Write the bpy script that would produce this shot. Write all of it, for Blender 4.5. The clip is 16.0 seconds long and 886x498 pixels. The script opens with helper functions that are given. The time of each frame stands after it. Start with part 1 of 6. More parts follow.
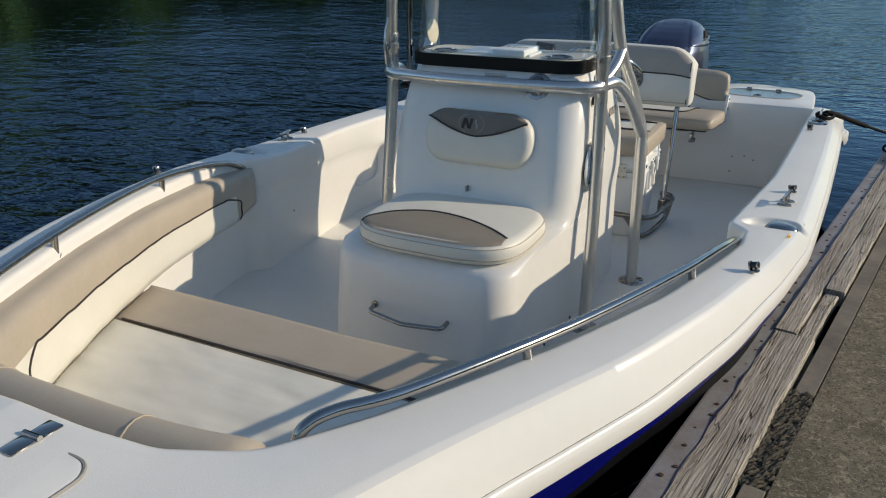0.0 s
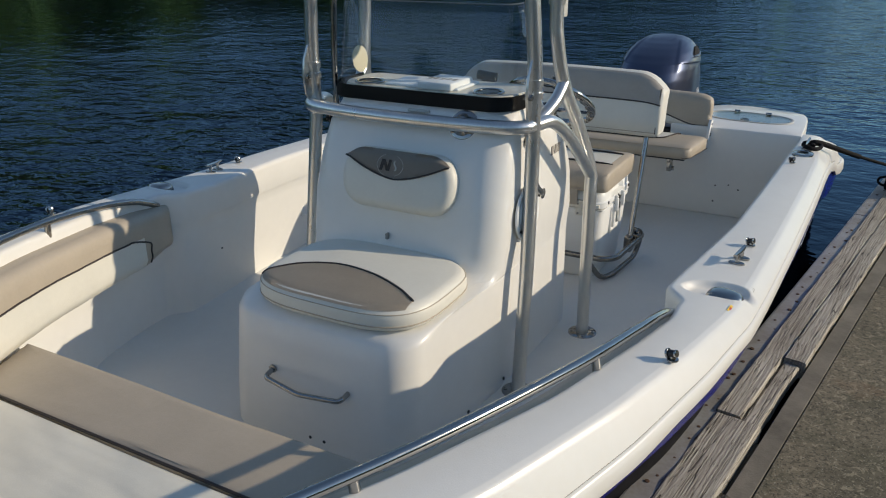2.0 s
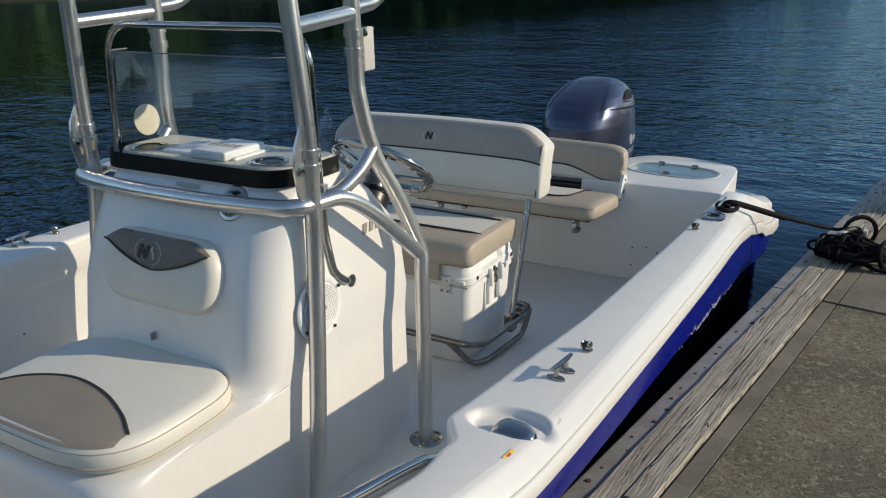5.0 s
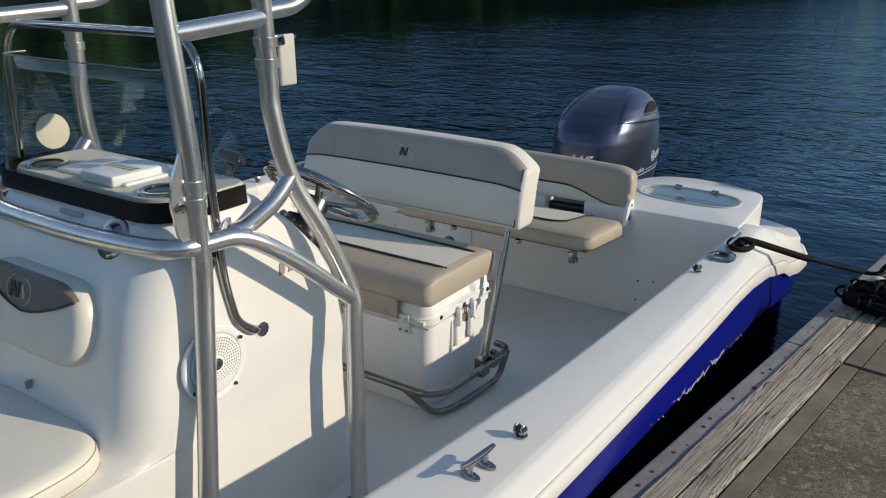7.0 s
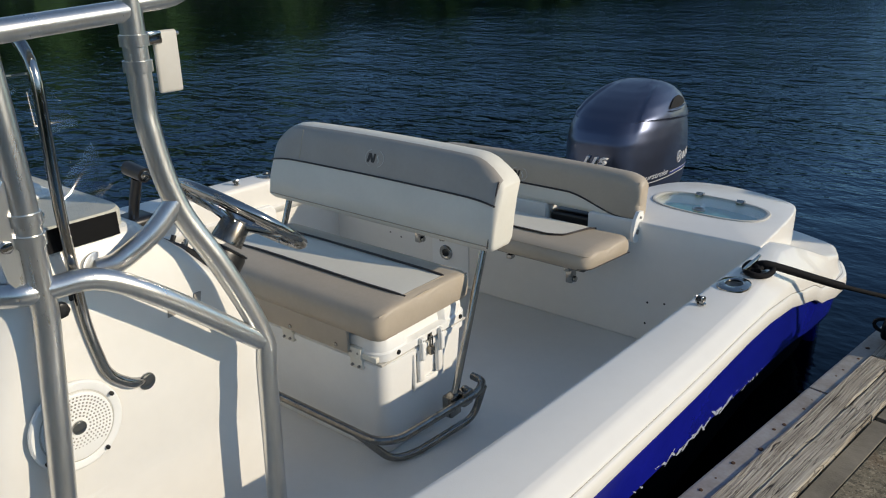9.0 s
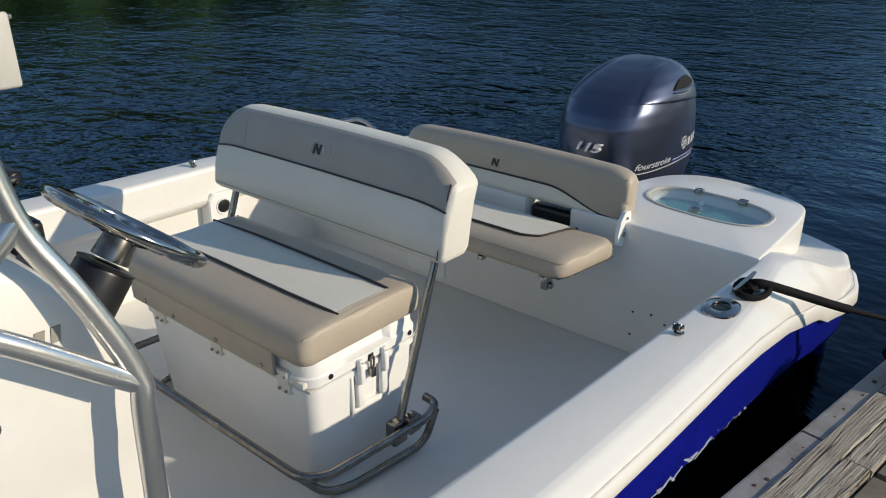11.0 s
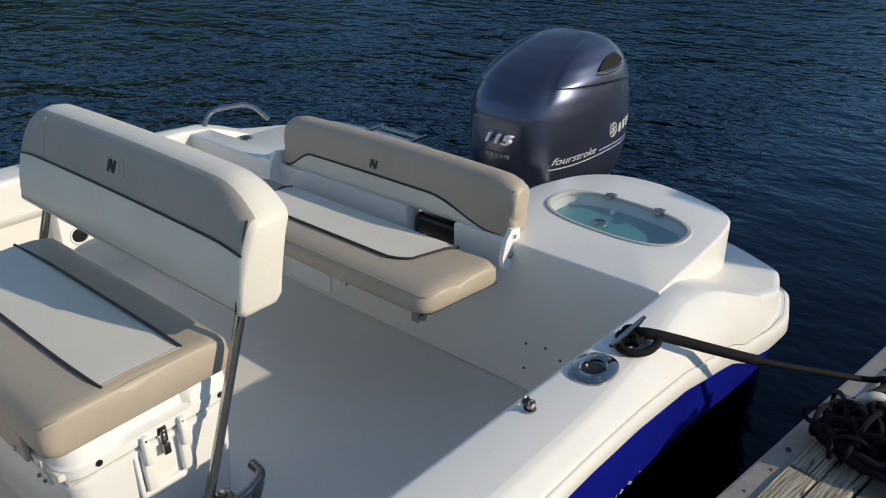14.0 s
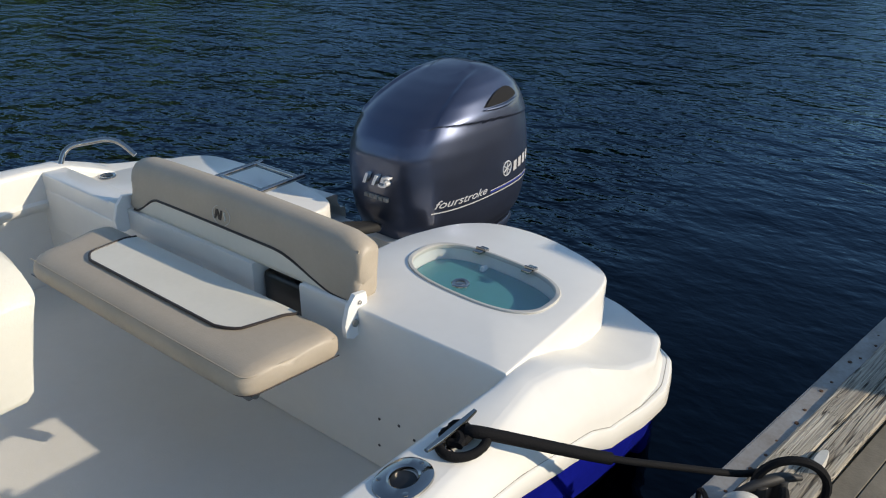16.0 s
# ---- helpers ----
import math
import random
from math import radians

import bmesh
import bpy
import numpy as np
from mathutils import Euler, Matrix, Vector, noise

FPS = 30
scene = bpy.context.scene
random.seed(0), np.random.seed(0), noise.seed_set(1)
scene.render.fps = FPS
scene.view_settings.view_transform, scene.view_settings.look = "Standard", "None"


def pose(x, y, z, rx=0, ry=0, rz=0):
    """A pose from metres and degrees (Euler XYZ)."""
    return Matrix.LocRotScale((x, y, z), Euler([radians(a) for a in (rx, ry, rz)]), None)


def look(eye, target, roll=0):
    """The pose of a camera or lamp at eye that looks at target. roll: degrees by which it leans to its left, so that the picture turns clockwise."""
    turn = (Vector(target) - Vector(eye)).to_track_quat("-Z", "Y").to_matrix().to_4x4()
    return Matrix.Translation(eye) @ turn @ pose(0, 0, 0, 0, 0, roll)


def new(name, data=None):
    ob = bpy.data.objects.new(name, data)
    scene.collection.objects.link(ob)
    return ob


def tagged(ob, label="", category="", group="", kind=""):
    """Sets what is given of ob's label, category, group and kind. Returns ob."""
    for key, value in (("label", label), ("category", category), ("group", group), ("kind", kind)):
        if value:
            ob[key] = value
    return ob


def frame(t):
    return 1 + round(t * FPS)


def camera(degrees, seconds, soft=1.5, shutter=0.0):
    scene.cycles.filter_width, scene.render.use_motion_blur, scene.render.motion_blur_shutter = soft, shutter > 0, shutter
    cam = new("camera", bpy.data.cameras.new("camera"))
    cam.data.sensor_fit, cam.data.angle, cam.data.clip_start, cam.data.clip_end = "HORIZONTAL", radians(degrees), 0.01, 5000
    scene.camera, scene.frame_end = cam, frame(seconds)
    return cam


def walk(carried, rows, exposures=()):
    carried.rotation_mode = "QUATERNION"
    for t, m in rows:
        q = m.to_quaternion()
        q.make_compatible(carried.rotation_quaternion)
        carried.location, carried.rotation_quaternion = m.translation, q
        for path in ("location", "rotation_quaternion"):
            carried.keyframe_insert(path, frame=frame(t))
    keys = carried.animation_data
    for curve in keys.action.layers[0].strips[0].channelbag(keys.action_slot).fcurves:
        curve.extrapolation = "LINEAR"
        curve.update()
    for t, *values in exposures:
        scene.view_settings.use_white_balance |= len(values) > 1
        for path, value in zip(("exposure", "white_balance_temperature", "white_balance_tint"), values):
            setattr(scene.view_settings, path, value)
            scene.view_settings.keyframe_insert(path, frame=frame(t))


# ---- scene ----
from mathutils.bvhtree import BVHTree

cam = camera(58.5, 16.0, 1.1)
PATH = [
    (0, (1.27, 0.515, 1.634), (0.418, 2.163, 0.888), -0.6),
    (0.5, (1.334, 0.629, 1.677), (0.474, 2.267, 0.918), -0.3),
    (1, (1.379, 0.747, 1.681), (0.505, 2.375, 0.915), -0.3),
    (1.5, (1.396, 0.882, 1.677), (0.51, 2.503, 0.91), -0.4),
    (2, (1.438, 1.009, 1.693), (0.532, 2.629, 0.947), -0.6),
    (2.5, (1.512, 1.146, 1.702), (0.579, 2.766, 0.99), -1.1),
    (3, (1.612, 1.285, 1.704), (0.661, 2.895, 0.993), -1.3),
    (3.5, (1.685, 1.389, 1.7), (0.716, 2.997, 1.01), -1.6),
    (4, (1.728, 1.532, 1.696), (0.784, 3.163, 1.025), -1.3),
    (4.5, (1.751, 1.678, 1.7), (0.809, 3.314, 1.038), -1.2),
    (5, (1.777, 1.814, 1.682), (0.824, 3.441, 1.015), -1.3),
    (5.2, (1.79, 1.882, 1.682), (0.834, 3.504, 1.008), -1.3),
    (7.3, (1.85, 2.394, 1.692), (0.769, 3.933, 1.012), -0.4),
    (7.5, (1.84, 2.445, 1.692), (0.748, 3.976, 1.01), -0.6),
    (8, (1.839, 2.554, 1.698), (0.717, 4.057, 1.003), -0.6),
    (8.5, (1.843, 2.673, 1.679), (0.68, 4.141, 0.978), -1.0),
    (9, (1.872, 2.817, 1.676), (0.701, 4.273, 0.964), -1.0),
    (9.2, (1.89, 2.869, 1.682), (0.716, 4.32, 0.963), -1.0),
    (11.3, (1.828, 3.292, 1.691), (0.634, 4.676, 0.878), -0.3),
    (11.5, (1.834, 3.339, 1.683), (0.654, 4.731, 0.866), -0.4),
    (12, (1.867, 3.473, 1.67), (0.699, 4.868, 0.84), -0.7),
    (12.5, (1.9, 3.591, 1.675), (0.747, 4.988, 0.827), -0.7),
    (13, (1.903, 3.682, 1.681), (0.752, 5.061, 0.803), -0.7),
    (13.5, (1.875, 3.787, 1.68), (0.745, 5.172, 0.784), -0.3),
    (14, (1.838, 3.889, 1.694), (0.675, 5.243, 0.791), -0.7),
    (14.5, (1.822, 3.978, 1.696), (0.662, 5.353, 0.823), -0.3),
    (15, (1.844, 4.106, 1.683), (0.698, 5.483, 0.794), -0.7),
    (15.5, (1.879, 4.253, 1.701), (0.754, 5.641, 0.803), -0.4),
    (16, (1.916, 4.35, 1.707), (0.804, 5.76, 0.827), 0.2),
]
walk(cam, [(t, look(eye, target, roll)) for t, eye, target, roll in PATH],
     [(0, 0.40, 8000, 10), (1.5, 0.33, 7900, 10), (2.5, 0.35, 7850, 10), (5, 0.42, 7850, 10), (9, 0.41, 7850, 10), (12, 0.50, 7850, 10), (14, 0.49, 7850, 10), (15.4, 0.50, 7800, 10), (16, 0.66, 7800, 10)])

# world and sun: low sun abeam over the dock, slightly from astern
SUN = Vector((1.0, 0.42, 0.45)).normalized()
world = bpy.data.worlds.new("sky")
scene.world = world
world.use_nodes = True
wn = world.node_tree.nodes
sky = wn.new("ShaderNodeTexSky")
sky.sky_type = "NISHITA"
sky.sun_disc = False
sky.sun_elevation = math.asin(SUN.z)
sky.sun_rotation = math.atan2(SUN.x, SUN.y)
sky.air_density, sky.dust_density, sky.ozone_density = 1.0, 0.0, 4.0
wn["Background"].inputs["Strength"].default_value = 0.125
world.node_tree.links.new(sky.outputs[0], wn["Background"].inputs["Color"])
lamp = bpy.data.lights.new("sun", "SUN")
lamp.energy, lamp.angle, lamp.color = 2.5, radians(0.6), (1.0, 0.95, 0.87)
sun = new("sun", lamp)
sun.matrix_world = look(SUN * 30, (0, 0, 0))


# ---------------------------------------------------------------- materials
def material(name, color, rough=0.5, metal=0.0, spots=0.0, scale=6.0, bump=0.0, bscale=150.0, coat=0.0,
             dark=None, stretch=(1, 1, 1), detail=6.0, rvar=0.08, vary=0.0):
    m = bpy.data.materials.new(name)
    m.use_nodes = True
    nt = m.node_tree
    n, l = nt.nodes, nt.links
    p = n["Principled BSDF"]
    p.inputs["Roughness"].default_value, p.inputs["Metallic"].default_value = rough, metal
    p.inputs["Base Color"].default_value = (*color, 1)
    p.inputs["Coat Weight"].default_value = coat
    p.inputs["Coat Roughness"].default_value = 0.08
    tc = n.new("ShaderNodeTexCoord")
    mp = n.new("ShaderNodeMapping")
    mp.inputs["Scale"].default_value = stretch
    l.new(tc.outputs["Object"], mp.inputs["Vector"])
    last = None
    if spots > 0:
        a = n.new("ShaderNodeTexNoise")
        a.inputs["Scale"].default_value, a.inputs["Detail"].default_value = scale, detail
        l.new(mp.outputs[0], a.inputs["Vector"])
        b = n.new("ShaderNodeTexNoise")
        b.inputs["Scale"].default_value, b.inputs["Detail"].default_value = scale * 9, 3
        l.new(mp.outputs[0], b.inputs["Vector"])
        mx = n.new("ShaderNodeMath")
        mx.operation = "MULTIPLY_ADD"
        l.new(b.outputs["Fac"], mx.inputs[0])
        mx.inputs[1].default_value = 0.4
        l.new(a.outputs["Fac"], mx.inputs[2])
        r = n.new("ShaderNodeMapRange")
        r.inputs["From Min"].default_value, r.inputs["From Max"].default_value = 0.45, 0.95
        l.new(mx.outputs[0], r.inputs["Value"])
        mix = n.new("ShaderNodeMix")
        mix.data_type = "RGBA"
        d = dark or tuple(c * (1 - spots) for c in color)
        mix.inputs["A"].default_value, mix.inputs["B"].default_value = (*color, 1), (*d, 1)
        l.new(r.outputs[0], mix.inputs["Factor"])
        last = mix.outputs["Result"]
        rr = n.new("ShaderNodeMapRange")
        rr.inputs["To Min"].default_value, rr.inputs["To Max"].default_value = max(rough - rvar, 0.02), min(rough + rvar, 1)
        l.new(mx.outputs[0], rr.inputs["Value"])
        l.new(rr.outputs[0], p.inputs["Roughness"])
    if vary > 0:
        info = n.new("ShaderNodeObjectInfo")
        hs = n.new("ShaderNodeHueSaturation")
        vr = n.new("ShaderNodeMapRange")
        vr.inputs["To Min"].default_value, vr.inputs["To Max"].default_value = 1 - vary, 1 + vary
        l.new(info.outputs["Random"], vr.inputs["Value"])
        l.new(vr.outputs[0], hs.inputs["Value"])
        if last:
            l.new(last, hs.inputs["Color"])
        else:
            hs.inputs["Color"].default_value = (*color, 1)
        last = hs.outputs["Color"]
    if last:
        l.new(last, p.inputs["Base Color"])
    if bump > 0:
        c = n.new("ShaderNodeTexNoise")
        c.inputs["Scale"].default_value, c.inputs["Detail"].default_value = bscale, 3
        l.new(mp.outputs[0], c.inputs["Vector"])
        bp = n.new("ShaderNodeBump")
        bp.inputs["Strength"].default_value, bp.inputs["Distance"].default_value = bump, 0.002
        l.new(c.outputs["Fac"], bp.inputs["Height"])
        l.new(bp.outputs[0], p.inputs["Normal"])
    return m


GEL = material("white_gelcoat", (0.80, 0.78, 0.73), 0.30, spots=0.06, scale=3.0, bump=0.035, bscale=190, coat=0.22)
NONSKID = material("nonskid_gelcoat", (0.75, 0.73, 0.675), 0.5, spots=0.06, scale=4.0, bump=0.40, bscale=210)
DECK = material("textured_deck_gelcoat", (0.79, 0.77, 0.72), 0.42, spots=0.05, scale=3.0, bump=0.20, bscale=330)
JOINTDARK = material("dark_joint_line", (0.33, 0.31, 0.27), 0.7, spots=0.5, scale=14)
BLUE = material("blue_gelcoat", (0.006, 0.012, 0.26), 0.16, spots=0.3, scale=7.0, coat=0.03)
BLUE.node_tree.nodes["Principled BSDF"].inputs["Specular IOR Level"].default_value = 0.10
CREAM = material("cream_vinyl", (0.74, 0.71, 0.62), 0.42, spots=0.07, scale=7.0, bump=0.22, bscale=260)
TAN = material("tan_vinyl", (0.455, 0.385, 0.30), 0.45, spots=0.10, scale=8.0, bump=0.25, bscale=260)
PALETAN = material("pale_tan_vinyl", (0.57, 0.495, 0.40), 0.42, spots=0.10, scale=8.0, bump=0.25, bscale=260)
TAUPE = material("taupe_vinyl", (0.40, 0.36, 0.31), 0.45, spots=0.10, scale=8.0, bump=0.25, bscale=260)
PIPING = material("dark_piping", (0.03, 0.022, 0.02), 0.5)
SEAM = material("stitched_seam", (0.45, 0.38, 0.29), 0.6)
CHROME = material("polished_stainless", (0.40, 0.39, 0.37), 0.09, 1.0, spots=0.12, scale=20)
ALU = material("brushed_aluminium", (0.78, 0.77, 0.74), 0.27, 1.0, spots=0.2, scale=14, bump=0.12, bscale=300, stretch=(1, 1, 0.15))
# darker than CHROME: the rails' reflection of the dark floor is in the colour
DULLSTEEL = material("dark_dulled_stainless", (0.34, 0.315, 0.28), 0.22, 1.0, spots=0.45, scale=25)
BLACK = material("black_plastic", (0.012, 0.012, 0.013), 0.32, spots=0.3, scale=15)
RUBBER = material("black_rubber", (0.02, 0.02, 0.02), 0.6, bump=0.2, bscale=90)
PLASTIC = material("white_plastic", (0.84, 0.84, 0.81), 0.38, spots=0.05, scale=9, bump=0.05, bscale=120)
GREYPL = material("pale_grey_plastic", (0.55, 0.53, 0.48), 0.45, spots=0.08, scale=9)
COWL = material("graphite_metallic_paint", (0.085, 0.103, 0.160), 0.34, 0.82, spots=0.08, scale=3, coat=0.5)
BOTTOM = material("black_hull_bottom", (0.008, 0.008, 0.010), 0.55, spots=0.3, scale=9)
BOTTOM.node_tree.nodes["Principled BSDF"].inputs["Specular IOR Level"].default_value = 0.1
SILVER = material("silver_print", (0.72, 0.73, 0.75), 0.35, 0.3)
WHITEP = material("white_print", (0.8, 0.8, 0.8), 0.45)
STRIPE = material("blue_print", (0.03, 0.05, 0.30), 0.4)
YELLOW = material("yellow_print", (0.80, 0.52, 0.04), 0.5)
REDP = material("red_print", (0.55, 0.06, 0.03), 0.5)
PALETHREAD = material("pale_thread", (0.62, 0.60, 0.55), 0.7)
GREYMARK = material("grey_thread", (0.30, 0.28, 0.25), 0.7)
EDGECON = material("smooth_concrete_border", (0.25, 0.215, 0.160), 0.9, spots=0.45, scale=5, bump=0.5, bscale=140)
ROPE = material("black_braided_rope", (0.006, 0.006, 0.007), 0.8, bump=0.8, bscale=260)
ROPE.node_tree.nodes["Principled BSDF"].inputs["Specular IOR Level"].default_value = 0.2
GALV = material("weathered_galvanised_steel", (0.38, 0.375, 0.36), 0.55, 0.30, spots=0.30, scale=11, dark=(0.26, 0.23, 0.20), bump=0.2, bscale=70)
RUST = material("rusty_bolt", (0.11, 0.055, 0.03), 0.85, spots=0.4, scale=60)
PALEBUOY = material("off_white_fender_plastic", (0.62, 0.60, 0.54), 0.5, spots=0.2, scale=20)


def wood_material():
    """Sun-bleached timber: straight fibres, wandering growth figure, dark drying cracks and stains."""
    m = bpy.data.materials.new("weathered_grey_timber")
    m.use_nodes = True
    n, l = m.node_tree.nodes, m.node_tree.links
    p = n["Principled BSDF"]
    p.inputs["Roughness"].default_value = 0.85

    def math_node(op, a, b, c=None):
        k = n.new("ShaderNodeMath")
        k.operation = op
        for i, v in enumerate((a, b, c)):
            if v is None:
                continue
            if isinstance(v, (int, float)):
                k.inputs[i].default_value = v
            else:
                l.new(v, k.inputs[i])
        return k.outputs[0]

    def noise(vec, scale, detail):
        t = n.new("ShaderNodeTexNoise")
        t.inputs["Scale"].default_value, t.inputs["Detail"].default_value = scale, detail
        l.new(vec, t.inputs["Vector"])
        return t.outputs["Fac"]

    def stretched(vec, sc):
        k = n.new("ShaderNodeMapping")
        k.inputs["Scale"].default_value = sc
        l.new(vec, k.inputs["Vector"])
        return k.outputs[0]
    tc = n.new("ShaderNodeTexCoord")
    info = n.new("ShaderNodeObjectInfo")
    comb = n.new("ShaderNodeCombineXYZ")
    l.new(info.outputs["Random"], comb.inputs[0])
    l.new(info.outputs["Random"], comb.inputs[1])
    off = n.new("ShaderNodeVectorMath")
    off.operation = "MULTIPLY_ADD"
    l.new(comb.outputs[0], off.inputs[0])
    off.inputs[1].default_value = (7, 31, 0)
    l.new(tc.outputs["Object"], off.inputs[2])
    rot = n.new("ShaderNodeMapping")
    rot.inputs["Rotation"].default_value = (0, 0, 0.124)
    l.new(off.outputs[0], rot.inputs["Vector"])
    v = rot.outputs[0]
    swirl = noise(stretched(v, (1.0, 0.20, 0.3)), 6.5, 1.5)
    sep = n.new("ShaderNodeSeparateXYZ")
    l.new(v, sep.inputs[0])
    knots = math_node("MULTIPLY_ADD", math_node("SUBTRACT", swirl, 0.5), 0.11, sep.outputs[0])
    figure = math_node("MULTIPLY_ADD", math_node("SINE", math_node("MULTIPLY", knots, 620.0), 0), 0.5, 0.5)
    wide = math_node("MULTIPLY_ADD", math_node("SINE", math_node("MULTIPLY", knots, 175.0), 0), 0.5, 0.5)
    fibre = noise(stretched(v, (1.0, 0.012, 1.0)), 330, 5)
    blotch = noise(stretched(v, (1.0, 0.25, 1.0)), 9, 4)
    crack = noise(stretched(v, (1.0, 0.022, 1.0)), 42, 1.5)
    cr = n.new("ShaderNodeMapRange")
    l.new(math_node("ABSOLUTE", math_node("SUBTRACT", crack, 0.5), 0), cr.inputs["Value"])
    cr.inputs["From Min"].default_value, cr.inputs["From Max"].default_value = 0.002, 0.013
    # long splits that follow the wandering figure
    along = n.new("ShaderNodeCombineXYZ")
    l.new(knots, along.inputs[0])
    l.new(math_node("MULTIPLY", sep.outputs[1], 0.045), along.inputs[1])
    split = noise(along.outputs[0], 95, 2.0)
    sp = n.new("ShaderNodeMapRange")
    l.new(math_node("ABSOLUTE", math_node("SUBTRACT", split, 0.5), 0), sp.inputs["Value"])
    sp.inputs["From Min"].default_value, sp.inputs["From Max"].default_value = 0.001, 0.014
    sp.inputs["To Min"].default_value = 0.25
    tone = math_node("MULTIPLY_ADD", figure, 0.11, math_node("MULTIPLY_ADD", fibre, 0.75, math_node("MULTIPLY_ADD", wide, 0.06, math_node("MULTIPLY_ADD", blotch, 0.60, -0.25))))
    ramp = n.new("ShaderNodeValToRGB")
    e = ramp.color_ramp.elements
    e[0].position, e[0].color = 0.22, (0.17, 0.142, 0.112, 1)
    e[1].position, e[1].color = 0.80, (0.66, 0.60, 0.49, 1)
    q = ramp.color_ramp.elements.new(0.48)
    q.color = (0.37, 0.325, 0.255, 1)
    l.new(tone, ramp.inputs["Fac"])
    mix = n.new("ShaderNodeMix")
    mix.data_type = "RGBA"
    mix.inputs["A"].default_value = (0.025, 0.02, 0.015, 1)
    open_ = math_node("MULTIPLY", cr.outputs[0], sp.outputs[0])
    l.new(open_, mix.inputs["Factor"])
    l.new(ramp.outputs["Color"], mix.inputs["B"])
    l.new(mix.outputs["Result"], p.inputs["Base Color"])
    bp = n.new("ShaderNodeBump")
    bp.inputs["Strength"].default_value, bp.inputs["Distance"].default_value = 0.9, 0.005
    l.new(math_node("MULTIPLY_ADD", open_, 0.9, tone), bp.inputs["Height"])
    l.new(bp.outputs[0], p.inputs["Normal"])
    return m


def concrete_material():
    """Old exposed concrete: brown-grey paste, dark algae and pale flakes of lichen."""
    m = bpy.data.materials.new("lichened_concrete")
    m.use_nodes = True
    n, l = m.node_tree.nodes, m.node_tree.links
    p = n["Principled BSDF"]
    p.inputs["Roughness"].default_value = 0.93
    tc = n.new("ShaderNodeTexCoord")

    def noise(scale, detail, dist=0.0, rough=0.5):
        t = n.new("ShaderNodeTexNoise")
        t.inputs["Scale"].default_value, t.inputs["Detail"].default_value = scale, detail
        t.inputs["Distortion"].default_value, t.inputs["Roughness"].default_value = dist, rough
        l.new(tc.outputs["Object"], t.inputs["Vector"])
        return t.outputs["Fac"]

    def over(under, color, fac, lo, hi, most=1.0):
        r = n.new("ShaderNodeMapRange")
        r.inputs["From Min"].default_value, r.inputs["From Max"].default_value = lo, hi
        r.inputs["To Max"].default_value = most
        l.new(fac, r.inputs["Value"])
        k = n.new("ShaderNodeMix")
        k.data_type = "RGBA"
        l.new(r.outputs[0], k.inputs["Factor"])
        if isinstance(under, tuple):
            k.inputs["A"].default_value = (*under, 1)
        else:
            l.new(under, k.inputs["A"])
        k.inputs["B"].default_value = (*color, 1)
        return k.outputs["Result"]
    grit = noise(170, 4)
    c = over((0.135, 0.112, 0.072), (0.205, 0.168, 0.110), noise(3.2, 5), 0.42, 0.58)
    c = over(c, (0.066, 0.058, 0.034), noise(62, 6, 0.2, 0.65), 0.50, 0.60, 0.70)
    c = over(c, (0.090, 0.084, 0.048), noise(9, 6, 0.2, 0.6), 0.52, 0.66, 0.55)
    c = over(c, (0.36, 0.30, 0.20), noise(38, 5, 0.9, 0.62), 0.560, 0.615, 0.65)
    c = over(c, (0.24, 0.135, 0.075), noise(4.5, 3), 0.64, 0.72, 0.35)
    c = over(c, (0.030, 0.028, 0.020), grit, 0.57, 0.66, 0.8)
    c = over(c, (0.42, 0.39, 0.30), noise(200, 2), 0.63, 0.69, 0.65)
    l.new(c, p.inputs["Base Color"])
    bp = n.new("ShaderNodeBump")
    bp.inputs["Strength"].default_value, bp.inputs["Distance"].default_value = 0.6, 0.002
    l.new(grit, bp.inputs["Height"])
    l.new(bp.outputs[0], p.inputs["Normal"])
    return m


CONCRETE = concrete_material()
WOOD = wood_material()


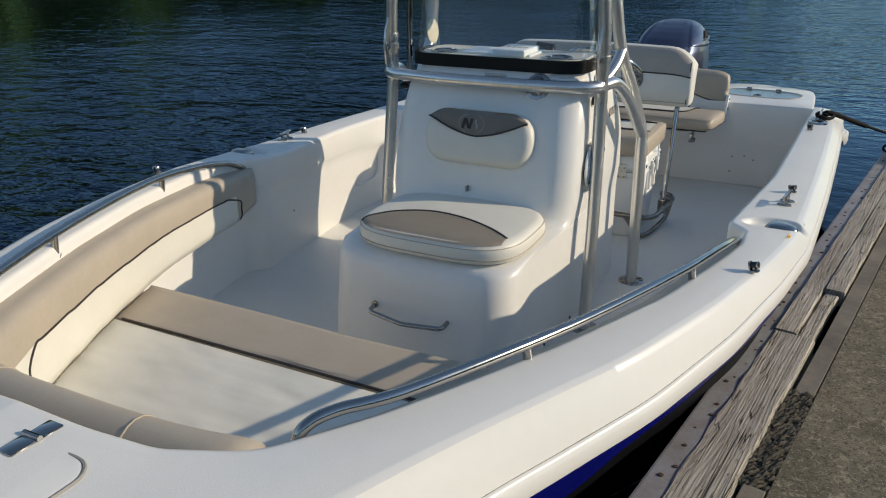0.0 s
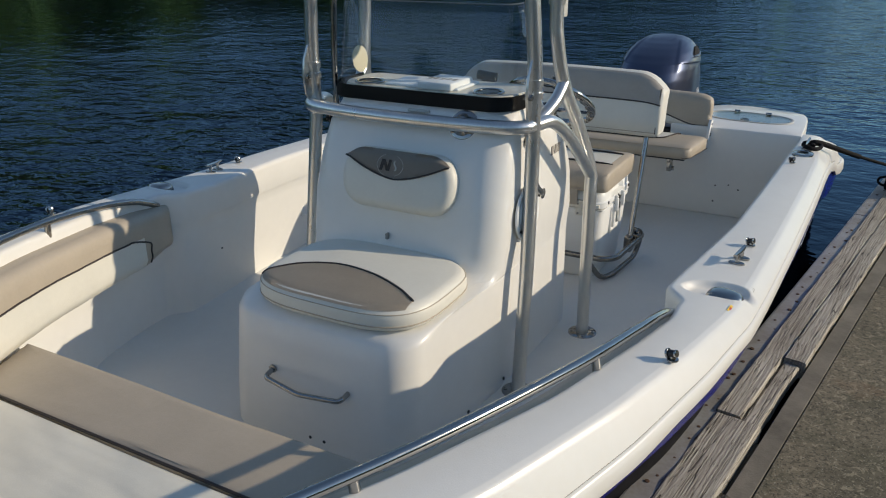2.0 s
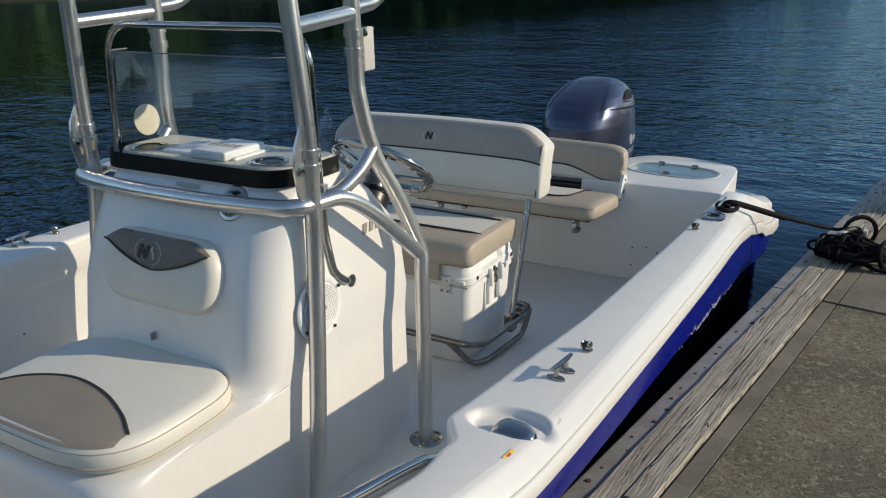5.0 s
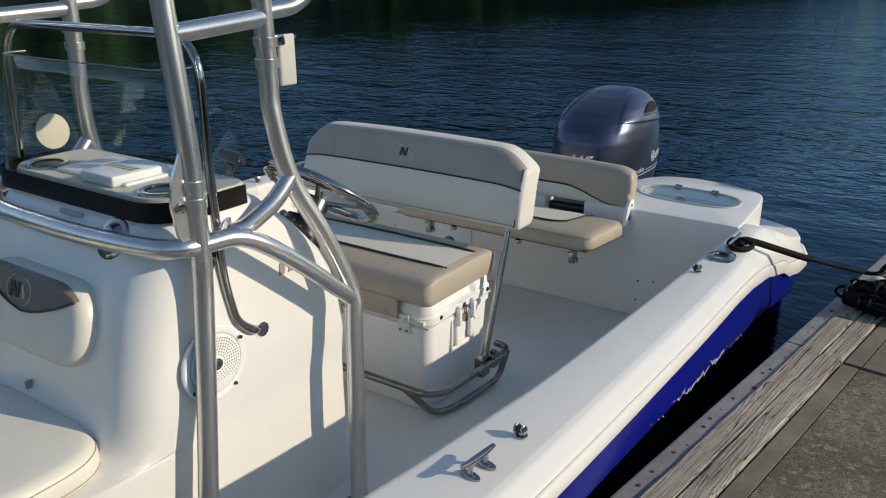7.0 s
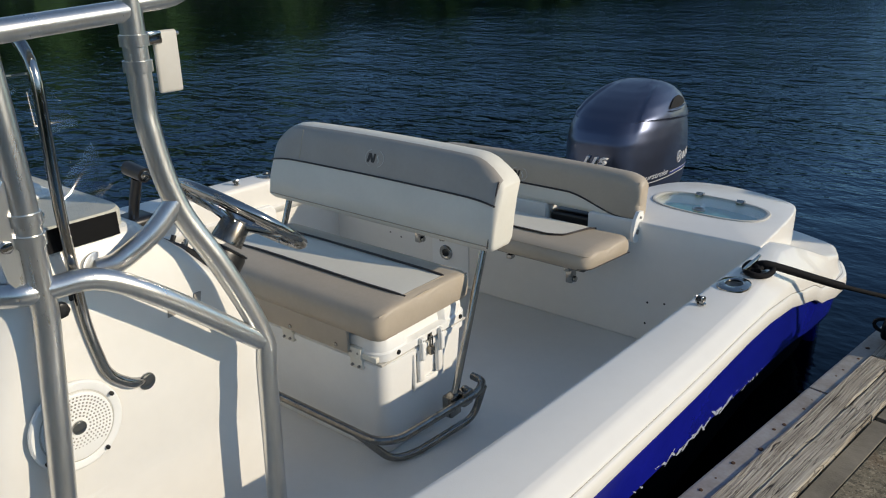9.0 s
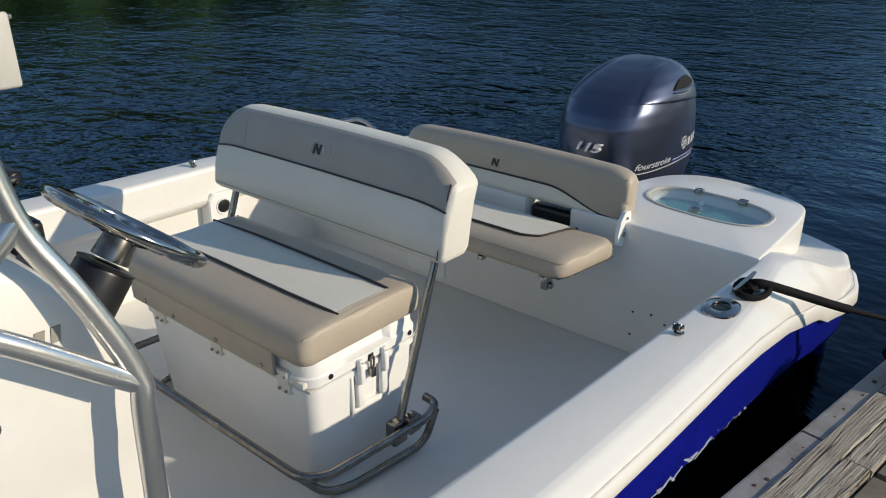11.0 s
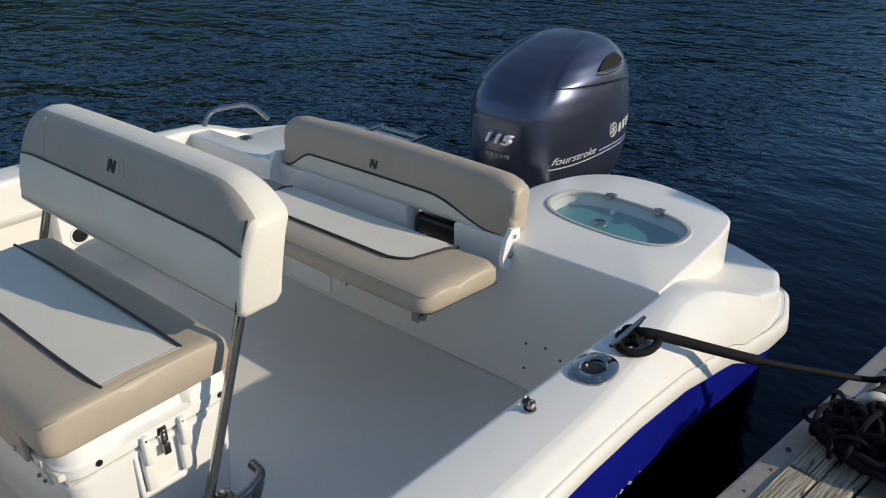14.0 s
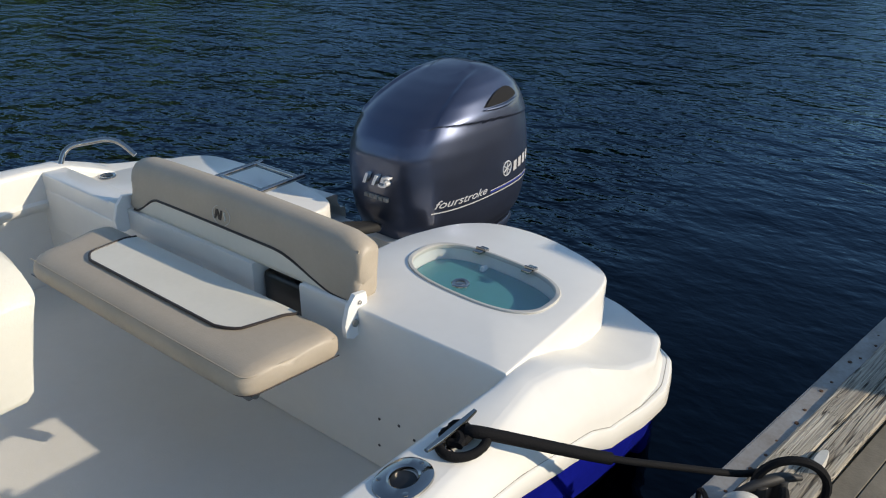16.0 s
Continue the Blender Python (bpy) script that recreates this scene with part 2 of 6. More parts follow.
def water_material():
    """Dark water under wind ripples; calm in the slot between boat and dock."""
    m = bpy.data.materials.new("dark_rippled_water")
    m.use_nodes = True
    n, l = m.node_tree.nodes, m.node_tree.links
    p = n["Principled BSDF"]
    p.inputs["Base Color"].default_value = (0.0001, 0.0005, 0.0020, 1)
    p.inputs["Roughness"].default_value = 0.6
    p.inputs["Specular IOR Level"].default_value = 0.0
    shine, fres, both = n.new("ShaderNodeBsdfGlossy"), n.new("ShaderNodeFresnel"), n.new("ShaderNodeMixShader")
    shine.inputs["Color"].default_value = (0.50, 0.76, 1.0, 1)
    shine.inputs["Roughness"].default_value = 0.045
    fres.inputs["IOR"].default_value = 1.25
    l.new(fres.outputs[0], both.inputs[0])
    l.new(p.outputs[0], both.inputs[1])
    l.new(shine.outputs[0], both.inputs[2])
    l.new(both.outputs[0], n["Material Output"].inputs["Surface"])
    tc = n.new("ShaderNodeTexCoord")
    sep = n.new("ShaderNodeSeparateXYZ")
    l.new(tc.outputs["Object"], sep.inputs[0])

    def ramp(out, a, b, lo, hi):
        r = n.new("ShaderNodeMapRange")
        r.interpolation_type = "SMOOTHSTEP"
        for k, v in zip(("From Min", "From Max", "To Min", "To Max"), (a, b, lo, hi)):
            r.inputs[k].default_value = v
        l.new(out, r.inputs["Value"])
        return r.outputs[0]
    calm = n.new("ShaderNodeMath")
    calm.operation = "MAXIMUM"
    l.new(ramp(sep.outputs[0], -0.3, 0.9, 1.0, 0.20), calm.inputs[0])
    l.new(ramp(sep.outputs[1], 7.0, 12.5, 0.20, 1.0), calm.inputs[1])

    lee = n.new("ShaderNodeMath")  # smoother towards the sheltered far bank
    lee.operation = "MULTIPLY"
    l.new(calm.outputs[0], lee.inputs[0])
    l.new(ramp(sep.outputs[0], -13.0, -4.5, 0.38, 1.0), lee.inputs[1])

    wake = n.new("ShaderNodeMath")  # and astern, in the shelter of the dock
    wake.operation = "MULTIPLY"
    l.new(lee.outputs[0], wake.inputs[0])
    l.new(ramp(sep.outputs[1], 7.0, 11.0, 1.0, 0.80), wake.inputs[1])

    def layer(scale, dist, rot, stretch, prev, detail=2.5):
        mp = n.new("ShaderNodeMapping")
        mp.inputs["Rotation"].default_value = (0, 0, rot)
        mp.inputs["Scale"].default_value = stretch
        l.new(tc.outputs["Object"], mp.inputs["Vector"])
        t = n.new("ShaderNodeTexNoise")
        t.inputs["Scale"].default_value, t.inputs["Detail"].default_value = scale, detail
        t.inputs["Distortion"].default_value = 0.35
        l.new(mp.outputs[0], t.inputs["Vector"])
        b = n.new("ShaderNodeBump")
        b.inputs["Distance"].default_value = dist
        l.new(wake.outputs[0], b.inputs["Strength"])
        l.new(t.outputs["Fac"], b.inputs["Height"])
        if prev:
            l.new(prev.outputs[0], b.inputs["Normal"])
        return b
    a = layer(0.45, 0.12, 0.9, (0.8, 1.2, 1), None)
    a = layer(2.0, 0.058, 0.60, (0.75, 1.25, 1), a)
    a = layer(4.6, 0.025, -0.35, (0.75, 1.25, 1), a)
    a = layer(7.4, 0.021, 0.95, (0.75, 1.25, 1), a)
    a = layer(15, 0.0085, 0.35, (0.8, 1.25, 1), a, 2.0)
    l.new(a.outputs[0], shine.inputs["Normal"])
    l.new(a.outputs[0], fres.inputs["Normal"])
    return m


WATER = water_material()


def clear_sheet(name, tint, rough):
    """A thin clear sheet: light goes straight through, and it shines at grazing angles."""
    m = bpy.data.materials.new(name)
    m.use_nodes = True
    n, l = m.node_tree.nodes, m.node_tree.links
    n.remove(n["Principled BSDF"])
    clear, gloss, mix, lw = n.new("ShaderNodeBsdfTransparent"), n.new("ShaderNodeBsdfGlossy"), n.new("ShaderNodeMixShader"), n.new("ShaderNodeLayerWeight")
    clear.inputs["Color"].default_value = (*tint, 1)
    gloss.inputs["Roughness"].default_value = rough
    lw.inputs["Blend"].default_value = 0.5
    pw, ad = n.new("ShaderNodeMath"), n.new("ShaderNodeMath")
    pw.operation, ad.operation = "POWER", "MULTIPLY_ADD"
    l.new(lw.outputs["Facing"], pw.inputs[0])
    pw.inputs[1].default_value = 4.0
    l.new(pw.outputs[0], ad.inputs[0])
    ad.inputs[1].default_value, ad.inputs[2].default_value = 0.75, 0.05
    l.new(ad.outputs[0], mix.inputs[0])
    l.new(clear.outputs[0], mix.inputs[1])
    l.new(gloss.outputs[0], mix.inputs[2])
    l.new(mix.outputs[0], n["Material Output"].inputs["Surface"])
    return m


ACRYLIC = clear_sheet("clear_acrylic", (0.90, 0.94, 0.96), 0.03)
TANKWATER = material("teal_tank_water", (0.085, 0.32, 0.31), 0.12, spots=0.15, scale=5)


# ---------------------------------------------------------------- mesh helpers
def smooth(bm, angle=40):
    for f in bm.faces:
        f.smooth = True
    lim = radians(angle)
    for e in bm.edges:
        if len(e.link_faces) == 2 and e.calc_face_angle(0) > lim:
            e.smooth = False


def part(name, bm, mat, parent=None, label="", angle=40, normals=True):
    if normals:
        bmesh.ops.recalc_face_normals(bm, faces=bm.faces)
    smooth(bm, angle)
    me = bpy.data.meshes.new(name)
    bm.to_mesh(me)
    bm.free()
    for x in (mat if isinstance(mat, (list, tuple)) else [mat]):
        me.materials.append(x)
    ob = new(name, me)
    if parent is not None:
        ob.parent = parent
        ob.matrix_parent_inverse = parent.matrix_world.inverted()
    if label:
        tagged(ob, label)
    return ob


def thing(name, base, label, category, group="", kind=""):
    ob = new(name)
    ob.empty_display_size = 0.1
    ob.location = base
    bpy.context.view_layer.update()
    return tagged(ob, label, category, group, kind)


def grid(bm, rows, closed=False, mats=None):
    """Faces between rows of points; mats: material index by column."""
    vs = [[bm.verts.new(p) for p in r] for r in rows]
    k = len(rows[0])
    for a, b in zip(vs, vs[1:]):
        for j in range(k if closed else k - 1):
            f = bm.faces.new((a[j], a[(j + 1) % k], b[(j + 1) % k], b[j]))
            if mats:
                f.material_index = mats[j]
    return vs


def loft(rings, cap=True, mats=None):
    bm = bmesh.new()
    vs = grid(bm, rings, True, mats)
    if cap:
        bm.faces.new(vs[0][::-1])
        bm.faces.new(vs[-1])
    return bm


def box(x0, x1, y0, y1, z0, z1, r=0.004, seg=2):
    bm = bmesh.new()
    bmesh.ops.create_cube(bm, size=1)
    for v in bm.verts:
        v.co = Vector(((x0 + x1) / 2 + v.co.x * (x1 - x0), (y0 + y1) / 2 + v.co.y * (y1 - y0), (z0 + z1) / 2 + v.co.z * (z1 - z0)))
    if r > 0:
        bmesh.ops.bevel(bm, geom=bm.edges[:], offset=r, segments=seg, affect="EDGES", profile=0.5)
    return bm


def curve_points(pts, n=8):
    """A smooth line through the points."""
    p = [Vector(q) for q in pts]
    if len(p) < 3:
        return p
    p = [2 * p[0] - p[1]] + p + [2 * p[-1] - p[-2]]
    out = []
    for i in range(1, len(p) - 2):
        a, b, c, d = p[i - 1:i + 3]
        for k in range(n):
            t = k / n
            out.append(0.5 * ((2 * b) + (c - a) * t + (2 * a - 5 * b + 4 * c - d) * t * t + (3 * b - a - 3 * c + d) * t ** 3))
    return out + [p[-2]]


def bent(pts, r=0.05, n=6):
    """Straight runs with rounded bends of radius r."""
    p = [Vector(q) for q in pts]
    out = [p[0]]
    for a, b, c in zip(p, p[1:], p[2:]):
        u, v = (a - b), (c - b)
        s = min(r, u.length * 0.49, v.length * 0.49)
        u, v = b + u.normalized() * s, b + v.normalized() * s
        for k in range(n + 1):
            t = k / n
            out.append((1 - t) ** 2 * u + 2 * t * (1 - t) * b + t * t * v)
    return out + [p[-1]]


def sweep(pts, radius, seg=12, cap=True, closed=False):
    pts = [Vector(p) for p in pts]
    rad = radius if callable(radius) else (lambda s: radius)
    bm = bmesh.new()
    rows = []
    up = None
    for i, p in enumerate(pts):
        if closed:
            d = (pts[(i + 1) % len(pts)] - pts[i - 1]).normalized()
        else:
            d = (pts[min(i + 1, len(pts) - 1)] - pts[max(i - 1, 0)]).normalized()
        if up is None:
            up = d.orthogonal().normalized()
        up = (up - d * up.dot(d)).normalized()
        w = d.cross(up)
        r = rad(i / max(len(pts) - 1, 1))
        rows.append([p + r * (math.cos(a) * up + math.sin(a) * w) for a in [2 * math.pi * k / seg for k in range(seg)]])
    if closed:
        rows.append(rows[0])
    vs = grid(bm, rows, True)
    if cap and not closed:
        bm.faces.new(vs[0][::-1])
        bm.faces.new(vs[-1])
    if closed:
        bmesh.ops.remove_doubles(bm, verts=bm.verts, dist=1e-6)
    return bm


def disc(c, axis, r, h, seg=20, r2=None):
    """A short cylinder with a rounded rim, from c along axis."""
    c, axis = Vector(c), Vector(axis).normalized()
    up = axis.orthogonal().normalized()
    w = axis.cross(up)
    r2 = r if r2 is None else r2
    b = min(0.15 * r2, 0.3 * abs(h))
    rows = []
    for rr, hh in ((r, 0), (r2, h - b), (r2 - 0.3 * b, h - 0.3 * b), (r2 - b, h)):
        rows.append([c + axis * hh + rr * (math.cos(a) * up + math.sin(a) * w) for a in [2 * math.pi * k / seg for k in range(seg)]])
    return loft(rows)


def ring(c, axis, r0, r1, h, seg=24):
    c, axis = Vector(c), Vector(axis).normalized()
    up = axis.orthogonal().normalized()
    w = axis.cross(up)
    rows = []
    for rr, hh in ((r0, 0), (r0, h * 0.8), (r0 + (r1 - r0) * 0.2, h), (r0 + (r1 - r0) * 0.8, h), (r1, h * 0.6), (r1, 0)):
        rows.append([c + axis * hh + rr * (math.cos(a) * up + math.sin(a) * w) for a in [2 * math.pi * k / seg for k in range(seg)]])
    bm = bmesh.new()
    grid(bm, rows + rows[:1], True)
    bmesh.ops.remove_doubles(bm, verts=bm.verts, dist=1e-6)
    return bm


def join(*bms):
    out = bmesh.new()
    for b in bms:
        me = bpy.data.meshes.new("tmp")
        b.to_mesh(me)
        b.free()
        out.from_mesh(me)
        bpy.data.meshes.remove(me)
    return out


def rounded(x0, x1, y0, y1, rf, rb, n=8):
    """Plan outline of a rounded rectangle; rf, rb: radii of the fore and aft corners."""
    out = []
    for cx, cy, r, a0 in ((x1 - rf, y0 + rf, rf, -90), (x1 - rb, y1 - rb, rb, 0), (x0 + rb, y1 - rb, rb, 90), (x0 + rf, y0 + rf, rf, 180)):
        for k in range(n + 1):
            a = radians(a0 + 90 * k / n)
            out.append((cx + r * math.cos(a), cy + r * math.sin(a)))
    return out


def pillow(outline, z0, z1, edge=0.025, crown=0.012, rings=7, mats=None, slope=(0, 0)):
    """A cushion over a plan outline, with rounded edges and a crowned top."""
    c = Vector((sum(p[0] for p in outline) / len(outline), sum(p[1] for p in outline) / len(outline)))
    size = max((Vector(p) - c).length for p in outline)
    rows = []

    def row(inset, z):
        return [((c + (Vector(p) - c) * (1 - inset / max((Vector(p) - c).length, 0.01))).to_3d() + Vector((0, 0, z + slope[0] * (p[0] - c.x) + slope[1] * (p[1] - c.y)))) for p in outline]
    for a in (90, 60, 30, 0):
        rows.append(row(edge * 0.6 * (1 - math.cos(radians(a))), z0 + edge * 0.6 * (1 - math.sin(radians(a)))))
    for a in (0, 22, 45, 67, 90):
        rows.append(row(edge * (1 - math.cos(radians(a))), z1 - edge + edge * math.sin(radians(a))))
    for k in range(1, rings):
        t = k / rings
        z = z1 + crown * (1 - (1 - t) ** 2)
        rows.append([(c + (Vector(p) - c) * (1 - edge / size) * (1 - t)).to_3d() + Vector((0, 0, z + (slope[0] * (p[0] - c.x) + slope[1] * (p[1] - c.y)) * (1 - t))) for p in outline])
    return loft(rows)


def padded(half, prof, mats, warp=None, edge=0.03, n=24):
    """A cushion whose section in y, z is swept across the boat from -half to half, with rounded ends."""
    cy = sum(p[0] for p in prof) / len(prof)
    cz = sum(p[1] for p in prof) / len(prof)
    xs = [(x, 1 - math.sqrt(max(0, 1 - (1 - (x + half) / edge) ** 2))) for x, _ in [(-half, 0), (-half + edge * 0.1, 0), (-half + edge * 0.3, 0), (-half + edge * 0.6, 0), (-half + edge, 0)]]
    mid = [(-half + edge + (2 * half - 2 * edge) * k / n, 0) for k in range(1, n)]
    xs = xs + mid + [(-x, s) for x, s in xs[::-1]]
    rings = []
    for x, s in xs:
        r = []
        for y, z in prof:
            d = Vector((y - cy, z - cz))
            q = d * (1 - s * edge / max(d.length, 0.02))
            yy, zz = cy + q.x, cz + q.y
            if warp:
                yy, zz = warp(x, yy, zz)
            r.append((x, yy, zz))
        rings.append(r)
    bm = loft(rings, True, mats)
    return bm


def resample(rows, n, passes=3):
    """Smoothly spaced rows of numbers."""
    a = np.array(rows, float)
    t = np.arange(len(a))
    u = np.linspace(0, len(a) - 1, n)
    out = np.stack([np.interp(u, t, a[:, k]) for k in range(a.shape[1])], 1)
    for _ in range(passes):
        s = out.copy()
        out[1:-1] = (s[:-2] + 2 * s[1:-1] + s[2:]) / 4
    return out


def step(a, b, t):
    t = min(max((t - a) / (b - a), 0), 1)
    return t * t * (3 - 2 * t)


def writing(name, text, m, size, mat, parent=None, depth=0.0006, shear=0.0, bold=0.0):
    """Raised lettering in the plane of m."""
    cu = bpy.data.curves.new(name, "FONT")
    cu.body, cu.size, cu.extrude, cu.shear, cu.offset = text, size, depth, shear, bold
    cu.align_x, cu.align_y = "CENTER", "CENTER"
    tmp = new("tmp_text", cu)
    bpy.context.view_layer.update()
    me = bpy.data.meshes.new_from_object(tmp.evaluated_get(bpy.context.evaluated_depsgraph_get()))
    bpy.data.objects.remove(tmp)
    me.transform(m)
    me.materials.clear()
    me.materials.append(mat)
    ob = new(name, me)
    if parent is not None:
        ob.parent = parent
        ob.matrix_parent_inverse = parent.matrix_world.inverted()
    return ob


# ---------------------------------------------------------------- water, far bank
def water():
    bm = bmesh.new()
    bmesh.ops.create_grid(bm, x_segments=4, y_segments=4, size=900)
    tagged(part("water", bm, WATER), "dark blue rippled river water round the boat", "water", kind="structure")


water()


def far_bank():
    """A wooded bank well away across the water, and added unseen woods behind the dock: uneven crowns of many leaf
    clumps.
    """
    rnd = random.Random(5)
    verts, faces = [], []
    for i in range(520):
        near = i >= 300  # unseen woods added behind the dock, on the sunny side, to darken reflections
        ang = radians(rnd.uniform(-165, 62) if near else rnd.uniform(95, 192))
        dist = rnd.uniform(60, 84) if near else rnd.uniform(72, 96)
        bx, by = dist * math.cos(ang), dist * math.sin(ang)
        fade = 1.0 if near else step(95, 106, math.degrees(ang))
        h = rnd.uniform(8.0, 12.0) * (0.3 + 0.7 * fade) * (1 + (0 if near else 0.25) * step(128, 146, math.degrees(ang)))
        for k in range(150):
            a, b = rnd.uniform(0, 2 * math.pi), rnd.uniform(0.05, 1)
            w = (1 - (2 * b - 1.05) ** 2) ** 0.5 if abs(2 * b - 1.05) < 1 else 0.2
            c = Vector((bx + 4.0 * w * math.cos(a) * rnd.uniform(0.4, 1), by + 4.0 * w * math.sin(a) * rnd.uniform(0.4, 1), h * b))
            s = rnd.uniform(0.5, 1.4)
            q = Euler((rnd.uniform(0, 6.28), rnd.uniform(0, 6.28), rnd.uniform(0, 6.28))).to_matrix()
            n = len(verts)
            for p in ((-s, -s * 0.6, 0), (s, -s * 0.5, 0.1), (s * 0.3, s, 0), (-s * 0.5, 0.2, s * 0.8)):
                verts.append(tuple(c + q @ Vector(p)))
            faces += [(n, n + 1, n + 2), (n, n + 1, n + 3)]
    me = bpy.data.meshes.new("far_woods")
    me.from_pydata(verts, [], faces)
    me.materials.append(material("far_foliage", (0.10, 0.165, 0.024), 0.7, spots=0.5, scale=0.4))
    tagged(new("far_woods", me), "dense green woods on the far bank, and unseen woods added behind the dock", "trees", kind="stuff")
    bm = bmesh.new()
    rows = []
    for k in range(100):
        a = radians(80 + 345 * k / 99)
        in_ = 12 * step(198, 220, math.degrees(a))
        rows.append([(r * math.cos(a), r * math.sin(a), z) for r, z in ((69 - in_, -0.3), (71 - in_, 0.5), (78 - in_, 1.1), (150, 3.0))])
    grid(bm, rows)
    tagged(part("bank_ground", bm, material("bank_earth", (0.03, 0.035, 0.015), 0.9, spots=0.4, scale=0.3)), "brown earthen river bank", "bank", kind="structure")


far_bank()


# ---------------------------------------------------------------- the dock
DOCK_A, DOCK_Z = math.atan(0.136) + 0.010, 0.39


def dock_point(s, w, z=0.0):
    """s: along the dock from its crossing of y = 3.6; w: inland from its edge."""
    c, d = math.cos(DOCK_A), math.sin(DOCK_A)
    return (1.188 + d * s + c * w, 3.6 + c * s - d * w, DOCK_Z + z)


def dock_box(s0, s1, w0, w1, z0, z1, r=0.006, wob=0.0, seed=0, cuts=1):
    bm = bmesh.new()
    rnd = random.Random(seed)
    rows = []
    for k in range(cuts + 1):
        s = s0 + (s1 - s0) * k / cuts
        a, b, c = [wob * rnd.uniform(-1, 1) for _ in range(3)]
        sec = [(w0 + r + a, z0), (w0 + a, z0 + r), (w0 + a, z1 - r + c), (w0 + r + a, z1 + c), (w1 - r + b, z1 + c * 0.6), (w1 + b, z1 - r + c * 0.6), (w1 + b, z0 + r), (w1 - r + b, z0)]
        rows.append([dock_point(s, w, z) for w, z in sec])
    vs = grid(bm, rows, True)
    bm.faces.new(vs[0][::-1])
    bm.faces.new(vs[-1])
    return bm


def dock():
    d = thing("dock", dock_point(0, 1.0, -0.39), "weathered timber-edged concrete floating dock beside the boat", "dock", kind="structure")
    # concrete deck slabs with a fine sawn line near the edge, broken away beside the rotted board
    joints = [-12, -5.2, -1.9, 1.56, 4.85, 8.2, 14]
    for a, b in zip(joints, joints[1:]):
        part("slab", dock_box(a + 0.012, b - 0.012, 0.2595, 2.4, -0.16, -0.004, 0.002), EDGECON if a > 1.5 else CONCRETE, d)
    for a, b in ((-12, -5.2), (-5.2, -1.9), (-1.9, -1.34), (-0.86, 1.56), (1.56, 4.85), (4.85, 8.2), (8.2, 14)):
        part("slab_border", dock_box(a + 0.012, b - 0.012, 0.203, 0.2565, -0.16, -0.004, 0.0015, 0.0008, 3, 8), EDGECON, d)
    part("float", dock_box(-12, 14, 0.06, 2.4, -0.60, -0.165, 0.02), material("dark_float", (0.03, 0.03, 0.03), 0.8, spots=0.3), d, "dark dock float below the deck")
    # steel angle along the water, in lengths
    for a, b in ((-12, -1.95), (-1.94, 1.585), (1.595, 4.9), (4.91, 14)):
        part("edge_angle", join(dock_box(a, b, 0.0, 0.060, -0.006, 0.0, 0.002), dock_box(a, b, -0.004, 0.004, -0.12, -0.001, 0.002)), GALV, d, "grey galvanised steel edge angle with rust spots")
    # two rows of old boards; near one end they are a single wide worn board
    seed = 0
    for w0, w1, ends in ((0.056, 0.1255, (-0.50, 1.92, 5.6, 9.0, 14)), (0.1275, 0.196, (-0.08, 1.55, 5.4, 8.0, 14))):
        for a, b in zip(ends, ends[1:]):
            seed += 1
            part("board", dock_box(a + 0.005, b - 0.005, w0, w1, -0.05, 0.006 + 0.002 * (seed % 3), 0.004, 0.0014, seed, max(2, int((b - a) / 0.07))), WOOD, d)
    part("board", dock_box(-0.495, -0.085, 0.1275, 0.180, -0.05, -0.006, 0.006, 0.003, 21, 6), WOOD, d, "sunken split board end")
    part("board", dock_box(-4.1, -0.505, 0.056, 0.190, -0.05, 0.005, 0.007, 0.0035, 22, 48), WOOD, d, "wide cracked grey board")
    part("board", dock_box(-12, -4.11, 0.056, 0.193, -0.05, 0.005, 0.006, 0.002, 23, 60), WOOD, d)
    # crumbled filling where the inner board has rotted away
    rnd = random.Random(4)
    verts, faces = [], []
    for k in range(1500):
        sx, wx = rnd.uniform(-1.35, -0.84), rnd.uniform(0.188, 0.2595)
        r = rnd.uniform(0.003, 0.010)
        c = Vector(dock_point(sx, wx, -0.022 + rnd.uniform(0, 0.018)))
        n = len(verts)
        for q in ((1, 0.2, 0), (-0.4, 1, 0.1), (-0.7, -0.8, 0), (0.1, 0, 0.9)):
            verts.append(tuple(c + r * Vector(q) * rnd.uniform(0.7, 1.3)))
        faces += [(n, n + 1, n + 3), (n + 1, n + 2, n + 3), (n + 2, n, n + 3), (n, n + 2, n + 1)]
    me = bpy.data.meshes.new("rubble")
    me.from_pydata(verts, [], faces)
    me.materials.append(material("dark_rotted_crumbs", (0.27, 0.225, 0.155), 0.95, spots=0.5, scale=60))
    tagged(new("rubble", me), "dark crumbled filling beside the rotted dock board", "rubble", kind="stuff")
    part("rubble_bed", dock_box(-1.36, -0.55, 0.16, 0.262, -0.06, -0.022, 0.003, 0.002, 5, 14), material("rotted_bed", (0.085, 0.07, 0.045), 0.95, spots=0.5, scale=40), d, "dark rotted bed")
    rnd = random.Random(2)
    base = disc((0, 0, 0), (0, 0, 1), 0.008, 0.006, 8)
    b0 = part("bolt", base, RUST, d)
    me = b0.data
    for k in range(90):
        s = -3.4 + k * 0.088 + rnd.uniform(-0.03, 0.03)
        q = b0 if k == 0 else new("bolt", me)
        q.parent = d
        q.matrix_parent_inverse = d.matrix_world.inverted()
        q.location = dock_point(s, 0.036 + rnd.uniform(-0.014, 0.012), -0.002)
        q.scale = [rnd.uniform(0.4, 0.95)] * 3


dock()


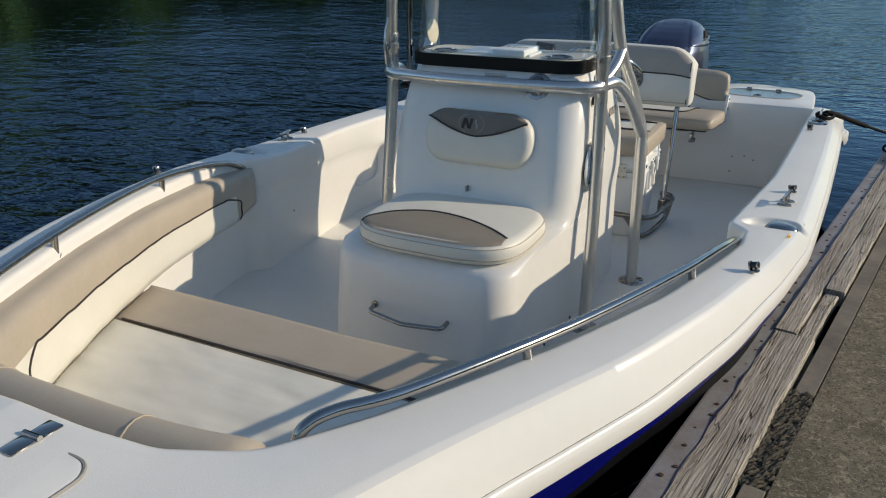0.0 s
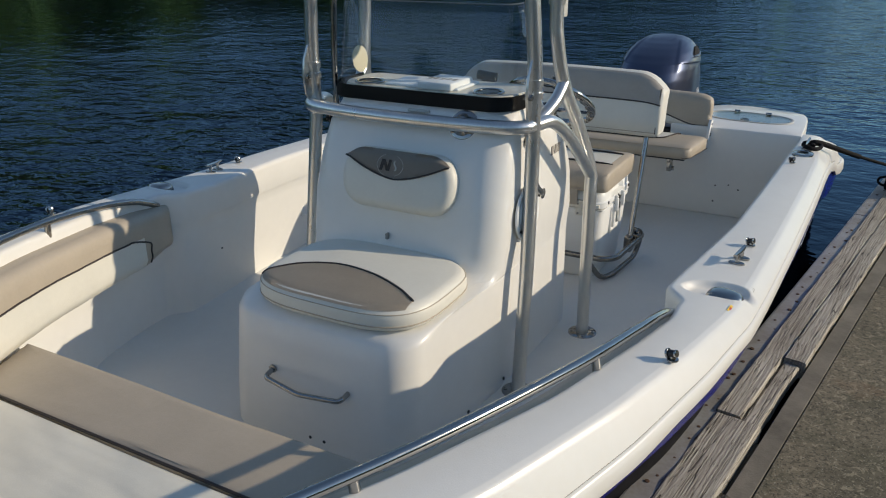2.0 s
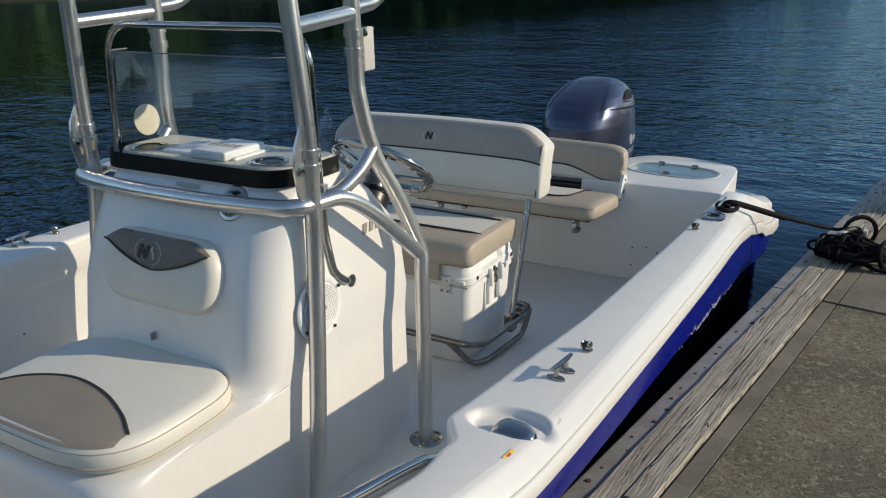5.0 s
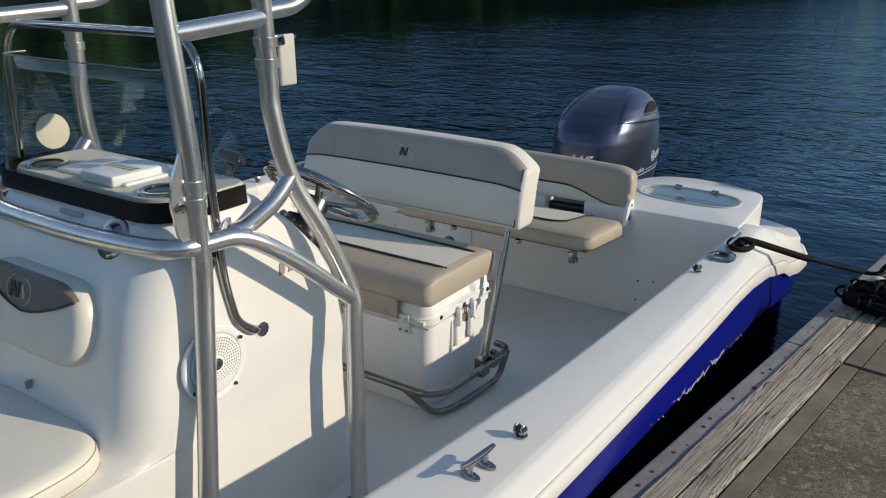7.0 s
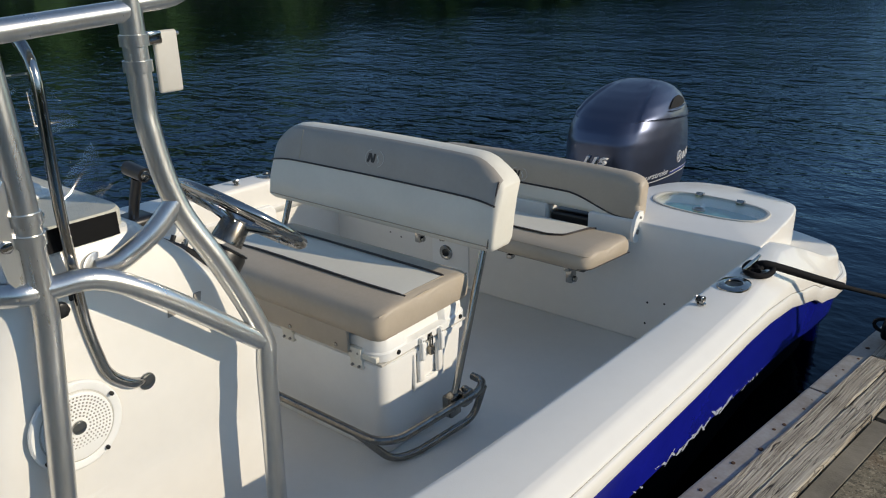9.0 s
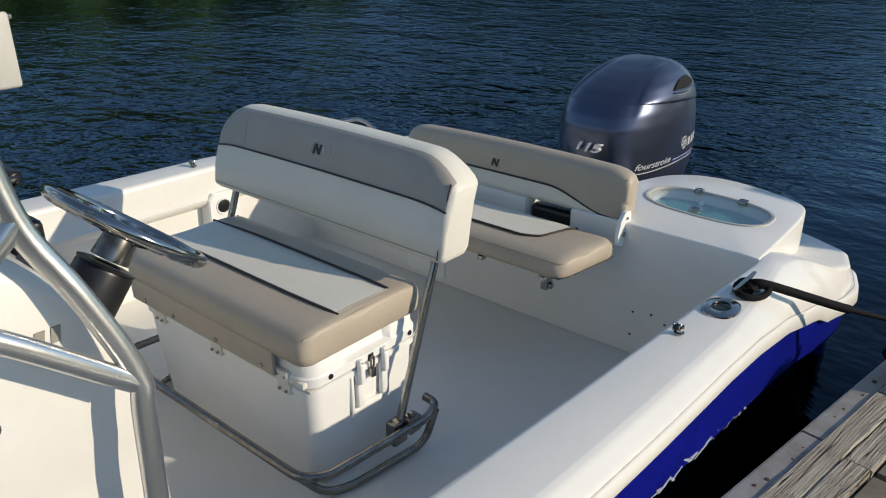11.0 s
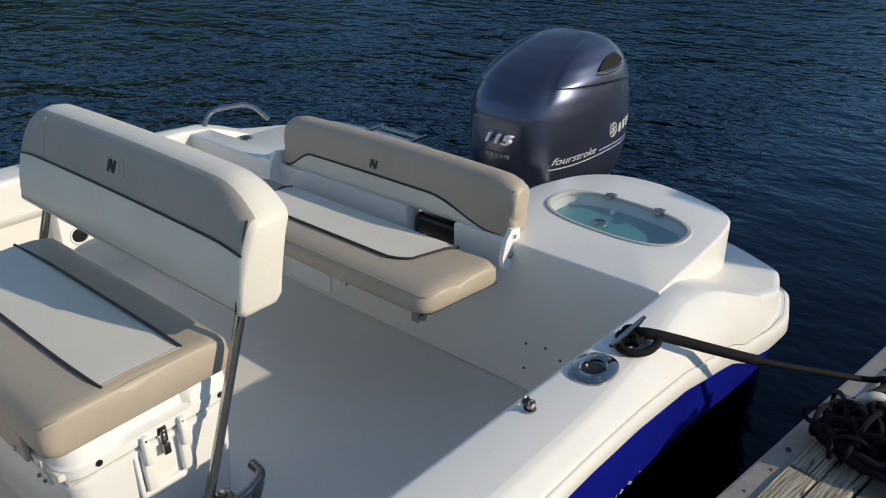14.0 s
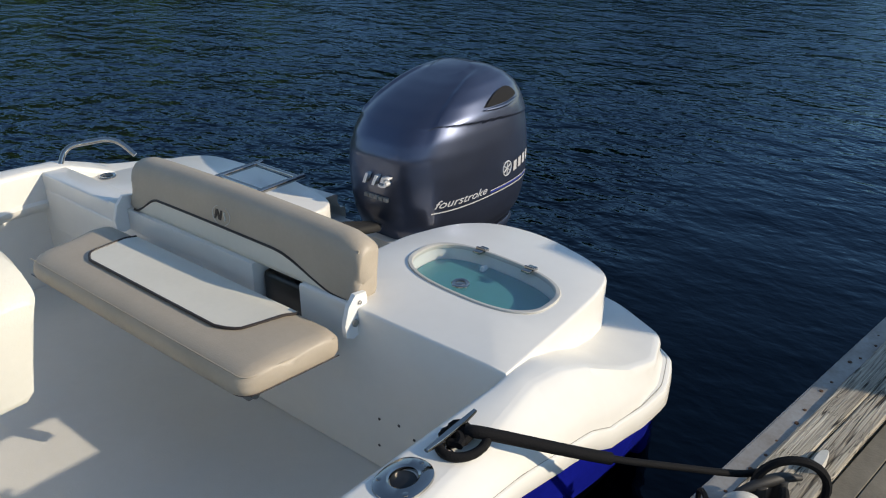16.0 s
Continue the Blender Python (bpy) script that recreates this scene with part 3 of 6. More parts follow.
def stern_shade_box():
    """An unseen timber box added further along the dock, only to cast the stern's shadow."""
    h = thing("stern_shade_box", dock_point(4.8, 1.53, 0), "unseen timber box added on the dock to shade the stern", "locker", kind="structure")
    def slab(s0, s1, w0, w1, z0, z1):
        return dock_box(s0, s1, w0, w1, z0, z1, 0.01)
    part("wall", slab(3.91, 6.2, 1.36, 1.40, 0.0, 1.24), WOOD, h)
    part("wall", slab(3.91, 6.2, 1.66, 1.70, 0.0, 1.24), WOOD, h)
    part("wall", slab(3.87, 3.908, 1.36, 1.70, 0.0, 1.24), WOOD, h)
    part("wall", slab(6.202, 6.24, 1.36, 1.70, 0.0, 1.24), WOOD, h)
    part("roof", slab(3.86, 6.25, 1.35, 1.71, 1.24, 1.28), WOOD, h)


stern_shade_box()


# ---------------------------------------------------------------- the boat's hull
# stations from bow to stern: inner edge x y, outer edge x y, deck height
FORE = [
    (0.0, 1.275, 0.0, -0.20, 0.84), (0.16, 1.28, 0.24, 0.20, 0.83), (0.31, 1.305, 0.49, 0.78, 0.815), (0.43, 1.39, 0.66, 1.22, 0.805),
    (0.57, 1.60, 0.81, 1.62, 0.795), (0.76, 2.00, 0.985, 2.03, 0.78), (0.91, 2.40, 1.105, 2.42, 0.765), (0.99, 2.75, 1.185, 2.77, 0.75),
    (1.03, 3.00, 1.222, 3.02, 0.730), (1.035, 3.10, 1.232, 3.10, 0.722), (0.972, 3.18, 1.238, 3.18, 0.718), (0.985, 3.36, 1.246, 3.36, 0.706),
]
AFT = [
    (1.04, 3.90, 1.26, 3.90, 0.690), (1.055, 4.60, 1.268, 4.60, 0.660), (1.07, 5.20, 1.27, 5.20, 0.645), (1.085, 5.62, 1.272, 5.62, 0.638),
    (1.06, 5.74, 1.278, 5.74, 0.628), (1.04, 5.86, 1.286, 5.86, 0.585), (1.02, 5.98, 1.293, 5.99, 0.528), (1.00, 6.10, 1.298, 6.11, 0.498),
    (0.95, 6.20, 1.245, 6.27, 0.486), (0.80, 6.24, 1.04, 6.385, 0.485), (0.45, 6.24, 0.50, 6.45, 0.49), (0.26, 6.22, 0.26, 6.45, 0.50),
]
STATIONS = resample(FORE + AFT, 920, 56)
SOLE = 0.15


def inner_x(y):
    i = int(np.argmin(np.abs(STATIONS[:640, 1] - y)))
    return float(STATIONS[i, 0])


def deck_z(y):
    i = int(np.argmin(np.abs(STATIONS[:680, 3] - y)))
    return float(STATIONS[i, 4])


def band(y):
    """Depth of the white band's lower edge and of its crease below the deck, and how much the side flares."""
    ys = [1.2, 1.75, 2.1, 2.4, 2.6, 3.0, 3.4, 5.0, 5.2, 5.44, 5.6, 5.83, 6.0, 6.1, 6.3]
    edge = [0.180, 0.165, 0.150, 0.135, 0.114, 0.088, 0.080, 0.080, 0.090, 0.122, 0.165, 0.201, 0.163, 0.133, 0.119]
    crease = [0.118, 0.110, 0.096, 0.078, 0.064, 0.044, 0.0365, 0.0365, 0.044, 0.072, 0.112, 0.139, 0.098, 0.072, 0.064]
    return float(np.interp(y, ys, edge)), float(np.interp(y, ys, crease)), 1 - step(2.2, 3.4, y)


def shoulder(y):
    """Breadth of the sloping shoulder outboard of the flat deck."""
    return float(np.interp(y, [2.2, 3.4, 5.1, 5.4, 5.65, 5.85, 6.0, 6.12], [0.042, 0.050, 0.052, 0.075, 0.115, 0.100, 0.050, 0.026]))


def side_factor(y, u):
    """Half breadth of the hull side against its top edge, at the fraction u of the edge's height: flared at the bow, full amidships."""
    wl = 0.60 + 0.30 * step(0.8, 4.8, y)
    return wl + (0.988 - wl) * max(u, 0.0) ** (0.45 + 0.6 * (1 - step(1.5, 4.4, y)))


def chine(y, edge):
    """Height of the chine, where the blue side turns in to the black bottom."""
    return min(float(np.interp(y, [3.4, 3.95, 4.4, 4.8, 6.0], [0.45, 0.452, 0.425, 0.378, 0.244])), edge - 0.055 - 0.05 * (1 - step(2.4, 3.4, y)) - 0.5 * min(0.5, max(0.0, 2.25 - y)))


def liner(y):
    """How far the cockpit liner's foot stands outside the coaming's edge: drawn in under the bow cushions, where the hull is narrow."""
    return 0.05 - 0.13 * (1 - step(1.8, 3.0, y))


def deck_rows(side):
    rows = []
    for nx, ny, ox, oy, g in STATIONS:
        n, o = Vector((nx, ny)), Vector((ox, oy))
        d = o - n
        w = d.length
        d.normalize()
        hs = band(oy)[0]
        bow = 1 - step(4.0, 4.6, oy)
        lo = liner(oy)
        back = 0.018 * step(1.30, 1.42, ny) * (1 - step(2.92, 3.06, ny))  # the coaming's lip stands back behind the bow rail
        sec = [(lo, SOLE - 0.03), (min(lo, 0.045), SOLE + 0.15), (0.04 - 0.02 * bow, g - 0.185), (0.012 + 0.006 * bow, g - 0.168), (-0.010 + 0.022 * bow, g - 0.150), (-0.012 + 0.020 * bow, g - 0.135), (0.002 + back, g - 0.125), (back, g - 0.025),
               (0.002 + back, g - 0.012), (0.007 + back, g - 0.004), (0.015 + back, g - 0.001)]
        a, b = 0.02 + back, w - shoulder(oy) - 0.014 - 0.012 * step(5.9, 6.15, oy)
        for k in range(33):
            t = k / 32
            sec.append((a + (b - a) * t, g + 0.003 * math.sin(math.pi * t) * min(w, 0.5) / 0.3))
        # outboard: soft chamfer, moulded crease, lower band
        _, cr, fl = band(oy)
        o, cs = 0.014 * fl, shoulder(oy)
        d1, d2 = cr - 0.0365, hs - 0.080
        up_in, low_out = 0.012 * step(5.9, 6.15, oy), 0.008 * step(5.9, 6.15, oy)  # the rub ledge stands proud at the stern
        sec += [(w - cs - up_in - 0.012, g - 0.0006), (w - cs - up_in - 0.004, g - 0.0022), (w - cs * 0.92 - up_in, g - 0.0052), (w - cs * 0.78 - up_in, g - 0.0105 - 0.2 * d1),
                (w - 0.022 * (1 - 0.3 * fl) + o * 0.3 - up_in, g - 0.0235 - 0.5 * d1), (w - 0.013 + o * 0.6 - up_in, g - 0.030 - 0.85 * d1),
                (w - 0.009 + o * 0.8 - up_in, g - 0.0345 - d1), (w - 0.0085 + o * 0.8 - up_in, g - 0.0365 - d1), (w - 0.0105 + o * 0.8, g - 0.0375 - d1), (w - 0.0105 + o * 0.8, g - 0.0395 - d1), (w - 0.006 + o * 0.8 + low_out, g - 0.0405 - d1),
                (w - 0.002 + o * 0.9 + low_out, g - 0.044 - d1), (w + 0.001 + o + low_out, g - 0.055 - 0.5 * (d1 + d2)), (w + 0.003 + o + low_out, g - hs + 0.004), (w + 0.001 + o + low_out, g - hs), (w - 0.012 + o * 0.6, g - hs - 0.002)]
        row = []
        for off, z in sec:
            p = n + d * off
            if 2.9 < p.y < 3.5 and z > g - 0.03:  # moulded pocket round the side light
                e = math.hypot((p.x - 1.114) / 0.098, (p.y - 3.228 - 0.12 * (p.x - 1.11)) / 0.066)
                z -= 0.022 * (1 - step(0.80, 1.04, e))
            row.append((side * p.x, p.y, z))
        rows.append(row)
    return rows


def side_x(y, z):
    """Where the hull side stands at a place along the boat, amidships."""
    i = int(np.argmin(np.abs(STATIONS[:680, 3] - y)))
    ox, g = float(STATIONS[i, 2]), float(STATIONS[i, 4])
    return ox * side_factor(y, z / (g - band(y)[0]))


HULLMARK = material("pale_hull_mark", (0.45, 0.50, 0.60), 0.5, spots=0.4, scale=60)


def well_point(a, k):
    """A point on the bait well's oval, at the angle a and the scale k."""
    ca, sa = math.cos(a), math.sin(a)
    ca = math.copysign(abs(ca) ** 0.75, ca)
    return (0.763 + k * 0.238 * ca, 5.990 + k * (0.128 * math.copysign(abs(sa) ** 0.75, sa) - 0.017 * ca))


def hull():
    b = thing("motorboat_hull", (0, 3.2, 0), "white and royal blue fibreglass boat hull moored beside a dock", "boat")
    bm = bmesh.new()
    tops = [1 if 12 <= j < 43 else 0 for j in range(len(deck_rows(1)[0]) - 1)]
    grid(bm, deck_rows(1), False, tops)
    grid(bm, [r[::-1] for r in deck_rows(-1)], False, tops[::-1])
    bmesh.ops.remove_doubles(bm, verts=bm.verts, dist=0.0005)
    part("deck", bm, [GEL, DECK], b, "glossy white moulded gunwale and foredeck", 50)
    # dark line in the moulded joint under the gunwale
    for side in (1, -1):
        joint = [(Vector(r[52]) + Vector(r[53])) / 2 + Vector((side * 0.0006, 0, 0)) for r in deck_rows(side)[40:860:5]]
        part("joint_line", sweep(joint, 0.0013, 6), JOINTDARK, b, "thin dark joint line")
    # topsides and bottom
    bm = bmesh.new()
    for side in (1, -1):
        rows = []
        for nx, ny, ox, oy, g in STATIONS[::8]:
            hs = band(oy)[0]
            z0 = g - hs - 0.002
            row = []
            k = 1 - step(1.0, 4.0, oy)
            zc = chine(oy, z0)
            for n, z in enumerate((z0, z0 - 0.015, z0 - 0.035, (z0 + zc) / 2, zc + 0.012, zc, zc - 0.008, zc * 0.6, zc * 0.25, -0.02, -0.19, -0.34)):
                u = z / z0
                f = max(side_factor(oy, u), min(0.95, (nx + liner(oy) + 0.05) / ox) if oy > 1.2 and z > 0.10 else 0) * (1 if u >= -0.1 else (0.62 if u > -0.45 else 0.0))
                inset = ((0.03 if n == 6 else 0.05) if n >= 6 else 0.0) * step(2.6, 3.6, oy)
                row.append((side * max(ox * f - inset * (1 if f > 0 else 0), 0.0), oy + (0.12 * (1 - u)) * k - (0.012 if oy > 6.3 else 0), z))
            rows.append(row)
        grid(bm, rows, False, [0] * 5 + [1] * 6)
    bmesh.ops.remove_doubles(bm, verts=bm.verts, dist=0.0005)
    part("topside", bm, [BLUE, BOTTOM], b, "glossy royal blue hull side over a black bottom", 50)
    # short pale marks along the hull side, close to the chine
    rnd = random.Random(8)
    for k in range(34):
        y = 4.28 + 1.06 * (k / 34) ** 0.8 + rnd.uniform(-0.02, 0.02)
        z = chine(y, 1.0) + 0.006 + rnd.uniform(-0.012, 0.012)
        ln, wd, tilt = rnd.uniform(0.006, 0.030) * (2.0 if 4.5 < y < 5.0 else 0.8), rnd.uniform(0.001, 0.0045) * (1.7 if 4.5 < y < 5.0 else 1.0), rnd.uniform(-0.9, 0.7)
        bm = bmesh.new()
        rows = []
        for i in range(6):
            t = i / 5
            hw = wd * math.sin(math.pi * (0.12 + 0.76 * t)) * rnd.uniform(0.5, 1.3)
            yy, zz = y + ln * (t - 0.5), z + ln * (t - 0.5) * tilt + rnd.uniform(-0.002, 0.002)
            xx = side_x(yy, zz) + 0.0015
            rows.append([(xx, yy, zz - hw), (xx, yy, zz + hw)])
        grid(bm, rows)
        part("pale_mark", bm, HULLMARK, b)
    # cockpit sole
    bm = bmesh.new()
    rows = []
    for k in range(60):
        y = 2.1 + 3.6 * k / 59
        h = inner_x(y) + liner(y) + 0.02
        rows.append([(h * (2 * j / 24 - 1), y, SOLE + 0.006 - 0.036 * max(0, min(1, (y - 4.1) / 1.5)) - (0.0 if 0 < j < 24 else -0.02)) for j in range(25)])
    grid(bm, rows)
    part("cockpit_sole", bm, NONSKID, b, "off-white non-skid cockpit floor", 60)
    # bow casting platform under the cushion
    out = [(-inner_x(y), y) for y in (2.30, 2.1, 1.9, 1.7, 1.5)] + [(-0.34, 1.36), (0.34, 1.36)] + [(inner_x(y), y) for y in (1.5, 1.7, 1.9, 2.1, 2.30)]
    rows = [[(x * k, y, z) for x, y in out] for k, z in ((0.80, SOLE - 0.02), (0.93, 0.36), (0.96, 0.395))]
    part("bow_platform", loft(rows), GEL, b, "white moulded bow seating platform", 30)
    # transom bulkhead across the cockpit's aft end, with the corner blocks behind it
    bm = bmesh.new()
    bz = SOLE - 0.03
    f = bm.faces.new([bm.verts.new((x, 5.642, z)) for x, z in ((-1.13, bz), (1.13, bz), (1.13, 0.622), (0.465, 0.622), (0.465, 0.43), (0.175, 0.43), (0.175, 0.622), (-1.13, 0.622))])
    for v in bmesh.ops.extrude_face_region(bm, geom=[f])["geom"]:
        if isinstance(v, bmesh.types.BMVert):
            v.co.y = 5.74
    bmesh.ops.bevel(bm, geom=bm.edges[:], offset=0.008, segments=3, affect="EDGES", profile=0.5)
    part("transom_bulkhead", bm, GEL, b, "white notched transom bulkhead", 40)
    for x0, x1 in ((-0.60, 0.176), (0.464, 0.592)):
        part("bench_ledge", box(x0, x1, 5.6385, 5.735, 0.45, 0.6315, 0.003), GEL, b)
    for s in (1, -1):
        if s > 0:
            pts = ((0.395, 5.80), (0.402, 5.907), (0.408, 6.02), (0.425, 6.105), (0.479, 6.235), (0.564, 6.312), (0.66, 6.338), (0.77, 6.335), (0.90, 6.30), (0.994, 6.26), (1.050, 6.205), (1.074, 6.10), (1.084, 5.95), (1.088, 5.82))
            cx, top = Vector((0.763, 5.99)), 0.640
        else:
            pts = ((0.09, 5.80), (0.085, 6.10), (0.09, 6.20), (0.16, 6.262), (0.393, 6.31), (0.60, 6.32), (0.724, 6.312), (0.873, 6.292), (0.95, 6.24), (1.0, 6.15), (1.03, 6.0), (1.05, 5.85), (1.06, 5.80))
            cx, top = Vector((-0.62, 5.98)), 0.560
        line = [(p.x, p.y) for p in curve_points([(x, y, 0) for x, y in pts], 5)]
        line = [(line[0][0] - 0.01, 5.636)] + line + [(line[-1][0] + 0.002, 5.636)]
        n0 = 14
        line += [(line[-1][0] + (line[0][0] - line[-1][0]) * k / n0, 5.636) for k in range(1, n0)]
        out = [(s * x, y) for x, y in line]
        rows = []
        for ins, z in ((0, 0.40), (0.0, 0.52), (0.0, top - 0.010), (0.002, top - 0.005), (0.005, top - 0.0015), (0.010, top)):
            rows.append([(*(Vector(p) - (Vector(p) - cx).normalized() * ins), z) for p in out])
        if s > 0:  # port block carries the bait well: an oval opening in its top
            def mouth(k):
                q = []
                for p in out:
                    v = Vector(p) - cx
                    q.append(well_point(math.atan2(v.y / 0.128, v.x / 0.24), k))
                return q
            rows.append([(x, y, top + 0.0005) for x, y in mouth(1)])
            rows.append([(x, y, top - 0.012) for x, y in mouth(0.995)])
            rows.append([(x, y, top - 0.16) for x, y in mouth(0.90)])
            bm = loft(rows, False)
        else:
            bm = loft(rows, True)
        part("stern_block", bm, GEL, b, "white rounded stern corner moulding", 45)
    # motor well floor between the blocks, dark rigging opening
    part("motor_well", join(box(-0.34, 0.36, 5.72, 6.42, 0.24, 0.30, 0.01), box(-0.36, 0.38, 6.36, 6.43, -0.3, 0.40, 0.012)), GEL, b, "white motor well")
    part("stern_skirt", box(-1.18, 1.18, 6.30, 6.40, -0.25, 0.30, 0.02), BLUE, b)
    # moulded rod recess and flush outlines on the inner sides
    for s in (1, -1):
        y0, z0 = 4.02, 0.34
        pts = [(s * (inner_x(4) + 0.042), y0 + dy, z0 + dz) for dy, dz in ((0, 0), (0.07, -0.02), (0.20, -0.02), (0.24, 0.02), (0.24, 0.13), (0.02, 0.13))]
        part("side_pocket_rim", sweep(bent(pts + pts[:2], 0.03), 0.008, 8), GEL, b)
    return b


hull()


def round_hatch_marks():
    """The round inspection plate outlines moulded in the liner and its small screw heads."""
    for s in (-1, 1):
        c = Vector((s * (inner_x(3.3) + 0.038), 3.33, 0.50))
        t = thing("inspection_plate", c, "white round inspection plate flush in the cockpit side", "hatch", "inspection plates")
        part("plate", ring(c + Vector((s * 0.004, 0, 0)), (-s, 0, 0.0), 0.094, 0.099, 0.003, 32), GEL, t)
        for a in (0.4, 2.0, 3.4, 5.2):
            part("screw", disc(c + Vector((0, 0.12 * math.cos(a), 0.12 * math.sin(a))), (-s, 0, 0), 0.004, 0.003, 8), BLACK, t)
    t = thing("screw_holes", (0.65, 5.64, 0.3), "small dark screw holes in the transom bulkhead", "screw holes")
    # no holes are cut: black discs give their shade
    for x, z in ((0.672, 0.30), (0.745, 0.312), (0.668, 0.205), (0.800, 0.29), (-0.672, 0.30), (-0.745, 0.312)):
        part("hole", disc((x, 5.642, z), (0, -1, 0), 0.0048, 0.001, 10), BLACK, t)


round_hatch_marks()


# ---------------------------------------------------------------- console
CX = 0.022  # the console stands a little off the centre line


def console():
    c = thing("centre_console", (0, 3.3, SOLE), "white moulded fibreglass centre console with a front seat step", "console")
    lv = [  # height, fore y, aft y, half width fore part, corner radius fore
        (SOLE - 0.01, 2.655, 3.93, 0.358, 0.105), (0.30, 2.668, 3.93, 0.356, 0.105), (0.46, 2.69, 3.93, 0.354, 0.105), (0.55, 2.705, 3.93, 0.354, 0.105),
        (0.577, 2.73, 3.93, 0.354, 0.11), (0.585, 2.80, 3.93, 0.3542, 0.14), (0.588, 3.06, 3.93, 0.3545, 0.14), (0.598, 3.135, 3.93, 0.355, 0.12),
        (0.63, 3.168, 3.93, 0.358, 0.10), (0.68, 3.185, 3.93, 0.363, 0.09), (0.82, 3.212, 3.905, 0.365, 0.095), (0.88, 3.232, 3.885, 0.363, 0.098), (0.95, 3.255, 3.845, 0.360, 0.10),
        (1.05, 3.305, 3.755, 0.354, 0.10), (1.10, 3.335, 3.70, 0.352, 0.10), (1.13, 3.36, 3.67, 0.346, 0.10), (1.142, 3.385, 3.65, 0.335, 0.10)]
    rings, long_runs = [], set()
    for z, y0, y1, w, r in lv:
        o = rounded(-w, w, y0, y1, r, 0.05, 9)
        if not rings:
            long_runs.update(i for i in range(len(o)) if abs(o[i][1] - o[i - 1][1]) > 0.4)
        fine = []
        for i in range(len(o)):
            if i in long_runs:
                fine += [(o[i - 1][0] + (o[i][0] - o[i - 1][0]) * k / 16, o[i - 1][1] + (o[i][1] - o[i - 1][1]) * k / 16) for k in range(1, 16)]
            fine.append(o[i])
        o = fine
        # the sides widen a little behind the seat
        rings.append([(CX + x * (1 + 0.075 * step(2.9, 3.3, y) * (1 if z < 1.08 else 0.3)), y, z) for x, y in o])
    part("body", loft(rings), GEL, c, "glossy white console moulding", 55)
    # dash tray with two cup holders and a raised lid
    o = rounded(-0.335, 0.365, 3.382, 3.64, 0.10, 0.05, 9)
    tray = [[(x, y, 1.135) for x, y in o], [(x, y, 1.172) for x, y in o], [(x * 0.985, 3.52 + (y - 3.52) * 0.97, 1.180) for x, y in o], [(x * 0.95, 3.52 + (y - 3.52) * 0.92, 1.178) for x, y in o]]
    part("dash_tray", loft(tray), material("warm_grey_plastic", (0.60, 0.56, 0.47), 0.45, spots=0.08, scale=9), c, "warm grey moulded dash tray", 50)
    part("dash_lid", join(box(-0.15, 0.15, 3.43, 3.60, 1.175, 1.187, 0.006, 3), box(0.0, 0.135, 3.405, 3.575, 1.178, 1.206, 0.007, 3)), PLASTIC, c, "raised white dash lid")
    for k in range(5):
        part("lid_mark", box(0.005 + 0.024 * k, 0.021 + 0.024 * k, 3.47, 3.50, 1.2048, 1.2068, 0), GREYMARK, c)
    for x in (-0.232, 0.256):
        cup = part("cup_holder", ring((x, 3.455, 1.178), (0, 0, 1), 0.040, 0.056, 0.008, 28), CHROME, c, "polished stainless cup holder")
        # solid black plug in place of the well's shaded hollow
        part("cup_well", disc((x, 3.455, 1.150), (0, 0, 1), 0.040, 0.032, 24), BLACK, cup)
    # black trim band at the windscreen's foot
    def arc(w, y0, y1, r, z, n=9):
        pts = [(0.016 - w, y1, z)]
        for k in range(n + 1):
            a = radians(180 + 90 * k / n)
            pts.append((0.016 - w + r + r * math.cos(a), y0 + r + r * math.sin(a), z))
        for k in range(n + 1):
            a = radians(270 + 90 * k / n)
            pts.append((0.016 + w - r + r * math.cos(a), y0 + r + r * math.sin(a), z))
        return pts + [(0.016 + w, y1, z)]
    def shell(rows, t):
        bm = bmesh.new()
        grid(bm, rows)
        bmesh.ops.solidify(bm, geom=bm.faces[:], thickness=t)
        return bm
    part("trim_band", shell([arc(0.374, 3.346, 3.60, 0.105, 1.136), arc(0.372, 3.350, 3.60, 0.105, 1.184)], 0.005), BLACK, c, "black windscreen trim band", 50)
    scr = shell([arc(0.366, 3.356, 3.65, 0.095, 1.145), arc(0.360, 3.374, 3.618, 0.085, 1.24), arc(0.352, 3.394, 3.575, 0.07, 1.35), arc(0.345, 3.411, 3.528, 0.055, 1.44), arc(0.342, 3.418, 3.50, 0.05, 1.472)], 0.005)
    w = part("windscreen", scr, ACRYLIC, c, "clear acrylic wraparound windscreen", 60)
    w.visible_shadow = False
    part("edge", sweep(arc(0.342, 3.418, 3.50, 0.05, 1.4725), 0.0022, 6), material("polished_acrylic_edge", (0.16, 0.19, 0.19), 0.3), w, "polished acrylic edge")
    part("sticker", disc((-0.331, 3.540, 1.245), (1, 0, 0.10), 0.050, 0.0012, 28), material("cream_paper", (0.62, 0.55, 0.40), 0.6, spots=0.06, scale=20), w, "round cream sticker")
    # vents, latch, hatch outline, screws on the front and the sides
    vn = Vector((0, -0.86, 0.50)).normalized()
    vc = Vector((0.225, 3.330, 1.088))
    v = part("deck_vent", join(disc(vc - vn * 0.006, vn, 0.052, 0.012, 30), disc(vc + vn * 0.004, vn, 0.042, 0.018, 28, 0.026)), CHROME, c, "chrome clam-shell vent")
    # black disc for the shade in the vent's mouth
    part("vent_mouth", disc(vc + vn * 0.012 + Vector((0, 0, -0.022)), (0, -0.9, -0.2), 0.014, 0.012, 18), BLACK, v)
    part("drain_slot", box(0.0, 0.085, 3.335, 3.352, 1.112, 1.122, 0.004), GREYPL, c)
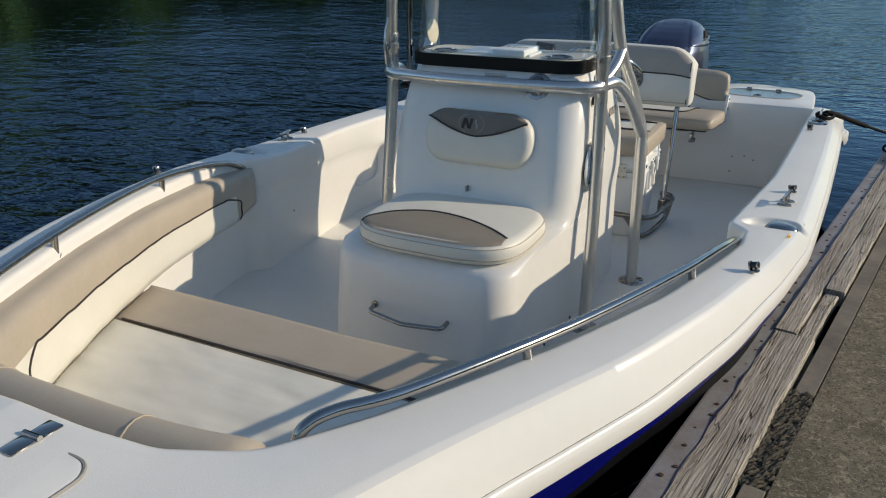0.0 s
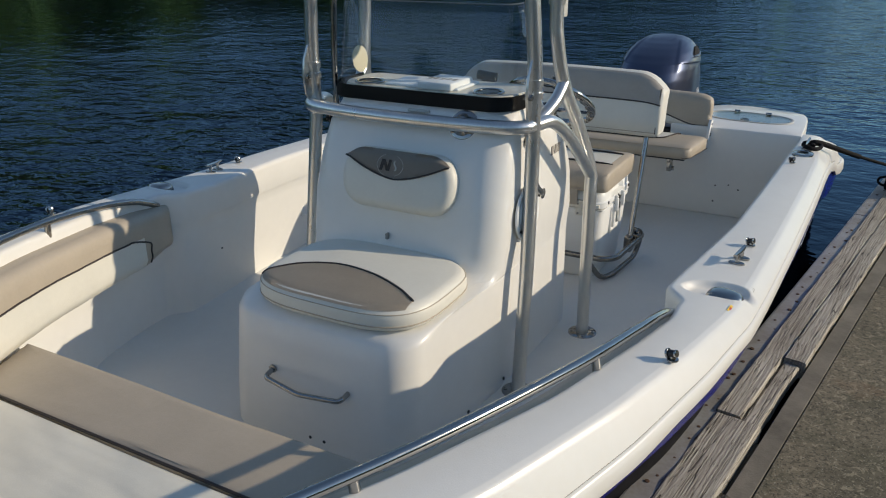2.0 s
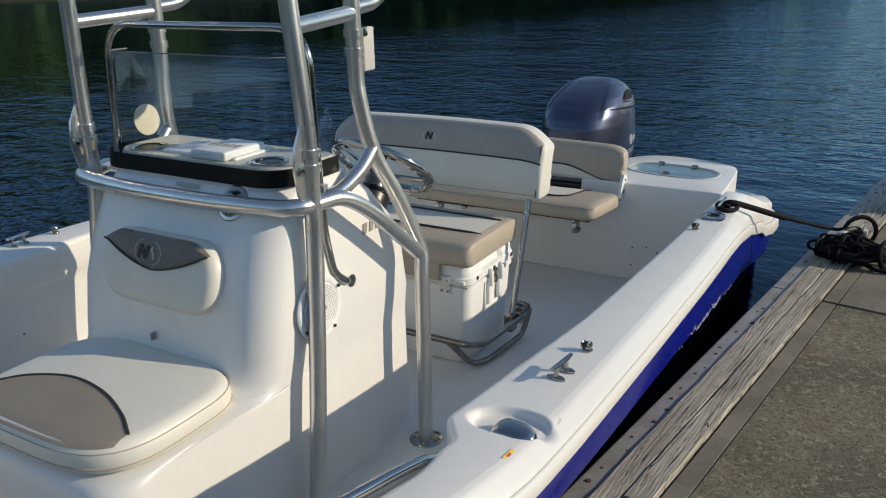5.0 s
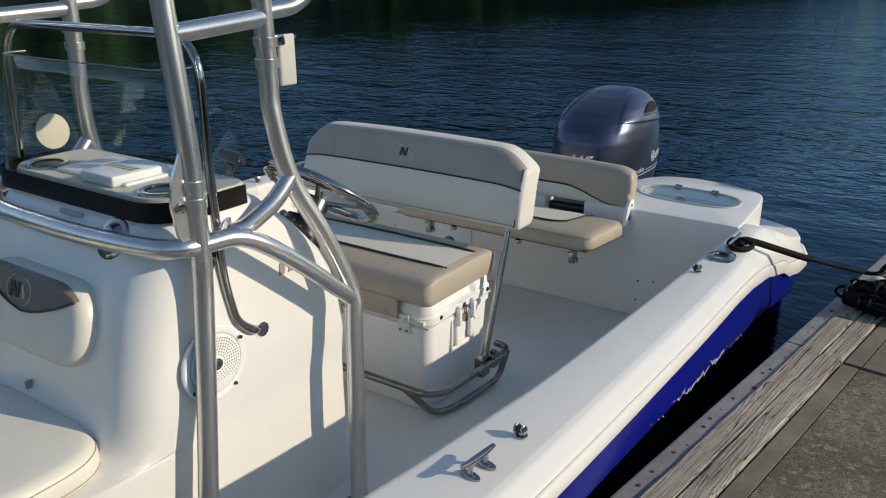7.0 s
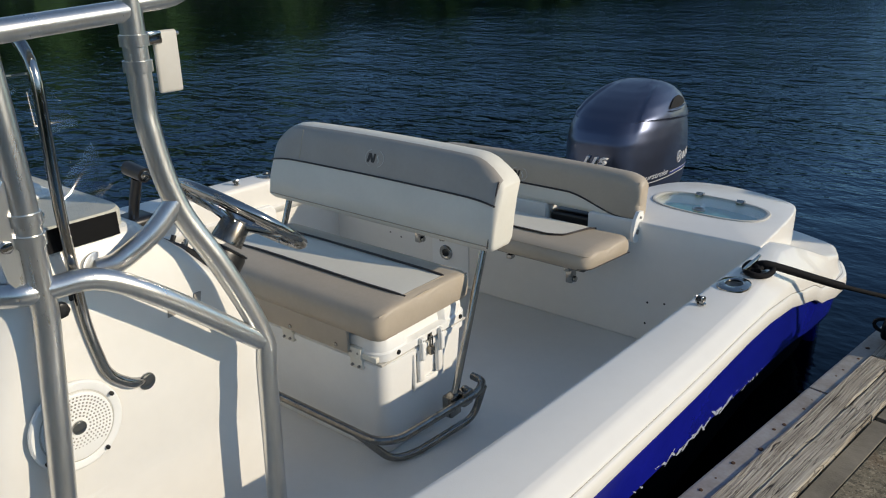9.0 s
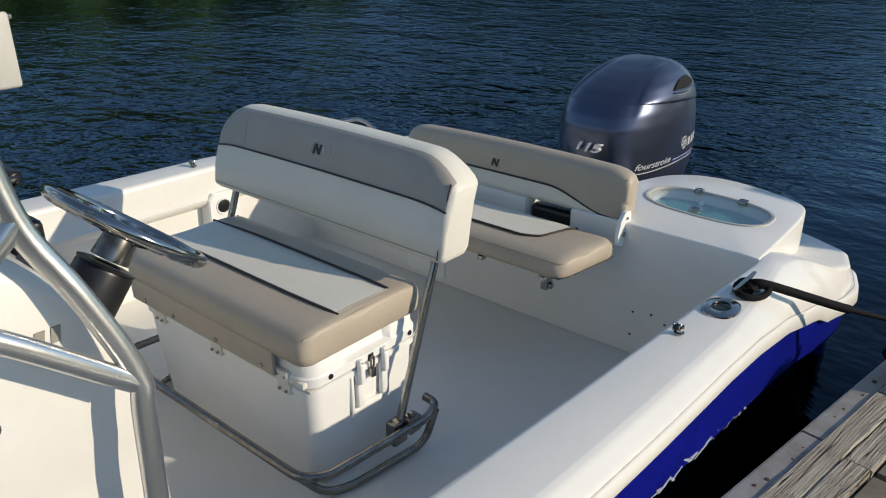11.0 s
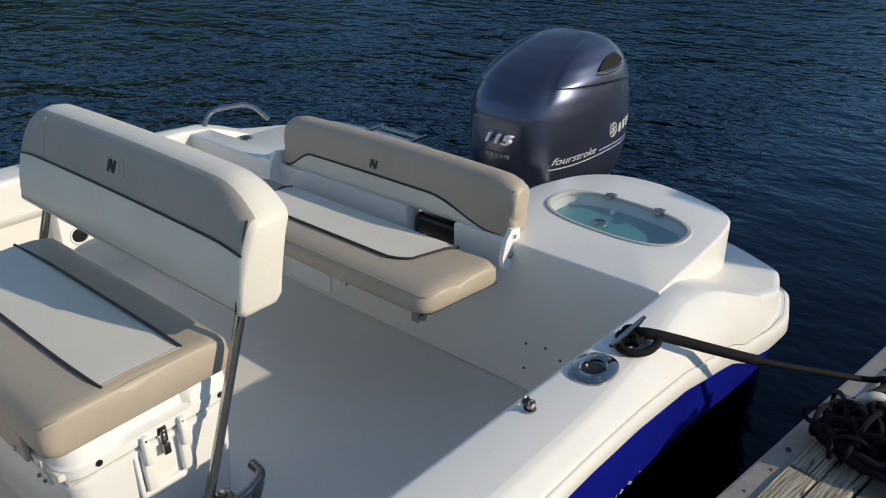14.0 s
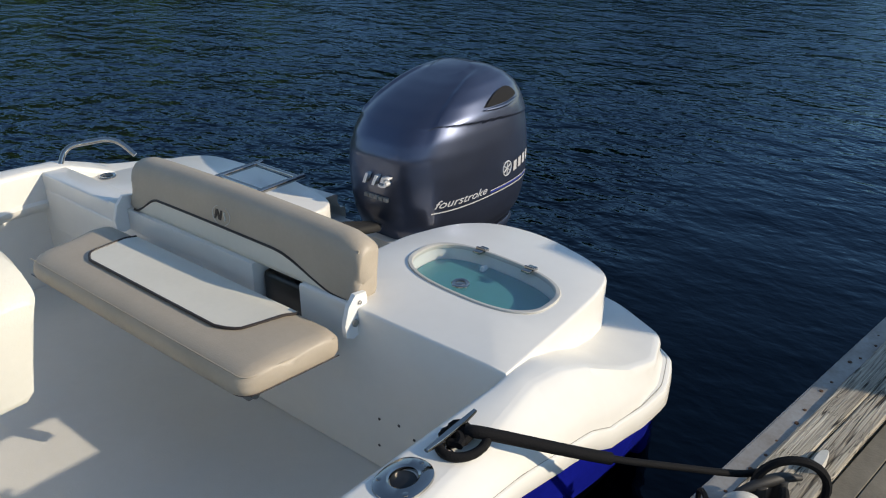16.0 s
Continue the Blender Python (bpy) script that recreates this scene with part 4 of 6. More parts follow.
    part("latch", box(-0.004, 0.004, 3.172, 3.19, 0.69, 0.712, 0.002), GREYMARK, c)
    for x, z in ((0.02, 0.19), (0.075, 0.19), (0.33, 0.20)):
        part("screw", disc((x, 2.662 + 0.1 * (x > 0.3), z), (0, -1, 0), 0.006, 0.004, 10), BLACK, c)
    for x, y, z in ((0.4035, 3.295, 0.178), (0.3855, 3.05, 0.172)):
        part("screw", disc((x, y, z), (1, 0, 0), 0.007, 0.006, 10), BLACK, c)
    # hand grip on the seat step
    part("hand_grip", join(sweep(bent([(-0.125, 2.69, 0.395), (-0.125, 2.635, 0.385), (0.02, 2.615, 0.374), (0.165, 2.635, 0.378), (0.165, 2.70, 0.385)], 0.02), 0.0085, 10),
                           disc((-0.125, 2.678, 0.394), (0, -1, 0), 0.014, 0.006, 14), disc((0.165, 2.688, 0.384), (0, -1, 0), 0.014, 0.006, 14)), CHROME, c, "polished stainless hand grip")
    # speakers in both sides
    for s in (1, -1):
        x = s * 0.4015 + CX
        yc, zc = 3.42, 0.782
        sp = part("speaker", ring((x, yc, zc), (s, 0, 0.02), 0.078, 0.097, 0.009, 40), PLASTIC, c, "round white marine loudspeaker")
        part("surround", disc((x, yc, zc), (s, 0, 0.02), 0.079, 0.006, 36), GREYPL, sp, "grey gap round the grille")
        part("grille", disc((x, yc, zc), (s, 0, 0.02), 0.074, 0.012, 36), PLASTIC, sp, "perforated white grille")
        # the holes' shade is drawn as raised grey dots
        dots = []
        for rr in (0.024, 0.031, 0.038, 0.045, 0.052, 0.059, 0.066):
            n = int(rr * 800)
            for k in range(n):
                a = 2 * math.pi * k / n
                dots.append(disc((x + s * 0.0121, yc + rr * math.cos(a), zc + rr * math.sin(a)), (s, 0, 0), 0.0021, 0.0008, 6))
        part("perforation", join(*dots), GREYMARK, sp)
        part("badge", disc((x + s * 0.011, yc, zc), (s, 0, 0), 0.015, 0.005, 18), CHROME, sp)
        for a in (0.5, 2.1, 3.7, 5.3):
            part("screw", disc((x + s * 0.011, yc + 0.088 * math.cos(a), zc + 0.088 * math.sin(a)), (s, 0, 0), 0.0045, 0.006, 8), BLACK, sp)
        # name strip near the helm, unreadable marks
        for dy, ww in ((0, 0.026), (0.034, 0.026), (0.066, 0.024)):
            y0 = 3.664 + dy
            pr = [(y0, 0.925), (y0 + ww * 0.75, 0.925), (y0 + ww, 0.957), (y0 + ww * 0.25, 0.957)]
            part("name_mark", loft([[(CX + s * xx, y, z) for y, z in pr] for xx in (0.380, 0.3905)]), GREYMARK, c)
    return c


console()


def front_seat():
    s = thing("console_seat_cushion", (0.04, 2.95, 0.555), "cream vinyl console seat cushion with a tan front panel", "seat cushion")
    ox = 0.045
    out = []
    for k in range(64):
        a = 2 * math.pi * k / 64
        ca, sa = math.cos(a), math.sin(a)
        e = 0.62 if sa < 0 else 0.42
        out.append((ox + 0.322 * math.copysign(abs(ca) ** 0.6, ca) * (1 - 0.05 * (sa > 0) * sa), 2.955 + 0.245 * math.copysign(abs(sa) ** e, sa)))
    part("cushion", pillow(out, 0.590, 0.668, 0.036, 0.012, 9), CREAM, s, "", 60)
    edge = [Vector(p) for p in out]

    tree = BVHTree.FromBMesh(pillow(out, 0.590, 0.668, 0.036, 0.012, 9))

    def top_z(x, y):
        """Height of the cushion's top at a place."""
        hit = tree.ray_cast(Vector((x, y, 1.0)), Vector((0, 0, -1)))[0]
        return hit.z if hit else 0.632
    mid = Vector((ox, 2.955))
    rim = sorted((mid + (q - mid) * (1 - 0.010 / (q - mid).length) for q in edge if q.y < 2.95), key=lambda q: q.x)
    arc = curve_points([(-0.240, 2.795, 0), (-0.206, 2.84, 0), (-0.145, 2.893, 0), (-0.027, 2.932, 0), (0.112, 2.918, 0), (0.236, 2.873, 0), (0.318, 2.825, 0)], 6)
    rows = []
    for p in arc:
        front = float(np.interp(p.x, [q.x for q in rim], [q.y for q in rim]))
        front = min(front, p.y - 0.0005)
        rows.append([(p.x, front + (p.y - front) * j / 9, top_z(p.x, front + (p.y - front) * j / 9) + 0.0024) for j in range(10)])
    bm = bmesh.new()
    grid(bm, rows)
    bmesh.ops.solidify(bm, geom=bm.faces[:], thickness=0.0015)
    part("front_panel", bm, PALETAN, s, "pale tan vinyl panel", 60)
    part("piping", sweep([Vector(r[-1]) for r in rows], 0.0042, 8), PIPING, s)
    part("bottom_seam", sweep([Vector((ox + (p[0] - ox) * 1.002, 2.955 + (p[1] - 2.955) * 1.002, 0.610)) for p in out], 0.0022, 6, closed=True), SEAM, s)
    part("top_seam", sweep([Vector((ox + (p[0] - ox) * 0.992, 2.955 + (p[1] - 2.955) * 0.988, 0.648)) for p in out], 0.0016, 6, closed=True), SEAM, s)


front_seat()


def logo(x, y, z, w, normal, parent, ringed=True):
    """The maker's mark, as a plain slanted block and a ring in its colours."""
    n = Vector(normal).normalized()
    m = Matrix.Translation((x, y, z)) @ n.to_track_quat("Z", "Y").to_matrix().to_4x4()
    def bar(pts, h=0.0012):
        rows = [[m @ Vector((a, b, c)) for a, b in pts] for c in (-0.001, h)]
        return loft(rows)
    h = w * 0.62
    part("mark", join(bar([(-w * 0.5, -h / 2), (-w * 0.32, -h / 2), (-w * 0.18, h / 2), (-w * 0.36, h / 2)]), bar([(-w * 0.02, -h / 2), (w * 0.14, -h / 2), (w * 0.26, h / 2), (w * 0.10, h / 2)]),
                      bar([(-w * 0.34, h / 2), (-w * 0.16, h / 2), (w * 0.12, -h / 2), (-w * 0.06, -h / 2)], 0.0016)), PIPING, parent, "dark embroidered slanted mark")
    # a paler wavy stroke beside it, and the broken ring round both
    wave = [m @ Vector((w * 0.50 + w * 0.13 * math.sin(2 * math.pi * (0.16 + 0.68 * k / 16)) + w * 0.10 * (k / 8 - 1), h * 0.42 * (k / 8 - 1), 0.0004)) for k in range(17)]
    part("mark_stroke", sweep(wave, w * 0.045, 6), PALETHREAD, parent, "pale embroidered wavy stroke")
    if ringed:
        for a0, a1 in ((2.0, 4.3), (-1.1, 1.1)):
            k = [m @ Vector((w * 0.17 + w * 0.84 * math.cos(a), h * 0.98 * math.sin(a), 0.0006)) for a in [a0 + (a1 - a0) * i / 16 for i in range(17)]]
            part("mark_ring", sweep(k, 0.0011, 6), PALETHREAD, parent, "pale grey stitched ring")


def console_pad():
    s = thing("console_backrest_pad", (0.03, 3.24, 0.79), "cream vinyl backrest pad with a taupe crest on the console front", "backrest")
    o = rounded(-0.195, 0.255, -0.105, 0.105, 0.095, 0.095, 8)
    # o is laid out across x and up the slanted front; thickness stands off it
    ax, up = Vector((1, 0, 0)), Vector((0, 0.30, 1)).normalized()
    nn = Vector((0, -1, 0.30)).normalized()
    c0 = Vector((0, 3.262, 0.885))
    rows = []
    for ins, t in ((0.004, -0.012), (0, 0.0), (0, 0.048), (0.006, 0.063), (0.018, 0.072), (0.034, 0.075)):
        rows.append([c0 + ax * (0.03 + (a - 0.03) * (1 - ins / 0.2)) + up * (b * (1 - ins / 0.11)) + nn * t for a, b in o])
    for k in (0.66, 0.33, 0.05):
        rows.append([c0 + ax * (0.03 + (a - 0.03) * 0.83 * k) + up * (b * 0.69 * k) + nn * (0.075 + 0.006 * (1 - k)) for a, b in o])
    part("pad", loft(rows), CREAM, s, "", 60)
    # crest: taupe panel hung from the top edge
    n = 24
    pr, line = [], []
    for k in range(n + 1):
        t = k / n
        x = -0.176 + 0.41 * t
        e = min(1.0, max(0.0, (abs(x - 0.03) - 0.13) / 0.10))
        top = 0.100 - 0.058 * e ** 2
        bot = min(top - 0.002, 0.052 - 0.050 * math.sin(math.pi * t) ** 0.9 + 0.018 * abs(2 * t - 1))
        pr.append([c0 + ax * x + up * (bot + (top - bot) * j / 5) + nn * (0.0805 - 0.004 * e - (0.012 if j == 5 else 0.003 if j == 4 else 0)) for j in range(6)])
        line.append(pr[-1][0] + nn * 0.001)
    bm = bmesh.new()
    grid(bm, pr)
    bmesh.ops.solidify(bm, geom=bm.faces[:], thickness=0.002)
    part("crest", bm, TAUPE, s, "taupe vinyl crest panel", 60)
    part("piping", sweep(line, 0.0032, 8), PIPING, s)
    q = c0 + up * 0.048 + nn * 0.0815
    logo(q.x - 0.0, q.y, q.z, 0.062, nn, s)


console_pad()


# ---------------------------------------------------------------- T-top frame and grab rail
def t_top():
    f = thing("t_top_frame", (0, 3.6, SOLE), "welded brushed aluminium T-top pipe frame standing round the console", "T-top frame")
    R = 0.0245
    for s in (1, -1):
        fl = [(s * 0.472, 3.275, SOLE), (s * 0.469, 3.296, 0.26), (s * 0.462, 3.347, 0.62), (s * 0.450, 3.393, 1.0), (s * 0.447, 3.398, 1.10), (s * 0.446, 3.398, 1.30), (s * 0.425, 3.392, 1.62), (s * 0.40, 3.385, 2.05)]
        part("front_leg", sweep(curve_points(fl, 6), R, 16), ALU, f)
        rl = [(s * 0.523, 3.81, SOLE), (s * 0.512, 3.835, 0.72), (s * 0.505, 3.84, 0.84), (s * 0.468, 3.78, 1.02), (s * 0.432, 3.715, 1.17), (s * 0.408, 3.69, 1.33), (s * 0.40, 3.69, 1.47), (s * 0.395, 3.69, 2.05)]
        part("rear_leg", sweep(curve_points(rl, 6), R, 16), ALU, f)
        for x, y in ((0.472, 3.275), (0.523, 3.81)):
            ft = part("foot_plate", disc((s * x, y, SOLE + 0.002), (0, 0, 1), 0.058, 0.007, 24), CHROME, f)
            for a in (0.3, 1.87, 3.44, 5.01):
                part("bolt", disc((s * x + 0.044 * math.cos(a), y + 0.044 * math.sin(a), SOLE + 0.008), (0, 0, 1), 0.006, 0.004, 8), CHROME, ft)
        part("top_crossbar", sweep([(s * 0.432, 3.40, 1.555), (s * 0.40, 3.685, 1.572)], 0.021, 14), ALU, f)
        part("top_hoop", sweep(curve_points([(s * 0.40, 3.70, 1.585), (s * 0.40, 3.80, 1.60), (s * 0.40, 3.86, 1.66), (s * 0.40, 3.88, 1.85)], 6), 0.021, 12), ALU, f)
        part("diagonal_brace", sweep(curve_points([(s * 0.450, 3.41, 1.095), (s * 0.475, 3.50, 1.09), (s * 0.495, 3.62, 1.01), (s * 0.506, 3.83, 0.83)], 7), 0.0225, 14), ALU, f)
        part("helm_brace", sweep(curve_points([(s * 0.432, 3.71, 1.185), (s * 0.425, 3.65, 1.13), (s * 0.405, 3.58, 1.085), (s * 0.385, 3.545, 1.075)], 7), 0.0225, 14), ALU, f)
        part("brace_flange", disc((s * 0.375, 3.54, 1.072), (s, 0.3, 0.1), 0.040, 0.012, 22), ALU, f)
        for z in (1.185, 1.225):
            part("sleeve", sweep([(s * 0.447, 3.398, z), (s * 0.447, 3.398, z + 0.022)], 0.029, 16), ALU, f)
        for z in (1.455, 1.505):
            part("sleeve", sweep([(s * 0.400, 3.69, z), (s * 0.400, 3.69, z + 0.022)], 0.029, 16), ALU, f)
        # folding plate with its bolt, ahead of the front leg
        prof = [(3.372, 1.09), (3.345, 1.13), (3.335, 1.20), (3.345, 1.26), (3.372, 1.31), (3.385, 1.30), (3.385, 1.09)]
        pl = part("fold_plate", loft([[(s * xx, y, z) for y, z in prof] for xx in (0.443, 0.451)]), ALU, f, "flat aluminium hinge plate")
        part("bolt", join(disc((s * 0.451, 3.353, 1.195), (s, 0, 0), 0.012, 0.010, 6), disc((s * 0.443, 3.353, 1.195), (-s, 0, 0), 0.010, 0.008, 6)), CHROME, pl)
        # small hinged bracket and white plate on the rear leg
        br = None if s < 0 else part("clamp", join(box(s * 0.40 - 0.012, s * 0.40 + 0.012, 3.712, 3.745, 1.505, 1.53, 0.003), sweep([(s * 0.40, 3.735, 1.518), (s * 0.40, 3.79, 1.522)], 0.004, 8)), CHROME, f)
        if br:
            part("plate", box(s * 0.40 - 0.006, s * 0.40 + 0.006, 3.73, 3.785, 1.405, 1.53, 0.006, 3), GREYPL, br, "pale grey plastic plate")
        part("weld", sweep([(s * 0.4475, 3.375, 1.085), (s * 0.4475, 3.36, 1.11)], 0.006, 8), ALU, f)
        part("knob", join(disc((s * 0.405, 3.44, 1.03), (s, 0, 0), 0.016, 0.02, 7), disc((s * 0.39, 3.44, 1.03), (s, 0, 0), 0.007, 0.03, 8)), BLACK, f, "black star knob")
    rail = [(-0.447, 3.40, 1.095), (-0.435, 3.355, 1.098), (-0.37, 3.318, 1.098), (-0.15, 3.292, 1.097), (0.15, 3.292, 1.097), (0.37, 3.318, 1.097), (0.435, 3.355, 1.097), (0.447, 3.40, 1.095)]
    part("front_rail", sweep(curve_points(rail, 8), 0.0235, 16), ALU, f, "curved brushed aluminium front rail")


t_top()


def grab_rail():
    g = thing("windscreen_grab_rail", (0, 3.55, 0.80), "polished stainless grab rail arched over the windscreen", "grab rail")
    pts = []
    for s in (-1, 1):
        leg = [(s * 0.405, 3.585, 0.803), (s * 0.424, 3.555, 0.815), (s * 0.418, 3.505, 0.855), (s * 0.413, 3.482, 0.98), (s * 0.408, 3.478, 1.25), (s * 0.398, 3.49, 1.545)]
        pts += leg if s < 0 else leg[::-1]
    part("rail", sweep(bent(pts, 0.11, 9), 0.0115, 12), CHROME, g)
    for s in (-1, 1):
        part("foot", disc((s * 0.392 + CX * 0.8, 3.59, 0.802), (s, 0, 0), 0.020, 0.008, 18), CHROME, g)
        part("clamp", box(s * 0.395 - 0.012, s * 0.395 + 0.012, 3.465, 3.495, 1.035, 1.06, 0.004), BLACK, g)


grab_rail()


def helm():
    h = thing("steering_wheel", (0.28, 3.93, 0.98), "polished stainless steering wheel on a black helm boss", "steering wheel")
    c = Vector((0.275, 3.965, 1.03))
    ax = Vector((0.05, 0.62, 0.78)).normalized()
    u = Vector((1, 0, 0)) - ax * ax.x
    u.normalize()
    v = ax.cross(u)
    rim = [c + ax * 0.03 + 0.172 * (math.cos(a) * u + math.sin(a) * v) for a in [2 * math.pi * k / 72 for k in range(72)]]
    part("rim", sweep(rim, 0.0135, 12, closed=True), CHROME, h)
    grip = [c + ax * 0.03 + (0.166 + 0.003 * math.sin(24 * a)) * (math.cos(a) * u + math.sin(a) * v) - ax * 0.006 for a in [2 * math.pi * k / 144 for k in range(144)]]
    part("finger_grip", sweep(grip, 0.0115, 8, closed=True), CHROME, h)
    for k in range(5):
        a = 0.3 + 2 * math.pi * k / 5
        part("spoke", sweep([c + ax * 0.004 + 0.03 * (math.cos(a) * u + math.sin(a) * v), c + ax * 0.03 + 0.168 * (math.cos(a) * u + math.sin(a) * v)], lambda k: 0.0085 - 0.003 * k, 8), CHROME, h)
    part("hub", disc(c - ax * 0.050, ax, 0.042, 0.060, 28, 0.037), DULLSTEEL, h, "dulled steel hub drum")
    part("boss", join(disc(c - ax * 0.20, ax, 0.066, 0.135, 32, 0.064), ring(c - ax * 0.067, ax, 0.03, 0.065, 0.006, 32)), BLACK, h, "black helm boss")
    t = thing("throttle_control", (-0.04, 3.86, 0.95), "black throttle lever box beside the helm", "throttle")
    part("box", box(-0.085, 0.005, 3.80, 3.92, 0.93, 1.02, 0.015, 3), BLACK, t)
    part("lever", join(sweep(curve_points([(-0.03, 3.86, 0.99), (0.01, 3.852, 1.065), (0.055, 3.845, 1.145)], 5), 0.014, 10), sweep([(0.024, 3.842, 1.166), (0.100, 3.842, 1.158)], 0.019, 12)), BLACK, t)
    part("knob", disc((0.099, 3.842, 1.158), (1, 0, -0.1), 0.013, 0.006, 12), CHROME, t)
    # dark switch panel on the sloping dash
    sw = thing("switch_panel", (0.34, 3.80, 1.01), "black switch panel with small toggles on the dash", "switch panel")
    dn = Vector((0, 0.725, 0.69)).normalized()
    up = Vector((0, -0.69, 0.725)).normalized()
    c0 = Vector((0.30, 3.80, 1.003))
    rows = [[c0 + dn * h + up * q * 0.055 + Vector((w * 0.062, 0, 0)) for w, q in ((-1, -1), (1, -1), (1, 1), (-1, 1))] for h in (-0.004, 0.010)]
    part("plate", loft(rows), BLACK, sw)
    for i in range(3):
        for j in range(2):
            b0 = c0 + dn * 0.009 + up * (0.035 * i - 0.035) + Vector((0.05 * j - 0.025, 0, 0))
            part("toggle", disc(b0, dn + up * 0.4, 0.006, 0.020, 10), CHROME if (i + j) % 2 else BLACK, sw, "small toggle")


helm()


# ---------------------------------------------------------------- leaning post: cooler, cushion, backrest
def cooler():
    c = thing("cooler", (0, 4.54, SOLE), "white plastic cooler box strapped under the helm seat", "cooler")
    rows = []
    for z, g in ((SOLE, -0.03), (SOLE + 0.02, -0.018), (0.34, -0.004), (0.478, 0.003), (0.482, 0.010), (0.497, 0.010), (0.50, 0.004)):
        rows.append([(x, y, z) for x, y in rounded(-0.405 - g, 0.405 + g, 4.335 - g, 4.745 + g, 0.045, 0.045, 6)])
    part("body", loft(rows), PLASTIC, c, "", 40)
    # the lid, with a moulded grip hollow in each end
    rows = []
    for z, g in ((0.504, 0.0), (0.510, 0.012), (0.536, 0.013), (0.541, 0.008), (0.572, 0.006), (0.585, -0.002), (0.588, -0.02)):
        ring_ = []
        for x, y in rounded(-0.405 - g, 0.405 + g, 4.335 - g, 4.745 + g, 0.05, 0.05, 6):
            ring_.append((x, y, z))
        # finer points along both ends, hollowed in the middle
        out = []
        for (x, y, zz), (x2, y2, _) in zip(ring_, ring_[1:] + ring_[:1]):
            n = 24 if abs(x - x2) < 1e-6 and abs(y - y2) > 0.2 else 1
            for k in range(n):
                yy = y + (y2 - y) * k / n
                dent = 0.020 * step(4.445, 4.46, yy) * (1 - step(4.62, 4.635, yy)) * step(0.536, 0.542, zz) if n > 1 else 0
                out.append((x + (x2 - x) * k / n - math.copysign(dent, x), yy, zz))
        rows.append(out)
    part("lid", loft(rows), PLASTIC, c, "rounded white lid with grip hollows", 40)
    part("seal", box(-0.41, 0.41, 4.331, 4.75, 0.497, 0.506, 0.002), GREYPL, c)
    for x in (-0.30, 0.0, 0.315):
        hg = part("hinge", join(box(x - 0.026, x + 0.026, 4.312, 4.330, 0.508, 0.545, 0.003), box(x - 0.026, x + 0.026, 4.318, 4.332, 0.470, 0.506, 0.003)), CREAM, c, "cream plastic lid hinge")
        for dx in (-0.014, 0.014):
            for z in (0.482, 0.528):
                part("screw", disc((x + dx, 4.318, z), (0, -1, 0), 0.0045, 0.007, 8), GREYMARK, hg)
    part("lip", box(-0.40, 0.40, 4.318, 4.335, 0.512, 0.530, 0.004), CREAM, c)
    # latch bay on the end: a raised frame with two rubber pulls and a padlock between
    part("latch_bay", join(box(0.398, 0.414, 4.475, 4.625, 0.345, 0.372, 0.006), box(0.398, 0.414, 4.475, 4.487, 0.352, 0.50, 0.005), box(0.398, 0.414, 4.613, 4.625, 0.352, 0.50, 0.005)), PLASTIC, c, "moulded white latch frame")
    for y in (4.503, 4.597):
        l = part("strap_latch", join(box(0.407, 0.424, y - 0.013, y + 0.013, 0.375, 0.49, 0.006, 3), box(0.417, 0.436, y - 0.010, y + 0.010, 0.455, 0.520, 0.006, 3), box(0.405, 0.432, y - 0.008, y + 0.008, 0.515, 0.532, 0.004)), PLASTIC, c, "white rubber latch")
        part("pin", disc((0.428, y, 0.522), (1, 0, 0), 0.0035, 0.004, 8), GREYMARK, l)
    part("lock", join(box(0.413, 0.430, 4.541, 4.559, 0.455, 0.485, 0.003), sweep(bent([(0.422, 4.544, 0.483), (0.424, 4.544, 0.520), (0.424, 4.556, 0.520), (0.422, 4.556, 0.483)], 0.006), 0.003, 8), box(0.405, 0.418, 4.537, 4.563, 0.505, 0.530, 0.003)), DULLSTEEL, c, "small steel padlock")
    for y in (4.40, 4.71):
        part("drain_plug", disc((0.416, y, 0.525), (1, 0, 0), 0.008, 0.005, 12), BLACK, c)
    for x in (-0.34, -0.18, 0.04, 0.25):
        part("strap_button", disc((x, 4.301, 0.541), (0, -1, 0), 0.007, 0.005, 10), CHROME, c)


cooler()


